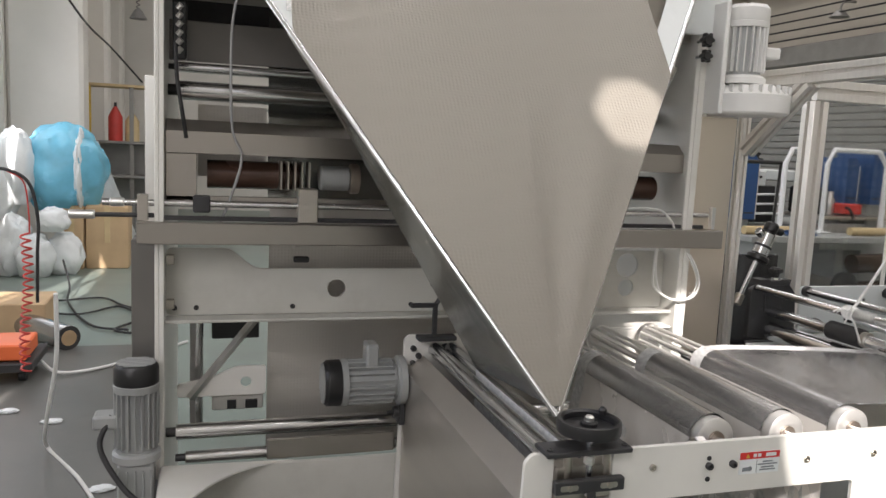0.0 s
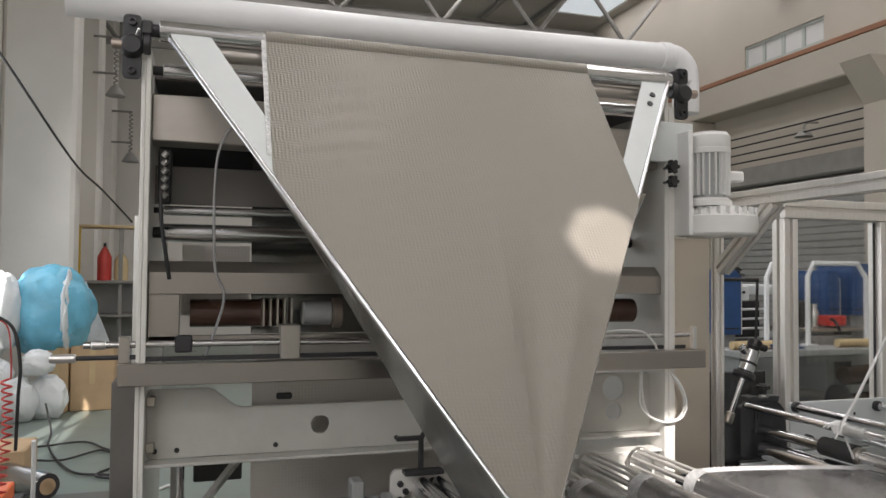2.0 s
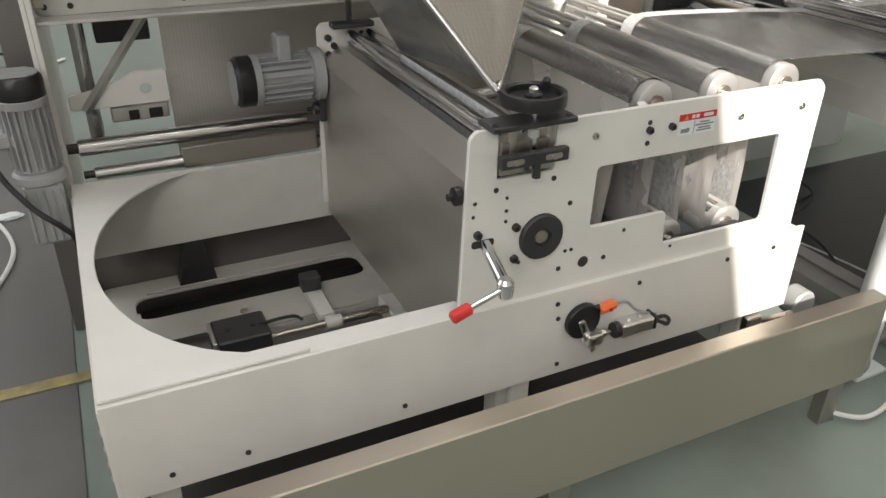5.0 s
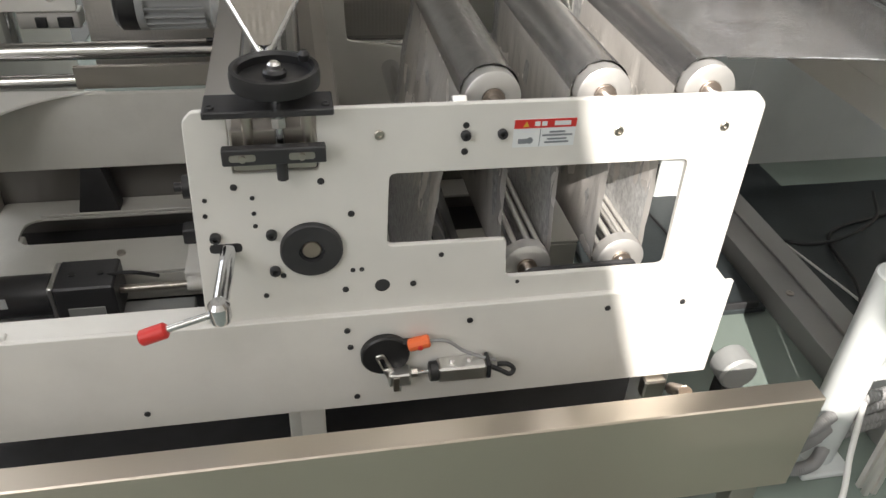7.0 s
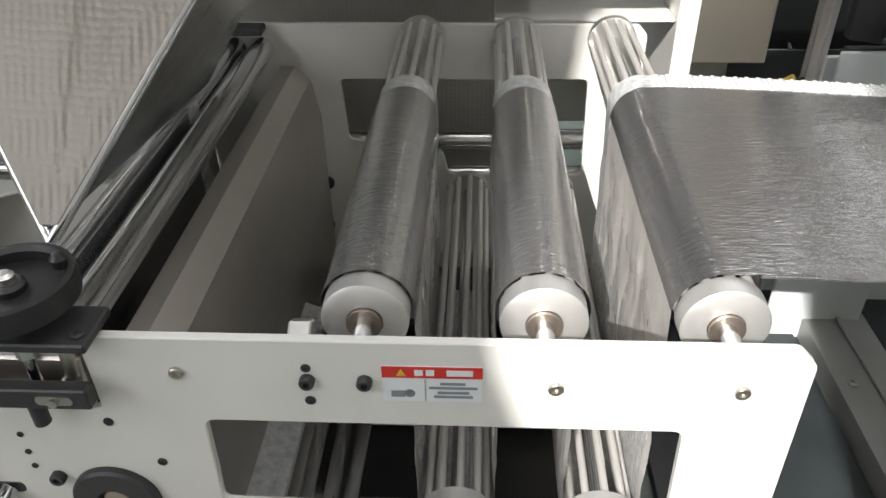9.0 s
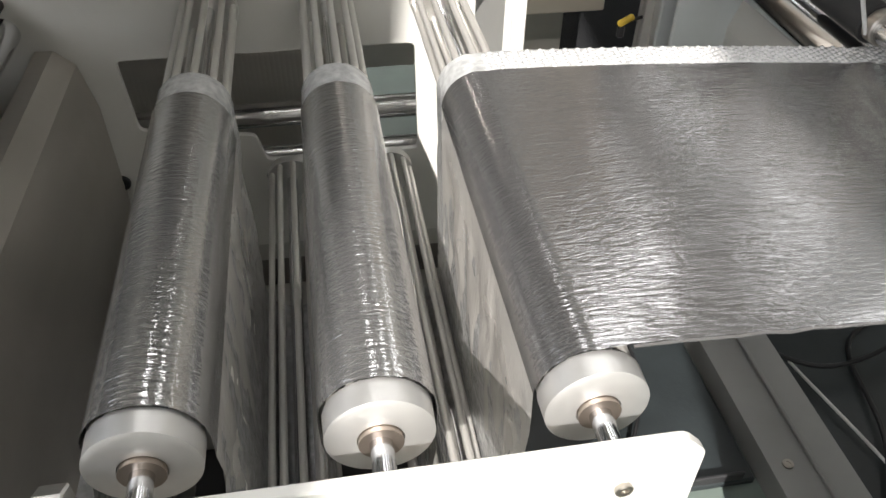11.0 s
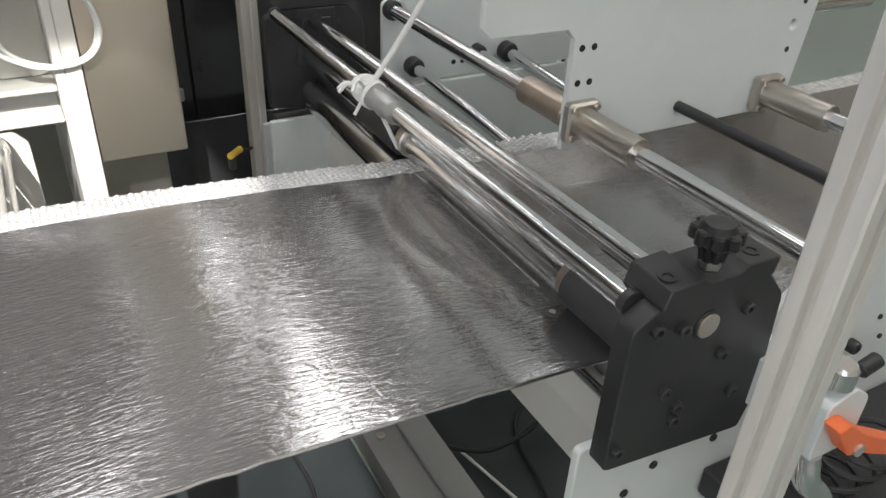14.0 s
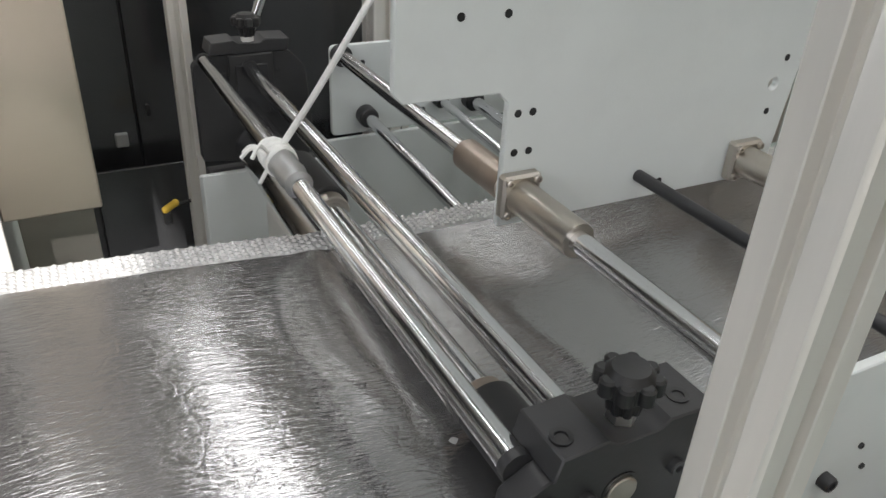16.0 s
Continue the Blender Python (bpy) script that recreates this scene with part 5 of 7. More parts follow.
    part("side_sheet", sheet([[Vector((x, 1.42, z)) for x in (-0.60, -0.48, -0.372)] for z in (1.42, 1.56, 1.665)]), FOIL_BUBBLE, web)
    part("crossing_sheet", sheet([[Vector((-0.37 + 1.15 * k / 10, y, z)) for k in range(11)] for y, z in ((1.30, 1.645), (1.38, 1.66), (1.5, 1.655))]), FOIL_SIDE, web)
    cross_roller(1.30, 1.775, 0.016, -0.69, 1.085, "slim chromed roller across the tower")
    cross_roller(1.27, 1.70, 0.030, -0.69, 1.085, "chromed roller across the tower")
    cross_roller(1.12, 0.618, 0.025, -0.69, 1.085, "chromed roller low across the tower")
    cross_roller(1.07, 0.552, 0.019, -0.66, 1.085, "small chromed roller low across the tower")
    cross_roller(1.03, 2.292, 0.032, -0.70, 1.13, "bright grooved top roller over the former")
    cross_roller(1.10, 2.19, 0.024, -0.69, 1.085, "chromed roller below the top roller")
    bearing_block((-0.745, 1.03, 2.235))
    bearing_block((1.155, 1.04, 2.25))
    tension_knobs((1.085, 1.02, 1.945), t)

    p = thing("air_pipe", (0.2, 1.2, 2.42), "thick white plastic air pipe with an elbow", "pipe")
    part("pipe", tube([(-0.95, 1.2, 2.415), (0.2, 1.2, 2.42), (1.19, 1.2, 2.44)], 0.052, seg=24, smooth=2), PIPEWHITE, p)
    part("elbow", tube([(1.19, 1.2, 2.44), (1.245, 1.2, 2.435), (1.285, 1.2, 2.40), (1.295, 1.2, 2.34), (1.295, 1.2, 2.22)], 0.052, seg=24), PIPEWHITE, p)
    part("socket", rod((1.17, 1.2, 2.44), (1.215, 1.2, 2.441), 0.056, bevel=0.003, seg=28), PIPEWHITE, p)

    electric_motor("grey finned motor on the back side plate", (0.045, 0.985, 0.80), "x", 0.26, 0.072, MOTORGREY, "drive motors", box_side=(1, 0, 0))
    electric_motor("grey finned motor standing beside the tower", (-0.765, 0.98, 0.60), "z", 0.29, 0.062, MOTORGREY, "drive motors", box_side=(-1, 0, 0))
    g = thing("gear_case", (-0.76, 0.98, 0.5), "grey ribbed gear case under the motor", "gearbox")
    part("case", box(-0.815, -0.715, 0.925, 1.034, 0.42, 0.599, 0.008), MOTORGREY, g)
    for k in range(5):
        part("rib", box(-0.812 + 0.022 * k, -0.806 + 0.022 * k, 0.917, 0.926, 0.43, 0.58, 0.002), MOTORGREY, g)
    part("motor_cable", tube([(-0.83, 0.96, 0.74), (-0.86, 0.93, 0.66), (-0.80, 0.88, 0.56), (-0.74, 0.86, 0.50), (-0.715, 0.93, 0.42), (-0.715, 0.98, 0.3)], 0.008), CABLE, g)

    electric_motor("white finned motor on a gearbox beside the tower", (1.255, 1.0, 1.83), "z", 0.27, 0.073, MOTORWHITE, "drive motors", box_side=(1, 0, 0))
    g = thing("gear_case", (1.28, 1.0, 1.76), "white ribbed gearbox under the motor", "gearbox")
    part("case", lathe([(0.135, 1.722), (0.145, 1.73), (0.148, 1.79), (0.135, 1.80), (0.085, 1.829), (0, 1.829)], (1.285, 1.0, 0), "z", 36), MOTORWHITE, g)
    for k in range(14):
        a = radians(180 + 180 * k / 13)
        part("rib", box(1.285 + 0.135 * math.cos(a) - 0.003, 1.285 + 0.135 * math.cos(a) + 0.003, 1.0 + 0.135 * math.sin(a) - 0.012, 1.0 + 0.135 * math.sin(a) + 0.008, 1.795, 1.822, 0.001), MOTORWHITE, g)
    part("mount_plate", box(1.131, 1.15, 0.95, 1.06, 1.72, 2.1, 0.003), MOTORWHITE, g)

    loops = [[(1.02, 1.08, 1.24), (1.0, 1.05, 1.15), (1.02, 1.04, 1.07), (1.09, 1.03, 1.04), (1.15, 1.03, 1.06), (1.165, 1.03, 1.12), (1.13, 1.03, 1.19), (1.10, 1.05, 1.24)],
             [(1.01, 1.07, 1.24), (0.985, 1.04, 1.17), (0.99, 1.035, 1.09), (1.06, 1.02, 1.045), (1.14, 1.02, 1.05), (1.17, 1.02, 1.10), (1.15, 1.025, 1.17), (1.11, 1.05, 1.24)],
             [(0.80, 1.06, 1.35), (0.88, 1.03, 1.375), (0.98, 1.02, 1.37), (1.03, 1.02, 1.33), (1.05, 1.03, 1.305)]]
    for pts in loops:
        single("air_tube", tube(pts, 0.004), TUBEWHITE, "thin white air tube looped at the tower plate", "hose", group="air tubes")
    single("air_tube", tube([(-0.40, 1.2, 2.06), (-0.46, 1.08, 2.02), (-0.50, 1.05, 1.9), (-0.50, 1.05, 1.6), (-0.47, 1.05, 1.5), (-0.50, 1.05, 1.38), (-0.53, 1.06, 1.30)], 0.0042), GREYCABLE,
           "thin grey air tube hanging down the tower", "hose", group="air tubes")
    single("tower_cable", tube([(-0.66, 1.05, 1.82), (-0.655, 1.04, 1.72), (-0.64, 1.04, 1.62), (-0.63, 1.06, 1.55)], 0.006), CABLE, "black cable hanging at the tower plate", "cable")

    c = thing("control_cabinet", (1.2, 1.2, FLOOR), "brushed stainless cabinet hanging beside the tower", "cabinet")
    part("body", box(1.1305, 1.292, 1.048, 1.36, 0.84, 1.712, 0.003), CABINETSTEEL, c)
    part("lid_screw", rod((1.155, 1.047, 1.06), (1.155, 1.044, 1.06), 0.006), ALU, c)
    part("foot", box(1.14, 1.28, 1.25, 1.35, FLOOR, 0.839, 0.002), DARKSTEEL, c)


# ---- draw station on the right ----
def star_knob(at, label):
    x, y, z = at
    t = thing("star_knob", at, label, "knob", "star knobs")
    bm = bmesh.new()
    lathe([(0.018, z + 0.026), (0.021, z + 0.029), (0.021, z + 0.043), (0.015, z + 0.050), (0.0, z + 0.051)], (x, y, 0), "z", 32, bm)
    head = part("head", bm, BLACKPLASTIC, t)
    for k in range(8):
        a = 2 * math.pi * k / 8
        part("lobe", rod((x + 0.0205 * math.cos(a), y + 0.0205 * math.sin(a), z + 0.029), (x + 0.0205 * math.cos(a), y + 0.0205 * math.sin(a), z + 0.045), 0.007, None, 12, 0.002), BLACKPLASTIC, head)
    neck = part("neck", rod((x, y, z + 0.008), (x, y, z + 0.030), 0.011), BLACKPLASTIC, t)
    for k in range(8):
        a = 2 * math.pi * (k + 0.5) / 8
        part("rib", rod((x + 0.010 * math.cos(a), y + 0.010 * math.sin(a), z + 0.010), (x + 0.013 * math.cos(a), y + 0.013 * math.sin(a), z + 0.029), 0.004, None, 8), BLACKPLASTIC, neck)
    part("nut", rod((x, y, z), (x, y, z + 0.009), 0.0125, seg=6), ALU, t)
    return t


def end_block(y0, y1, near):
    t = thing("bearing_plate", (1.59, y0, 0.85), "blackened steel bearing plate with a top block", "bearing plate", "bearing plates")
    part("plate", plate(rounded([(1.488, 0.868), (1.70, 0.842), (1.714, 0.90), (1.702, 1.04), (1.67, 1.075), (1.518, 1.075), (1.488, 1.058)], 0.008), "y", y0, y1), BLACKSTEEL, t)
    part("top_block", plate([(1.518, 1.0755), (1.668, 1.0755), (1.672, 1.098), (1.625, 1.10), (1.615, 1.093), (1.575, 1.093), (1.565, 1.10), (1.524, 1.098)], "y", y0 - 0.004, y1 + 0.03), BLACKSTEEL, t)
    if near:
        part("pin", rod((1.59, y0 - 0.004, 1.035), (1.59, y0 + 0.01, 1.035), 0.015, bevel=0.001), STEEL, t)
        part("pin_bore", rod((1.59, y0 - 0.0008, 1.035), (1.59, y0 + 0.002, 1.035), 0.0185), BLACKPLASTIC, t)
        for x, z in ((1.518, 1.052), (1.555, 1.042), (1.645, 1.04), (1.625, 0.985), (1.55, 0.96), (1.575, 0.93), (1.575, 0.91), (1.50, 0.895), (1.66, 0.92)):
            bolt((x, y0, z), 0.0075, t, high=0.007)
        for x in (1.535, 1.648):
            part("block_screw", lathe([(0.0095, 1.0975), (0.0095, 1.1005), (0.0055, 1.1005), (0.005, 1.0985), (0, 1.0985)], (x, y0 + 0.016, 0), "z", 18), BLACKPLASTIC, t)
    else:
        part("lower_plate", box(1.495, 1.72, y0, y1, 0.60, 0.847, 0.003), BLACKSTEEL, t)
        part("slide_frame", box(1.552, 1.638, y0 - 0.006, y0 - 0.0005, 0.955, 1.074, 0.002), BLACKSTEEL, t)
        part("slider", box(1.564, 1.626, y0 - 0.010, y0 - 0.0065, 0.957, 1.055, 0.002), DARKMOTOR, t)
        for x, z in ((1.545, 1.035), (1.648, 1.04), (1.545, 0.98), (1.648, 0.98)):
            bolt((x, y0, z), 0.005, t, high=0.002)
    return t


def draw_station():
    end_block(-0.002, 0.024, True)
    end_block(1.12, 1.145, False)
    star_knob((1.595, 0.018, 1.0935), "black star knob with a bright nut on the near bearing plate")
    star_knob((1.592, 1.118, 1.0985), "black star knob with a bright nut on the far bearing plate")
    for x, z, r, lab in ((1.508, 1.068, 0.0125, "bright round cross bar over the film"), (1.591, 1.046, 0.0145, "bright round cross bar over the film")):
        t = thing("cross_bar", (x, 0.6, z), lab, "bar", "cross bars")
        part("bar", rod((x, 0.0245, z), (x, 1.1195, z), r, seg=32), CHROME, t)
        for y0, y1 in ((0.0245, 0.034), (1.110, 1.1195)):
            part("end_collar", rod((x, y0, z), (x, y1, z), r * 1.12, seg=24), BLACKSTEEL, t)
    t = thing("pinch_roller", (1.565, 0.6, 0.972), "chromed pinch roller with black rubber sleeves", "roller")
    part("barrel", rod((1.580, 0.03, 0.972), (1.580, 1.118, 0.972), 0.020, seg=28), CHROME, t)
    part("rubber_sleeve", rod((1.580, 0.045, 0.974), (1.580, 0.183, 0.974), 0.033, bevel=0.002, seg=32), RUBBER, t, "black rubber sleeve")
    part("sleeve_collar", rod((1.580, 0.183, 0.974), (1.580, 0.199, 0.974), 0.027, bevel=0.002), BRONZE, t)
    part("rubber_sleeve", rod((1.580, 0.655, 0.974), (1.580, 0.80, 0.974), 0.033, bevel=0.002, seg=32), RUBBER, t, "black rubber sleeve")
    part("sleeve_collar", rod((1.580, 0.632, 0.974), (1.580, 0.655, 0.974), 0.027, bevel=0.002), DARKSTEEL, t)
    plain_roller(1.585, 0.895, 0.038, 0.0245, 1.1195, "polished draw roller under the film")
    t = thing("drip_sheet", (1.61, 0.6, 0.76), "folded cream-painted sheet under the draw roller", "sheet")
    part("lower_face", box(1.600, 1.603, 0.038, 1.10, 0.675, 0.76, 0.0005), CREAM, t)
    part("upper_face", plate([(1.600, 0.7605), (1.603, 0.7605), (1.633, 0.852), (1.630, 0.852)], "y", 0.038, 1.10, bevel=0), CREAM, t)
    part("end_flange", box(1.604, 1.66, 0.038, 0.042, 0.68, 0.75, 0.0005), CREAM, t)
    # white plates
    t = thing("station_plate", (2.0, 0.0, FLOOR), "white-painted steel plate under the bearing plate", "machine frame", "station plates")
    part("plate", plate(rounded([(1.475, 0.10), (2.75, 0.10), (2.75, 1.03), (1.80, 1.027), (1.74, 0.98), (1.72, 0.868), (1.475, 0.88)], 0.01), "y", 0.0245, 0.0365), COOLWHITE, t)
    for x, z, r in ((1.81, 0.99, 0.014), (1.93, 0.87, 0.010), (1.60, 0.80, 0.006), (1.56, 0.77, 0.006), (1.70, 0.80, 0.006), (1.98, 0.90, 0.004), (2.0, 0.86, 0.004)):
        bolt((x, 0.0245, z), r, t, high=0.014 if r > 0.008 else 0.003)
    t = thing("station_plate", (2.1, 1.165, FLOOR), "white-painted far steel plate with bar sockets", "machine frame", "station plates")
    part("plate", plate(rounded([(1.77, 0.865), (2.75, 0.865), (2.75, 1.06), (1.77, 1.06)], 0.012), "y", 1.165, 1.177), COOLWHITE, t)
    part("lower_plate", plate(rounded([(1.735, 0.10), (2.75, 0.10), (2.75, 0.855), (1.735, 0.855)], 0.012), "y", 1.165, 1.177), COOLWHITE, t)
    for x, z in ((1.84, 1.02), (1.96, 0.90), (1.985, 0.90), (2.1, 1.0), (2.3, 1.0)):
        bolt((x, 1.165, z), 0.006, t, high=0.002)
    single("stub_sheet", box(1.478, 1.735, 1.104, 1.116, FLOOR, 0.845, 0.003), COOLWHITE, "white-painted plate behind the film edge", "machine frame")
    single("infill_sheet", box(1.49, 1.735, 1.2, 1.212, 0.10, 0.80, 0.003), COOLWHITE, "white-painted low panel between the frames", "machine frame")
    # hanging plate with guide bars
    t = thing("hanging_plate", (2.0, 0.49, 1.0), "large white-painted plate hanging over the film", "machine plate")
    outline = [(1.605, 1.75), (1.605, 1.20), (1.618, 1.186), (1.752, 1.185), (1.767, 1.17), (1.767, 0.99), (2.285, 0.988), (2.31, 1.22), (2.325, 1.265), (2.36, 1.31), (2.40, 1.335), (2.40, 1.75)]
    part("plate", plate(outline, "y", 0.482, 0.494, [ring_points(2.255, 1.145, 0.010, 14)]), COOLWHITE, t)
    for x, z in ((1.783, 1.155), (1.806, 1.155), (1.783, 1.10), (1.806, 1.10), (1.69, 1.285), (1.755, 1.285), (2.27, 1.185), (2.255, 1.10), (2.055, 1.012)):
        part("tapped_hole", rod((x, 0.4815, z), (x, 0.4825, z), 0.0055, seg=12), BLACKPLASTIC, t)
    for x, z in ((1.79, 1.042), (2.215, 1.028)):
        part("flange", box(x - 0.03, x + 0.03, 0.462, 0.4815, z - 0.032, z + 0.032, 0.004), STEEL, t)
        for dx in (-0.022, 0.022):
            for dz in (-0.024, 0.024):
                bolt((x + dx, 0.462, z + dz), 0.006, t, high=0.005, material=STEEL)
        s = part("sleeve", lathe([(0.0165, 0.0), (0.0235, 0.0), (0.0245, 0.004), (0.0245, 0.13), (0.0165, 0.13)], (x, 0.332, z), "y", 32), STEEL, t)
        part("rear_sleeve", rod((x, 0.495, z), (x, 0.62, z), 0.0245, bevel=0.002), BRONZE, t)
        b = thing("guide_bar", (x, 0.6, z), "polished guide bar through the hanging plate", "bar", "guide bars")
        part("bar", rod((x, 0.037, z), (x, 1.1645, z), 0.0145, seg=28), CHROME, b)
        part("end_collar", rod((x, 1.145, z), (x, 1.1645, z), 0.022, bevel=0.002), BLACKSTEEL, b)
    b = thing("dark_bar", (2.01, 0.25, 1.029), "dark round bar fixed to the hanging plate", "bar")
    part("bar", rod((2.01, 0.037, 1.029), (2.01, 0.4815, 1.029), 0.0095), BLACKSTEEL, b)
    for x, z, r in ((1.845, 0.908, 0.013), (2.02, 0.925, 0.010), (2.105, 0.915, 0.014)):
        b = thing("low_bar", (x, 0.9, z), "polished low bar with a dark collar on the far plate", "bar", "low bars")
        part("bar", rod((x, 0.66, z - 0.03), (x, 1.1645, z), r), CHROME, b)
        part("collar", rod((x, 1.135, z - 0.002), (x, 1.1645, z), r * 1.7, bevel=0.003), BLACKSTEEL, b)
    c = thing("air_cylinder", (2.42, 0.6, 1.14), "aluminium air cylinder pair behind the hanging plate", "cylinder")
    for z in (1.10, 1.165):
        part("body", box(2.30, 2.42, 0.62, 0.72, z - 0.022, z + 0.022, 0.005), ALU, c)
        part("end_cap", box(2.42, 2.45, 0.615, 0.725, z - 0.025, z + 0.025, 0.005), ALU, c)
        part("piston", rod((2.45, 0.67, z), (2.75, 0.67, z), 0.012), CHROME, c)
    part("mount", box(2.32, 2.46, 0.60, 0.74, 0.97, 1.077, 0.003), DARKSTEEL, c)
    g = thing("guard_grille", (2.6, 1.0, 1.35), "dark perforated guard sheet", "guard")
    for k in range(12):
        part("grille_bar", rod((2.35 + 0.05 * k, 1.0, 1.10), (2.35 + 0.05 * k, 1.0, 1.6), 0.006, seg=6), BLACKSTEEL, g)
    for k in range(11):
        part("grille_bar", rod((2.33, 1.0, 1.10 + 0.05 * k), (2.92, 1.0, 1.10 + 0.05 * k), 0.006, seg=6), BLACKSTEEL, g)
    # cord
    s = thing("tied_cord", (1.51, 0.65, 1.07), "white braided cord knotted round the cross bar", "cord")
    part("cord", tube([(1.515, 0.648, 1.085), (1.57, 0.648, 1.16), (1.655, 0.65, 1.285), (1.80, 0.65, 1.50), (1.98, 0.65, 1.75)], 0.005, seg=8, smooth=3), STRINGWHITE, s)
    part("tail", tube([(1.515, 0.647, 1.055), (1.535, 0.645, 1.01), (1.555, 0.642, 0.965)], 0.0035, seg=8), STRINGWHITE, s)
    knot = bmesh.new()
    for k in range(4):
        pts = [(1.508 + 0.0185 * math.cos(a), 0.630 + 0.012 * k + 0.004 * math.sin(2 * a + k), 1.068 + 0.0185 * math.sin(a)) for a in [2 * math.pi * j / 12 for j in range(13)]]
        tube(pts, 0.0055, knot, 8, 2)
    part("knot", knot, STRINGWHITE, s)
    for d in ((-0.04, 0.01, 0.005), (-0.035, -0.02, 0.02), (-0.03, 0.03, 0.0), (-0.02, 0.0, -0.03)):
        part("loose_end", tube([(1.50, 0.645, 1.07), (1.50 + d[0] * 0.6, 0.645 + d[1], 1.07 + d[2] + 0.008), (1.50 + d[0], 0.645 + d[1] * 1.4, 1.065 + d[2])], 0.003, seg=6), STRINGWHITE, s)
    k = thing("tape_wrap", (1.51, 0.60, 1.068), "clear tape wrapped on the cross bar", "tape")
    part("wrap", lathe([(0.0135, -0.01), (0.019, 0.0), (0.017, 0.012), (0.0205, 0.03), (0.018, 0.05), (0.021, 0.07), (0.0165, 0.10), (0.0135, 0.105)], (1.508, 0.555, 1.068), "y", 20), TAPE, k)


def profile_bar(name, a, b, size, label, group="aluminium frame"):
    """A slotted aluminium extrusion between two places, square in section."""
    t = thing(name, a, label, "profile", group)
    a, b = Vector(a), Vector(b)
    h, s, d = size / 2, size * 0.12, size * 0.26
    sec = []
    for q in range(4):
        c = [(h - 0.002, -h), (h, -h + 0.002), (h, -s), (h - d, -s), (h - d, s), (h, s), (h, h - 0.002)]
        for x, y in c:
            for _ in range(q):
                x, y = -y, x
            sec.append((x, y))
    bm = plate(sec, "z", 0, (b - a).length, bevel=0.0006)
    turn = (b - a).to_track_quat("Z", "Y").to_matrix().to_4x4()
    bm.transform(Matrix.Translation(a) @ turn)
    part("bar", bm, PROFILE, t)
    return t


def aluminium_frame():
    profile_bar("frame_post", (1.4715, -0.1715, FLOOR), (1.4715, -0.1715, 1.84), 0.0345, "slotted aluminium post close to the walkway")
    profile_bar("frame_post", (1.493, 1.265, FLOOR), (1.493, 1.265, 1.84), 0.038, "slotted aluminium post behind the draw station")
    profile_bar("frame_rail", (1.47, -0.3, 1.872), (1.47, 1.32, 1.872), 0.06, "slotted aluminium rail overhead")
    profile_bar("frame_brace", (1.47, 1.21, 1.60), (1.47, 0.90, 1.85), 0.055, "slotted aluminium diagonal brace")
    profile_bar("frame_post", (2.012, 1.46, FLOOR), (2.012, 1.46, 1.838), 0.078, "slotted aluminium enclosure post")
    profile_bar("frame_post", (2.085, 1.53, FLOOR), (2.085, 1.53, 1.838), 0.056, "slotted aluminium enclosure post behind the corner post")
    profile_bar("frame_rail", (1.975, 1.46, 1.885), (4.5, 1.46, 1.885), 0.088, "slotted aluminium enclosure rail")
    profile_bar("frame_post", (2.575, 1.46, FLOOR), (2.575, 1.46, 1.838), 0.078, "slotted aluminium enclosure post")
    pane = thing("guard_screen", (2.7, 1.46, 0.9), "clear plastic guard pane in the aluminium frame", "pane")
    part("pane", box(2.06, 2.53, 1.458, 1.462, 0.3, 1.835, 0), CLEAR, pane).visible_shadow = False
    for x in (2.062, 2.528):
        part("gasket", box(x - 0.006, x + 0.006, 1.452, 1.4575, 0.3, 1.835, 0.001), RUBBER, pane)
    t = thing("clamp_valve", (1.72, -0.08, 0.95), "bright clamp with an orange-red lever on the white plate", "clamp")
    part("bracket", plate(rounded([(1.69, 0.88), (1.76, 0.88), (1.76, 0.95), (1.73, 0.972), (1.69, 0.96)], 0.008), "y", -0.10, -0.03), COOLWHITE, t)
    part("knob", lathe([(0.014, 0.972), (0.017, 0.976), (0.017, 0.998), (0.014, 1.002), (0, 1.002)], (1.712, -0.085, 0), "z", 24), CHROME, t)
    part("side_screw", rod((1.737, -0.09, 0.985), (1.765, -0.09, 0.992), 0.009, bevel=0.002), BLACKPLASTIC, t)
    part("pipe_elbow", tube([(1.70, -0.09, 0.88), (1.70, -0.10, 0.85), (1.72, -0.11, 0.82), (1.72, -0.11, 0.78)], 0.016, seg=16), CHROME, t)
    part("lever", plate(rounded([(1.685, 0.945), (1.705, 0.948), (1.748, 0.914), (1.90, 0.826), (1.905, 0.804), (1.745, 0.888), (1.725, 0.892)], 0.005), "y", -0.12, -0.10), ORANGE, t, "orange-red lever")
    part("lever_screw", rod((1.738, -0.124, 0.898), (1.738, -0.119, 0.898), 0.008), ALU, t)
    part("support", box(1.70, 1.75, -0.03, 0.0244, 0.88, 0.95, 0.002), COOLWHITE, t)
    b = thing("coil_brush", (1.9, -0.06, 0.72), "dark coiled air hoses below the white plate", "hose")
    for k in range(6):
        part("coil", tube([(1.74 + 0.03 * k + 0.05 * math.cos(a), -0.07 + 0.04 * math.sin(a), 0.76 + 0.006 * k) for a in [2 * math.pi * j / 10 for j in range(11)]], 0.004, seg=6, smooth=2), CABLE, b)
    part("carrier", box(1.7, 2.2, -0.12, 0.024, 0.70, 0.745, 0.003), BLACKSTEEL, b)


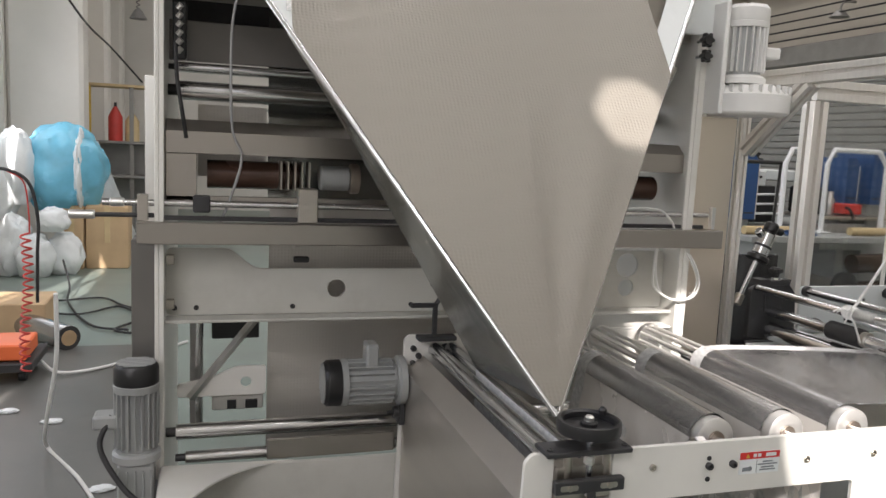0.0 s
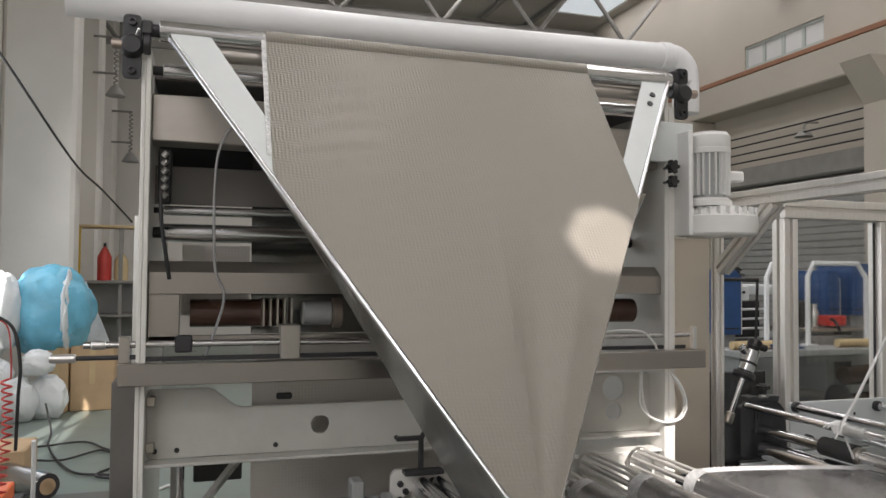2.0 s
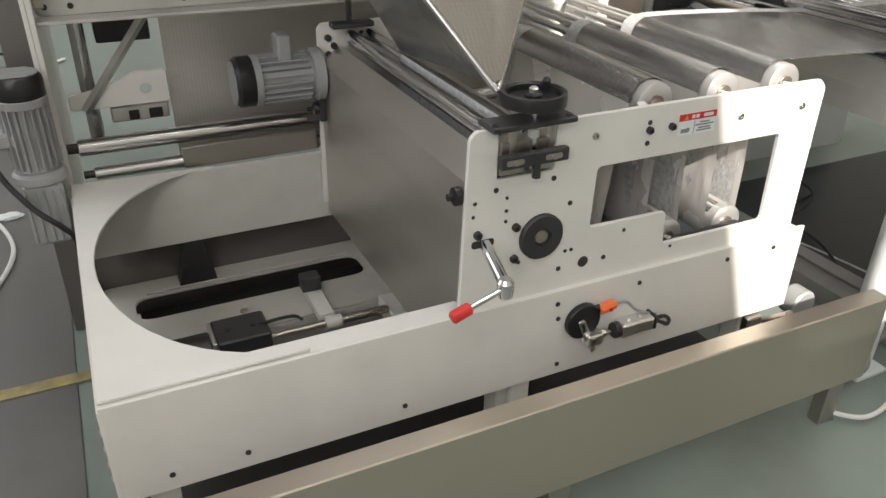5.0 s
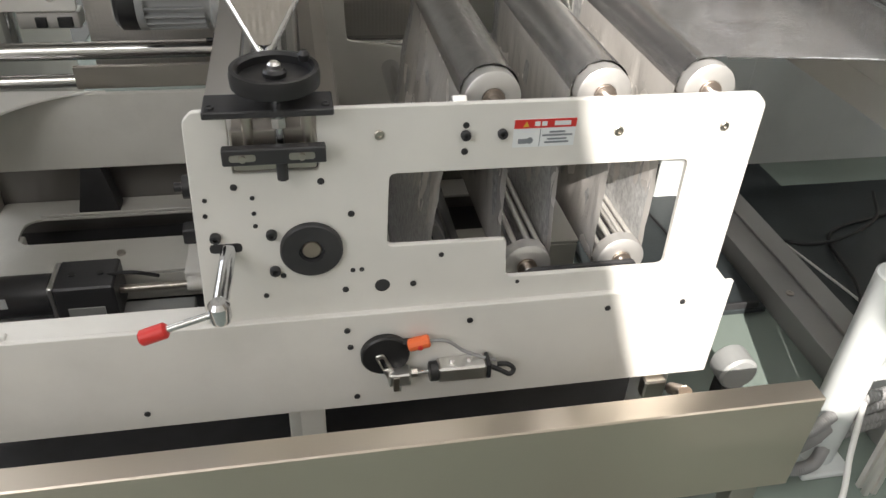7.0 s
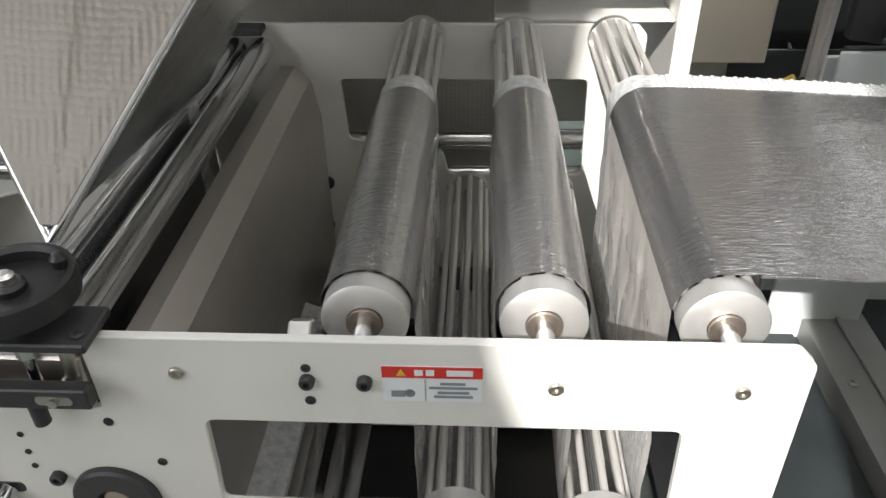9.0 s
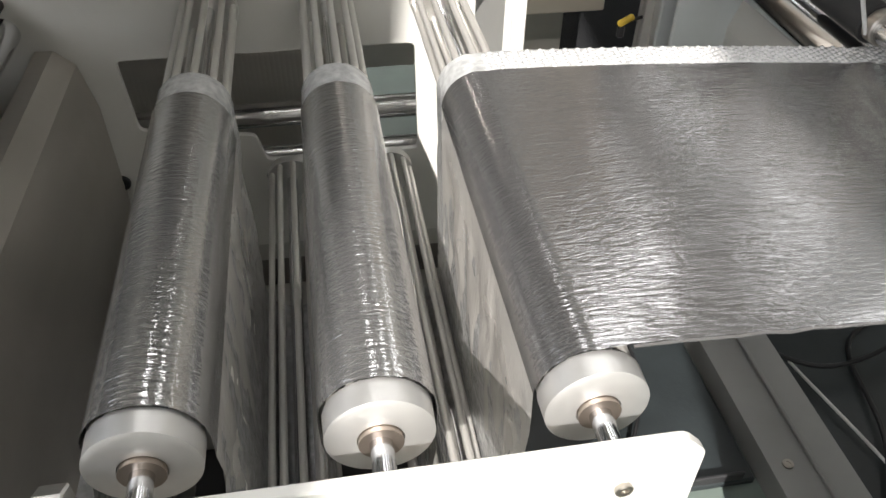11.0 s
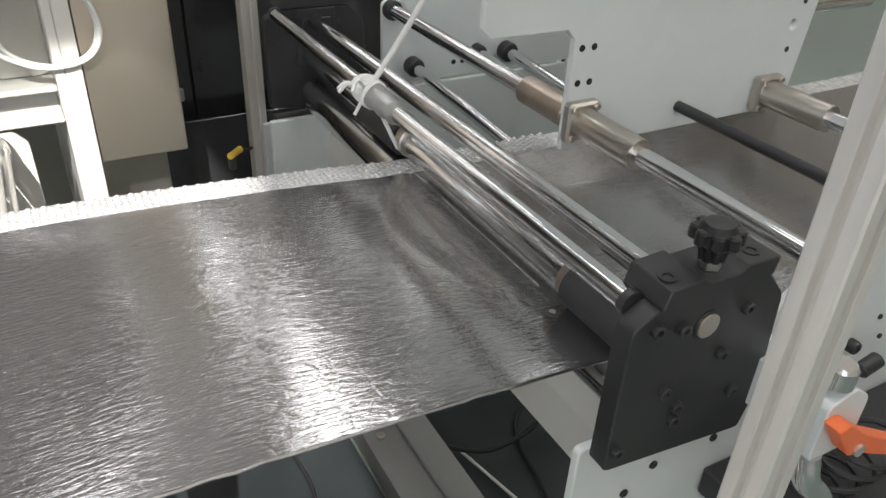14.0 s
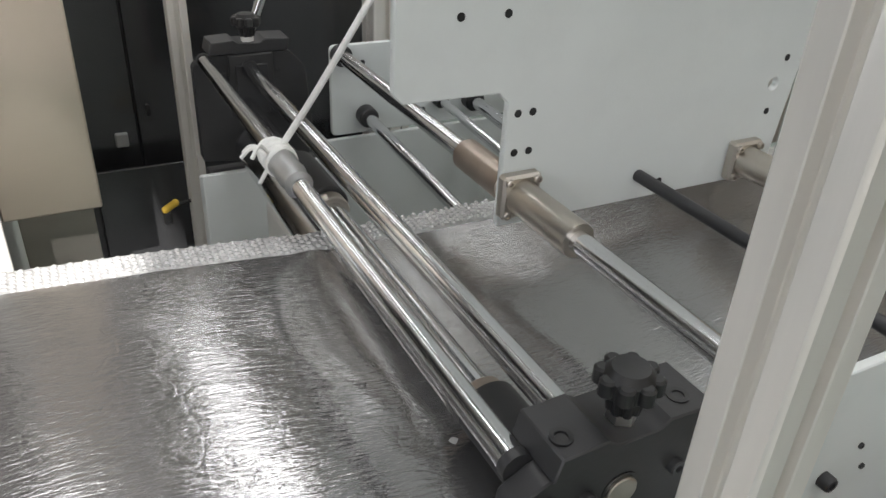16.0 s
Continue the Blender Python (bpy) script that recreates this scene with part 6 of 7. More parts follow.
def under_film():
    t = thing("floor_channel", (1.55, 0.5, FLOOR), "pale steel floor channel between the machine parts", "frame")
    part("channel", plate([(1.58, 0.001), (1.586, 0.001), (1.586, 0.068), (1.748, 0.068), (1.748, 0.001), (1.754, 0.001), (1.754, 0.076), (1.58, 0.076)], "y", -0.35, 1.15, bevel=0.001), SHUTTER, t)
    part("ridge", box(1.67, 1.68, -0.34, 1.14, 0.0765, 0.086, 0.002), SHUTTER, t)
    part("end_bracket", plate([(1.60, 0.0765), (1.67, 0.0765), (1.65, 0.17), (1.61, 0.20)], "y", 1.12, 1.135), SHUTTER, t)
    for y in (0.05, 0.45, 0.85):
        bolt((1.62, y, 0.076), 0.012, t, "z", 0.004, STEEL)
    single("floor_mat", plate(rounded([(1.77, 0.05), (3.4, 0.05), (3.4, 1.14), (1.77, 1.14)], 0.03), "z", FLOOR + 0.001, FLOOR + 0.012), MAT, "dark rubber mat on the floor", "mat")
    # added dark sheet in place of black machinery and cables on this floor
    single("rear_dark_sheet", plate(rounded([(1.16, 1.03), (2.02, 1.03), (2.02, 1.59), (1.16, 1.59)], 0.02), "z", FLOOR + 0.001, FLOOR + 0.010), MAT, "dark sheet standing in for black machinery and cables", "mat")
    t = thing("dark_tray", (1.28, 0.6, FLOOR), "black cable tray, widened over floor that lies in shade", "tray")
    # dark tray is widened to stand in for shade on the floor
    part("tray", box(1.08, 1.57, 0.46, 1.14, FLOOR, 0.02, 0.004), MAT, t)
    for y in (0.465, 1.135):
        part("rim", box(1.10, 1.54, y - 0.004, y + 0.004, 0.0205, 0.045, 0.002), BLACKSTEEL, t)
    part("tray_cable", tube([(1.20, 0.40, 0.010), (1.34, 0.6, 0.055), (1.42, 0.8, 0.03), (1.40, 1.05, 0.03)], 0.005), CABLE, t)
    t = thing("dark_backing", (2.2, 1.52, FLOOR), "black sheet panels behind the machine", "panel")
    for x0, x1 in ((1.30, 1.93), (1.936, 2.56), (2.566, 3.2)):
        part("sheet", box(x0, x1, 1.52, 1.53, 0.02, 0.70, 0.002), DARKBLUE, t)
    part("base_rail", box(1.30, 3.2, 1.531, 1.56, FLOOR, 0.06, 0.002), BLACKSTEEL, t)
    t = thing("dark_enclosure", (1.57, 1.61, FLOOR), "dark brushed sheet enclosure behind the stainless cabinet", "panel")
    for x0, x1 in ((1.12, 1.42), (1.425, 2.02)):
        part("sheet", box(x0, x1, 1.60, 1.62, 0.02, 1.13, 0.002), DARKBLUE, t)
    part("seam_strip", box(1.40, 1.445, 1.6205, 1.63, 0.02, 1.13, 0.001), BLACKSTEEL, t)
    part("latch", box(1.445, 1.455, 1.592, 1.5995, 0.80, 0.83, 0.002), BLACKPLASTIC, t)
    part("clip", box(1.365, 1.395, 1.585, 1.5995, 0.73, 0.765, 0.003), MOTORGREY, t)
    for pts in (((1.72, 0.2, 0.02), (1.9, 0.5, 0.03), (2.0, 0.8, 0.02), (2.3, 0.9, 0.02)), ((1.68, 0.9, 0.02), (1.85, 0.7, 0.06), (2.1, 0.75, 0.1), (2.3, 1.0, 0.05))):
        single("floor_cable", tube(pts, 0.006), CABLE, "black cable lying on the mat", "cable", group="floor cables")
    single("white_wire", tube([(1.80, 0.75, 0.03), (1.88, 0.40, 0.025), (1.90, 0.16, 0.02), (1.79, 0.13, 0.02)], 0.004), TUBEWHITE, "thin white wire lying on the mat", "cable")
    t = thing("hook_tool", (1.53, 1.70, 0.75), "bent wire hook leaning on the post", "hook")
    part("wire", tube([(1.54, 1.66, 0.80), (1.525, 1.64, 0.83), (1.505, 1.64, 0.815), (1.515, 1.65, 0.78), (1.56, 1.60, 0.68), (1.60, 1.55, 0.55), (1.62, 1.53, 0.02)], 0.005), STEEL, t)
    y = thing("yellow_tool", (1.43, 1.35, 0.72), "yellow plastic tool hung on the post", "tool")
    part("strap", rod((1.432, 1.243, 0.722), (1.478, 1.258, 0.722), 0.004), BLACKPLASTIC, y)
    part("grip", rod((1.412, 1.245, 0.712), (1.445, 1.238, 0.735), 0.008, bevel=0.004), YELLOW, y)
    part("nose", box(1.412, 1.43, 1.238, 1.252, 0.68, 0.712, 0.004), BLACKPLASTIC, y)
    # stainless guard beam in front
    t = thing("guard_beam", (0.1, -0.2, FLOOR), "long brushed stainless guard beam before the machine", "beam")
    part("beam", box(-1.1, 1.19, -0.222, -0.168, 0.14, 0.40, 0.003), CABINETSTEEL, t)
    for x in (-0.9, 0.2, 1.1):
        part("foot", box(x - 0.03, x + 0.03, -0.215, -0.175, FLOOR, 0.139, 0.002), DARKSTEEL, t)
    # small items by the base's end
    t = thing("floor_pulley", (1.13, 0.02, 0.2), "pale round pulley with a chromed pin at the base end", "pulley")
    part("disc", rod((1.16, 0.05, 0.255), (1.16, -0.01, 0.255), 0.045, bevel=0.006, seg=36), MOTORGREY, t)
    part("pin", rod((0.985, -0.03, 0.26), (0.955, -0.12, 0.345), 0.014), BRONZE, t)
    part("bracket", box(1.135, 1.185, -0.02, 0.045, FLOOR, 0.21, 0.004), BLACKSTEEL, t)
    part("stud", box(0.92, 0.97, -0.03, 0.0, 0.235, 0.285, 0.004), STEEL, t)
    for k, (dx, dz) in enumerate(((0, 0.05), (0.02, 0.09), (-0.01, 0.13), (0.03, 0.02))):
        single("corrugated_hose", tube([(1.19 + dx, -0.12, 0.03 + dz), (1.30 + dx, -0.10 - 0.01 * k, 0.04 + dz), (1.45, -0.06, 0.05 + dz), (1.75, 0.0, 0.03 + dz)], 0.013, smooth=44, ridge=0.22), GREYCABLE,
               "dark corrugated hose on the floor", "hose", group="corrugated hoses")
    single("white_hose", tube([(1.08, -0.17, 0.03), (1.2, -0.26, 0.02), (1.33, -0.24, 0.05), (1.4, -0.15, 0.12), (1.45, -0.08, 0.2)], 0.007), TUBEWHITE, "white hose curling on the floor", "hose")
    single("base_hose", tube([(1.07, 0.05, 0.45), (1.13, 0.12, 0.42), (1.18, 0.2, 0.25), (1.2, 0.25, 0.02)], 0.009), CABLE, "black hose hanging at the base end", "hose")
    s = thing("steel_stand", (1.38, -0.09, FLOOR), "white round post foot beside the guard beam", "post")
    part("tube", rod((1.40, -0.06, FLOOR), (1.40, -0.06, 0.56), 0.045, bevel=0.004, seg=28), COOLWHITE, s)
    part("foot_plate", box(1.33, 1.46, -0.13, -0.03, FLOOR, 0.018, 0.004), COOLWHITE, s)


# ---- clutter in the hall ----
def floor_roll(at, way, r, length, label):
    a = Vector(at)
    w = Vector(way).normalized()
    t = thing("foil_roll", at, label, "roll")
    part("roll", rod(a, a + w * length, r, bevel=0.004, seg=36), FOIL_WEB, t)
    turn = Matrix.Translation(a) @ w.to_track_quat("Z", "Y").to_matrix().to_4x4()
    bm = lathe([(r * 0.62, -0.008), (r * 0.62, 0.02), (r * 0.42, 0.02), (r * 0.42, -0.008)], (0, 0, 0), "z", 24)
    bm.transform(turn)
    part("core", bm, CARD, t)
    bm = lathe([(r * 0.97, -0.003), (r * 0.97, 0.0), (r * 0.62, 0.0), (r * 0.62, -0.003)], (0, 0, 0), "z", 28)
    bm.transform(turn)
    part("end_ring", bm, RUBBER, t)
    part("core_bore", rod(a - w * 0.004, a + w * 0.004, r * 0.43, seg=24), BLACKPLASTIC, t)


def lumpy(at, size, seed, bumps=0.16, seg=24):
    bm = bmesh.new()
    bmesh.ops.create_icosphere(bm, subdivisions=4, radius=1)
    for v in bm.verts:
        n = v.co.normalized()
        k = 1 + bumps * noise.noise(n * 2.2 + Vector((seed, 0, 0))) + bumps * 0.5 * noise.noise(n * 6 + Vector((0, seed, 0)))
        p = Vector((n.x * size[0], n.y * size[1], n.z * size[2])) * k
        p.z = max(p.z, -size[2] * 0.86)
        v.co = p + Vector(at)
    return bm


def left_clutter():
    floor_roll((-1.50, 4.50, 0.09), (-0.62, 0.78, 0), 0.09, 0.9, "foil-wrapped film roll lying on the floor")
    b = thing("wrapped_bale", (-2.38, 8.3, 0.72), "big bale wrapped in blue plastic", "bale")
    part("wrap", lumpy((-2.14, 8.3, 1.10), (0.47, 0.42, 0.53), 3.0), BAGBLUE, b)
    part("white_fold", lumpy((-2.56, 8.02, 1.12), (0.20, 0.2, 0.46), 7.0), BAGWHITE, b)
    part("white_tail", lumpy((-2.70, 8.0, 0.95), (0.2, 0.18, 0.50), 9.0), BAGWHITE, b)
    part("white_band", lumpy((-1.93, 8.25, 1.10), (0.07, 0.385, 0.47), 5.0), BAGWHITE, b)
    for x0, x1, y0, lab in ((-2.14, -1.89, 8.05, "tall brown cardboard box"), (-1.875, -1.42, 8.10, "brown cardboard box beside the bale")):
        c = thing("cardboard_box", (x0, y0, FLOOR), lab, "box", "cardboard boxes")
        part("carton", box(x0, x1, y0, y0 + 0.45, FLOOR, 0.72, 0.01), CARD, c)
        part("tape", box((x0 + x1) / 2 - 0.03, (x0 + x1) / 2 + 0.03, y0 - 0.002, y0 + 0.452, 0.3, 0.7225, 0.001), TANROLL, c)
        part("flap", box(x0 + 0.01, x1 - 0.01, y0 + 0.02, y0 + 0.22, 0.7205, 0.727, 0.001), CARD, c)
    for at, s, sd in (((-2.30, 7.6, 0.21), (0.20, 0.18, 0.245), 1.0), ((-2.12, 7.62, 0.60), (0.17, 0.15, 0.14), 2.0), ((-2.04, 7.75, 0.215), (0.19, 0.16, 0.25), 4.0), ((-2.52, 7.7, 0.30), (0.20, 0.2, 0.35), 6.0)):
        p = thing("plastic_bundle", at, "bundle in clear white plastic wrap", "bundle", "plastic bundles")
        part("wrap", lumpy(at, s, sd), BAGWHITE, p)
    c = thing("leaning_sheet", (-1.85, 9.0, FLOOR), "white sheet leaning behind the boxes", "sheet")
    part("sheet", plate([(-1.98, FLOOR), (-1.30, FLOOR), (-1.85, 1.45), (-2.0, 1.35)], "y", 9.0, 9.03), BAGWHITE, c)
    r = thing("storage_rack", (-1.75, 11.0, FLOOR), "yellow and grey rack with hung tools", "rack")
    for x in (-2.2, -1.62, -1.0):
        part("post", box(x - 0.03, x + 0.03, 10.9, 10.96, FLOOR, 2.25, 0.004), YELLOW if x < -2 else TRUSS, r)
    for z in (0.9, 1.4, 2.22):
        part("shelf", box(-2.25, -0.95, 10.85, 11.3, z, z + 0.04, 0.004), TANROLL if z > 2 else TRUSS, r)
    part("back_sheet", box(-2.2, -1.0, 11.3, 11.32, 0.1, 1.4, 0.002), SHUTTER, r)
    for x, mat, h, lab in ((-1.85, REDPAINT, 0.5, "red fire extinguisher on the rack"), (-1.62, TANROLL, 0.42, "orange canister on the rack")):
        e = thing("extinguisher", (x, 11.0, 1.44), lab, "extinguisher")
        part("bottle", lathe([(0.10, 1.441), (0.10, 1.441 + h * 0.7), (0.05, 1.441 + h * 0.9), (0.02, 1.441 + h), (0, 1.441 + h)], (x, 11.0, 0), "z", 20), mat, e)
        part("valve", rod((x, 11.0, 1.44 + h), (x, 11.0, 1.50 + h), 0.02), BLACKSTEEL, e)
    w = thing("white_cabinet", (-1.25, 8.8, FLOOR), "tall pale panel beside the rack", "panel")
    part("panel", box(-1.32, -1.02, 9.2, 9.5, FLOOR, 2.3, 0.01), WALL, w)
    # cables on the floor
    runs = [[(-2.2, 6.6, 0.02), (-1.9, 6.2, 0.02), (-1.5, 6.3, 0.02), (-1.25, 5.9, 0.02), (-1.0, 5.7, 0.02)],
            [(-2.0, 5.8, 0.02), (-1.6, 5.6, 0.02), (-1.3, 5.9, 0.02), (-1.1, 5.4, 0.02), (-1.25, 5.0, 0.02), (-0.9, 4.8, 0.02)],
            [(-1.9, 6.8, 0.3), (-1.8, 6.5, 0.1), (-1.75, 6.1, 0.02), (-1.45, 5.2, 0.02), (-1.15, 5.0, 0.02)]]
    for pts in runs:
        single("floor_cable", tube(pts, 0.010, seg=6), CABLE, "black cable trailing over the floor", "cable", group="hall cables")
    single("pale_hose", tube([(-1.62, 4.1, 0.05), (-1.45, 3.85, 0.03), (-1.2, 4.0, 0.015), (-0.95, 4.3, 0.015), (-0.7, 4.6, 0.015)], 0.011, seg=8), TUBEWHITE, "pale hose curling on the floor", "hose")
    single("pale_hose", tube([(-1.15, 2.0, 0.9), (-1.17, 2.1, 0.6), (-1.25, 2.3, 0.25), (-1.30, 2.6, 0.02), (-1.1, 2.2, 0.012), (-0.98, 1.8, 0.012), (-1.05, 1.45, 0.012), (-1.2, 1.2, 0.012)], 0.009, seg=8), TUBEWHITE,
           "pale hose hanging and lying on the floor", "hose")
    coil = [(-1.42 + 0.022 * math.cos(a * 1.0) + 0.012 * math.sin(a * 0.05), 2.8 + 0.022 * math.sin(a), 1.05 - 0.0062 * a) for a in [0.6 * k for k in range(190)]]
    line = thing("air_line", (-1.62, 2.8, 1.32), "wall-fixed boom with a red coiled air hose and black cable", "hose")
    part("boom", rod((-2.995, 2.8, 1.34), (-1.61, 2.8, 1.32), 0.012), TRUSS, line)
    part("coiled_hose", tube(coil, 0.005, seg=6, smooth=1), REDPAINT, line, "red coiled air hose")
    part("coil_lead", tube([(-1.398, 2.8, 1.05), (-1.40, 2.8, 1.15), (-1.42, 2.8, 1.30), (-1.50, 2.8, 1.355)], 0.004, seg=6), REDPAINT, line)
    part("cable", tube([(-1.62, 2.8, 1.32), (-1.52, 2.8, 1.36), (-1.40, 2.8, 1.30), (-1.36, 2.8, 1.12), (-1.365, 2.8, 0.95), (-1.37, 2.8, 0.7)], 0.008), CABLE, line)
    single("slack_wire", tube([(-2.55, 5.0, 4.06), (-2.338, 7.0, 3.579), (-2.084, 9.5, 2.985), (-1.891, 11.0, 2.775), (-1.555, 12.0, 2.38)], 0.014, seg=6), CABLE, "dark wire strung down the wall", "cable")
    s = thing("stool", (-1.75, 4.0, FLOOR), "orange and dark tool trolley on the floor", "trolley")
    part("tray", box(-2.0, -1.62, 3.75, 4.1, 0.14, 0.24, 0.01), ORANGE, s)
    part("deck", box(-2.0, -1.58, 3.7, 4.2, 0.08, 0.135, 0.006), RUBBER, s)
    for x, y in ((-1.95, 3.8), (-1.65, 3.8), (-1.95, 4.1), (-1.65, 4.1)):
        part("caster", rod((x - 0.02, y, 0.04), (x + 0.02, y, 0.04), 0.04), BLACKPLASTIC, s)
    b = thing("cardboard_box", (-1.95, 5.0, FLOOR), "flattened brown carton beside the roll", "box", "cardboard boxes")
    part("carton", box(-2.2, -1.72, 4.9, 5.4, FLOOR, 0.26, 0.01), CARD, b)
    for k, (x, y) in enumerate(((-1.35, 3.0), (-1.0, 2.1), (-1.6, 3.2))):
        single("paper_scrap", lumpy((x, y, 0.012), (0.05, 0.03, 0.012), 11.0 + k, 0.3), BAGWHITE, "scrap of white paper on the floor", "scrap", group="paper scraps")
    for k, (x, y, z) in enumerate(((-2.20, 11.0, 5.50), (-1.873, 12.25, 4.50), (-1.80, 14.5, 3.72))):
        l = thing("hung_lamp", (x, y, z), "metal work lamp on wall brackets with a coiled lead", "lamp", "hung lamps")
        part("shade", lathe([(0.03, 0.16), (0.07, 0.13), (0.16, -0.02), (0.15, -0.03), (0.0, 0.0)], (x, y, z), "z", 20), SHUTTER, l)
        for dz in (0.35, 0.95):
            part("bracket", rod((x - 0.35, y, z + dz), (x + 0.02, y, z + dz), 0.02, seg=8), TRUSS, l)
        part("lead", tube([(x + 0.03 * math.cos(a), y + 0.03 * math.sin(a), z + 0.15 + 0.013 * a) for a in [0.8 * q for q in range(78)]], 0.012, seg=6, smooth=1), TRUSS, l)


def guard_arch(x0, x1, y, top, foot, label):
    """A white tube arch with one sloped shoulder."""
    t = thing("guard_arch", (x0, y, foot), label, "guard rail", "guard arches")
    part("rail", tube([(x0, y, foot), (x0, y, top - 0.12), (x0 + 0.06, y, top), (x1 - 0.10, y, top), (x1, y, top - 0.13), (x1, y, foot)], 0.023, seg=10, smooth=0), PIPEWHITE, t)
    for x in (x0, x1):
        part("foot_plate", box(x - 0.06, x + 0.06, y - 0.06, y + 0.06, foot - 0.012, foot, 0.002), PIPEWHITE, t)


def right_clutter():
    """The neighbouring machine seen through the aluminium frame."""
    for x0, x1, z0, z1, lab in ((3.89, 4.08, 1.06, 1.63, "blue-painted machine cabinet on a pedestal"), (5.05, 5.19, 1.22, 1.64, "slim blue machine cabinet on a pedestal"),
                                (5.35, 5.60, 1.22, 1.71, "blue machine cabinet with pale edges")):
        c = thing("blue_cabinet", (x0, 4.3, FLOOR), lab, "cabinet", "blue cabinets")
        part("body", plate([(x0, z0), (x1, z0), (x1, z1 - 0.06), (x1 - 0.05, z1), (x0, z1)], "y", 4.3, 4.75), BLUEPAINT, c)
        part("door_seam", box(x0 + 0.02, x1 - 0.02, 4.295, 4.2995, z0 + 0.05, z0 + 0.062, 0.001), BLACKSTEEL, c)
        part("edge_trim", box(x1 + 0.001, x1 + 0.02, 4.31, 4.33, z0, z1 - 0.07, 0.002), ALU, c)
        part("pedestal", box(x0 + 0.02, x1 - 0.02, 4.35, 4.7, FLOOR, z0 - 0.001, 0.004), MOTORGREY, c)
    t = thing("neighbour_machine", (4.6, 4.6, FLOOR), "pale converting machine with black bays and rollers", "machine")
    part("bed", box(3.7, 6.2, 4.76, 5.6, 0.45, 0.98, 0.02), MOTORGREY, t)
    part("dark_bay", box(4.05, 4.62, 4.70, 4.755, 1.0, 1.345, 0.006), BLACKSTEEL, t)
    for z in (1.08, 1.17, 1.26):
        part("bay_rail", rod((3.98, 4.62, z), (4.62, 4.62, z + 0.012), 0.012, seg=8), PIPEWHITE, t)
    part("head", box(4.06, 4.42, 4.60, 5.2, 1.35, 1.49, 0.01), COOLWHITE, t)
    for x in (4.13, 4.24, 4.35):
        part("head_knob", rod((x, 4.6, 1.43), (x, 4.585, 1.43), 0.012, seg=10), BLACKPLASTIC, t)
    part("upper_head", box(4.60, 4.98, 4.60, 5.2, 1.40, 1.50, 0.01), COOLWHITE, t)
    part("cable_bundle", lumpy((4.28, 4.75, 1.60), (0.16, 0.12, 0.08), 12.0, 0.4), BLACKPLASTIC, t)
    part("motor_block", box(4.68, 4.86, 4.3, 4.6, 1.11, 1.36, 0.02), BLACKPLASTIC, t)
    part("motor_cap", rod((4.77, 4.45, 1.36), (4.77, 4.45, 1.44), 0.06, bevel=0.01), BLACKSTEEL, t)
    part("air_unit", lathe([(0.03, 1.10), (0.045, 1.13), (0.045, 1.25), (0.03, 1.28), (0.03, 1.33), (0, 1.33)], (4.93, 4.35, 0), "z", 18), ALU, t)
    part("red_box", box(4.96, 5.17, 4.2, 4.35, 1.13, 1.225, 0.012), REDPAINT, t)
    part("table_edge", box(4.62, 5.5, 4.15, 4.75, 1.085, 1.115, 0.004), DARKSTEEL, t)
    part("grey_panel", box(5.18, 5.5, 4.55, 4.6, 1.12, 1.30, 0.004), MOTORGREY, t)
    part("desk", plate([(4.62, 0.955), (5.2, 0.955), (5.1, 1.05), (4.72, 1.05)], "y", 4.1, 4.3), TRUSS, t)
    part("desk_front", box(4.62, 5.2, 4.085, 4.099, 0.82, 0.954, 0.003), MOTORGREY, t)
    part("crank", tube([(5.0, 4.12, 1.10), (4.93, 4.10, 1.18), (4.88, 4.10, 1.20)], 0.014, seg=8), BLACKSTEEL, t)
    part("side_panel", box(4.10, 4.50, 4.2, 4.22, 0.30, 0.99, 0.006), MOTORGREY, t)
    part("hand_wheel", lathe([(0.11, 0), (0.14, 0.02), (0.14, 0.06), (0.11, 0.08), (0.06, 0.08), (0.06, 0.0)], (5.05, 4.15, 0.465), "y", 28), BLACKPLASTIC, t)
    part("wheel_axle", rod((5.05, 4.16, 0.465), (5.05, 4.76, 0.465), 0.05), STEEL, t)
    for z, r in ((0.66, 0.09), (0.42, 0.07)):
        part("brown_roll", rod((5.22, 4.3, z), (5.95, 4.3, z + 0.02), r, bevel=0.004), COPPER, t)
    for x in (3.75, 6.05):
        part("leg", box(x, x + 0.1, 4.8, 5.5, FLOOR, 0.449, 0.004), MOTORGREY, t)
    guard_arch(4.14, 4.38, 4.05, 1.69, 0.99, "white-painted tube guard arch")
    guard_arch(4.58, 5.24, 4.05, 1.70, 0.99, "wide white-painted tube guard arch")
    w = thing("work_table", (4.6, 3.7, FLOOR), "grey bench before the neighbouring machine", "bench")
    part("top", box(3.6, 5.7, 3.72, 4.08, 0.92, 0.975, 0.006), MOTORGREY, w)
    for x in (3.7, 5.6):
        part("leg", box(x, x + 0.05, 3.78, 4.05, FLOOR, 0.919, 0.003), MOTORGREY, w)
    part("low_shelf", box(3.751, 5.599, 3.9, 4.0, 0.25, 0.28, 0.004), TRUSS, w)
    for x0, x1, z in ((3.62, 4.10, 1.012), (4.70, 5.30, 1.012)):
        r = thing("paper_tube", ((x0 + x1) / 2, 3.85, z), "tan cardboard tube lying on the bench", "tube", "paper tubes")
        part("tube", rod((x0, 3.85, z), (x1, 3.85, z), 0.035), TANROLL, r)
        part("core_bore", rod((x1 - 0.001, 3.85, z), (x1 + 0.001, 3.85, z), 0.027), BLACKPLASTIC, r)
    c = thing("blue_cloth", (4.1, 3.8, 0.975), "crumpled blue cloth on the bench", "cloth")
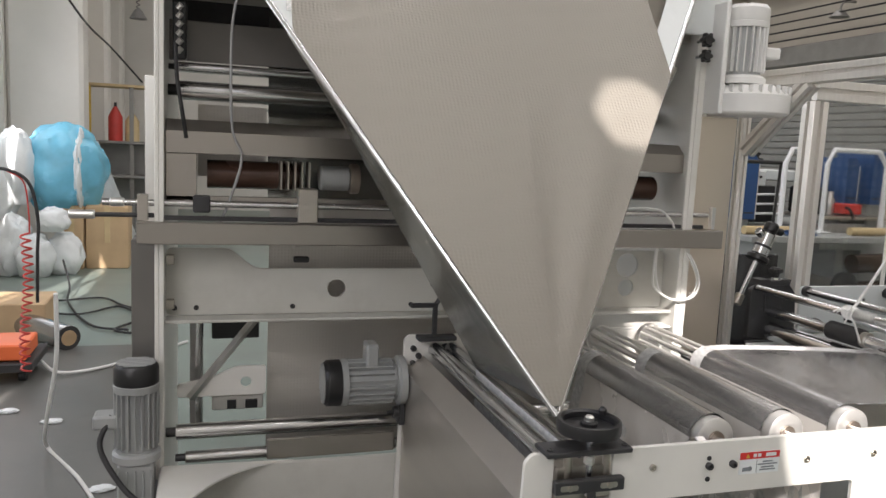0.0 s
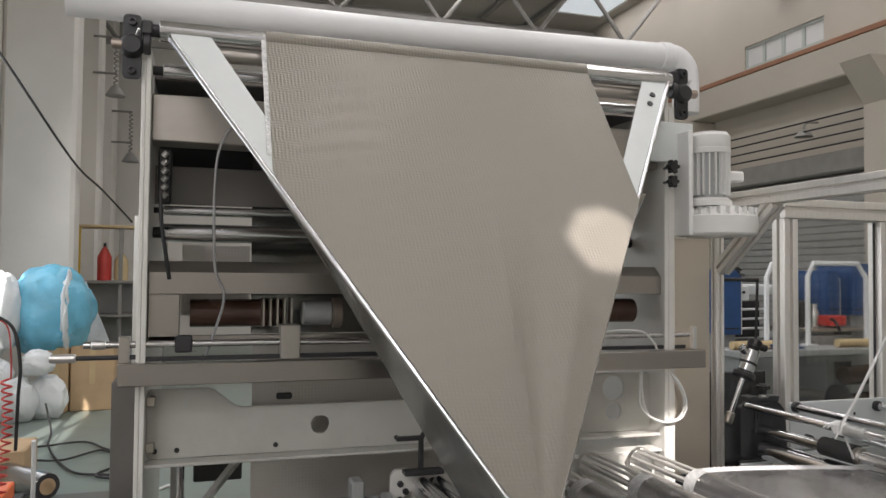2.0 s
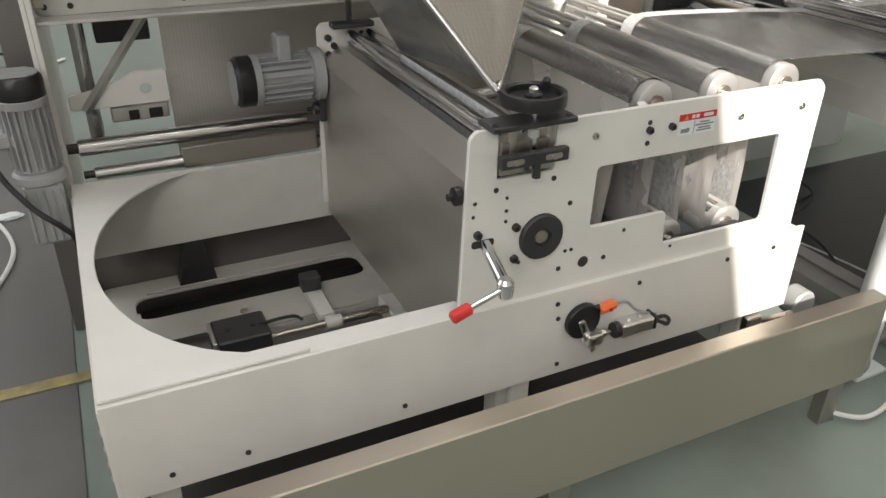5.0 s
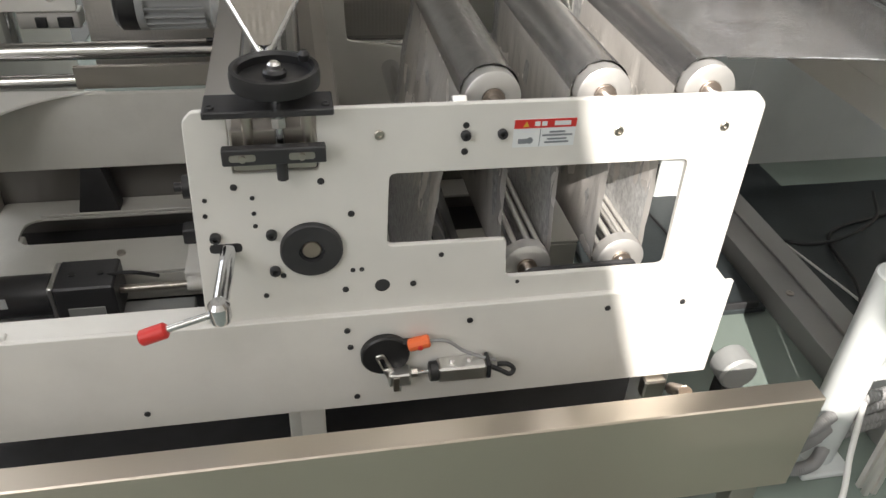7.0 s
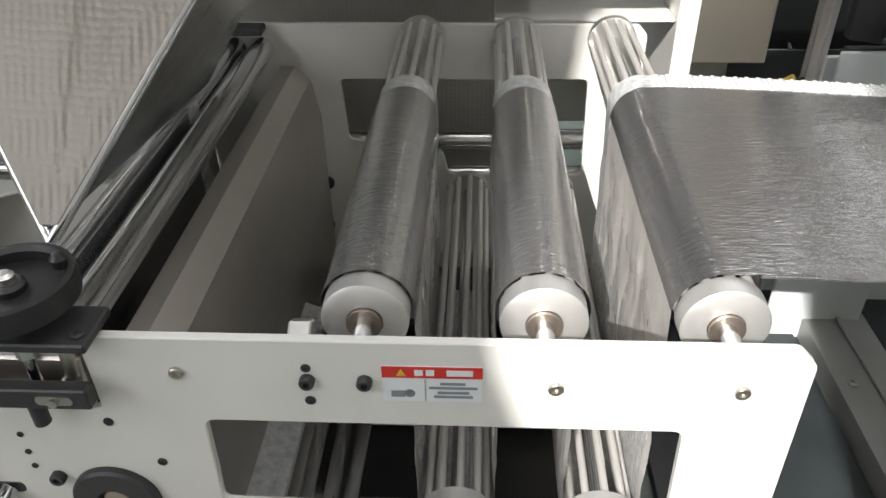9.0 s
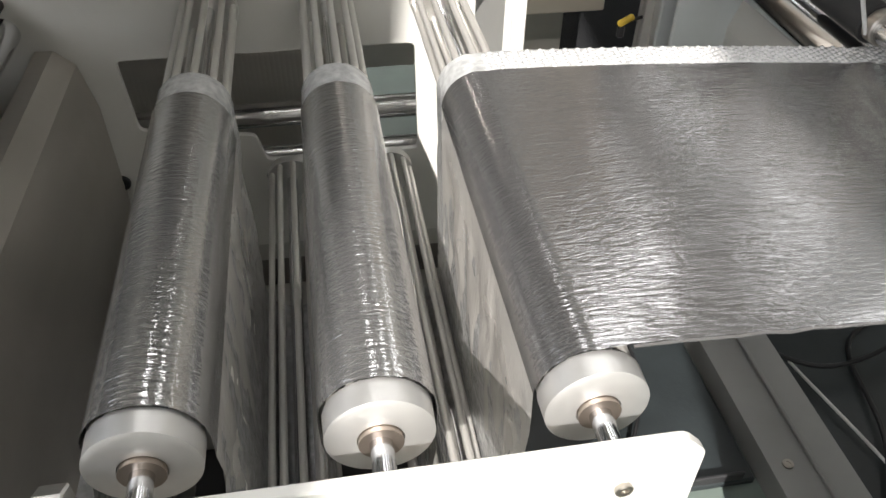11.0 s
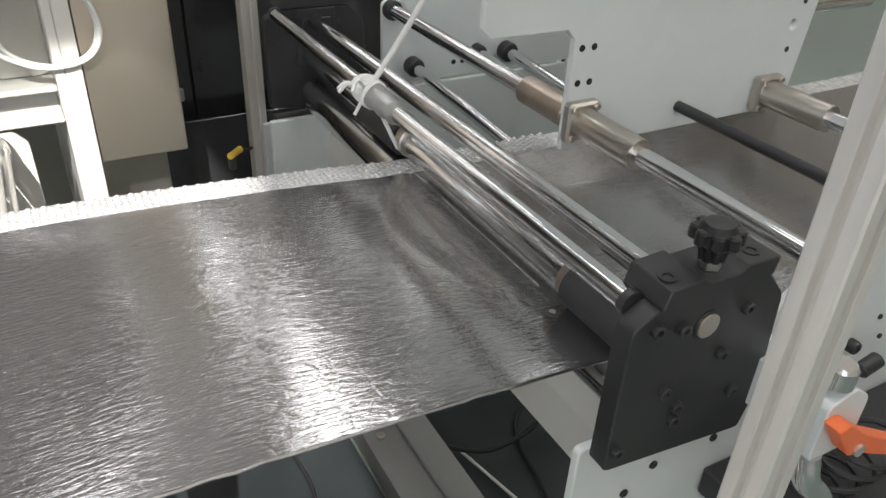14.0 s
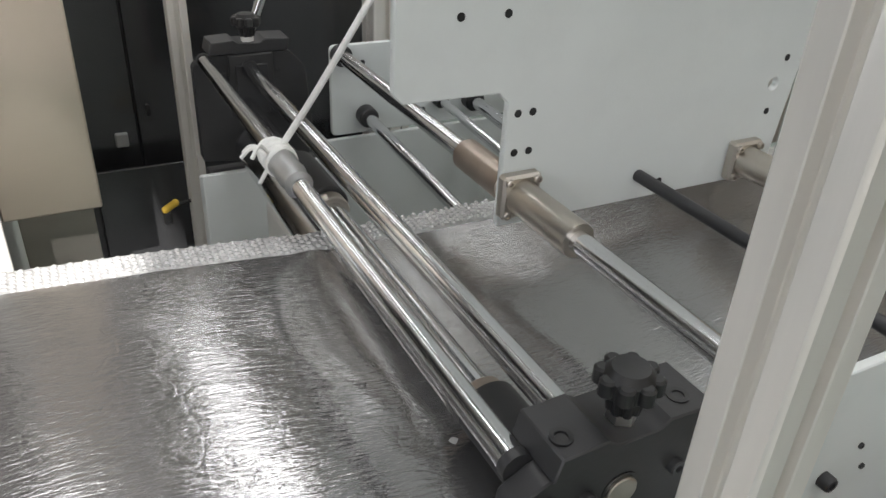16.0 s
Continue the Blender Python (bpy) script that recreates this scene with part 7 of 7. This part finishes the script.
    part("cloth", lumpy((4.12, 3.80, 1.0), (0.13, 0.08, 0.03), 21.0, 0.5), BLUEPAINT, c)
    y = thing("yellow_post", (3.98, 4.85, FLOOR), "yellow-painted upright behind the blue cabinet", "post")
    part("post", box(4.02, 4.10, 5.65, 5.73, FLOOR, 1.75, 0.006), YELLOW, y)
    g = thing("gun_unit", (1.72, 1.38, 1.1), "chromed air tool on a stem hung at the aluminium post", "air tool")
    lean = Vector((0.045, 0, 0.105)).normalized()
    a = Vector((1.70, 1.36, 1.150))
    part("base_disc", rod(a - lean * 0.012, a + lean * 0.012, 0.048, bevel=0.004), BLACKPLASTIC, g)
    part("body", rod(a + lean * 0.012, a + lean * 0.12, 0.034, bevel=0.008), CHROME, g)
    part("body_rib", rod(a + lean * 0.05, a + lean * 0.06, 0.038, bevel=0.002), BLACKSTEEL, g)
    part("cap", rod(a + lean * 0.12, a + lean * 0.165, 0.030, bevel=0.008), BLACKPLASTIC, g)
    part("side_valve", rod(a + lean * 0.09, a + lean * 0.12 + Vector((-0.06, 0, 0.01)), 0.018, bevel=0.004), CHROME, g)
    part("side_knob", rod(a + lean * 0.13 + Vector((0.03, 0, 0)), a + lean * 0.13 + Vector((0.065, 0, -0.01)), 0.016, bevel=0.004), BLACKPLASTIC, g)
    part("stem", rod(a - lean * 0.012, a - lean * 0.19, 0.011), CHROME, g)
    part("foot", rod(a - lean * 0.17, a - lean * 0.22, 0.020, bevel=0.004), STEEL, g)
    part("hanger", rod(a + lean * 0.16, (1.79, 1.38, 1.56), 0.006), CABLE, g)
    part("arm", rod((1.79, 1.38, 1.56), (1.515, 1.27, 1.56), 0.008), CABLE, g)


def motions():
    """Nothing in the clip moves but the camera."""


hall()
wall_lamp((7.55, 7.25, 3.55))
wall_lamp((7.55, 3.2, 3.55))
machine_base()
side_frame(0.0, 0.012, True)
side_frame(1.0, 1.012, False)
warning_label()
nip_adjuster()
lever_handle()
dancer_sensor()
spindle_motor()
front_rollers()
former()
film()
tower()
draw_station()
aluminium_frame()
under_film()
left_clutter()
right_clutter()
motions()
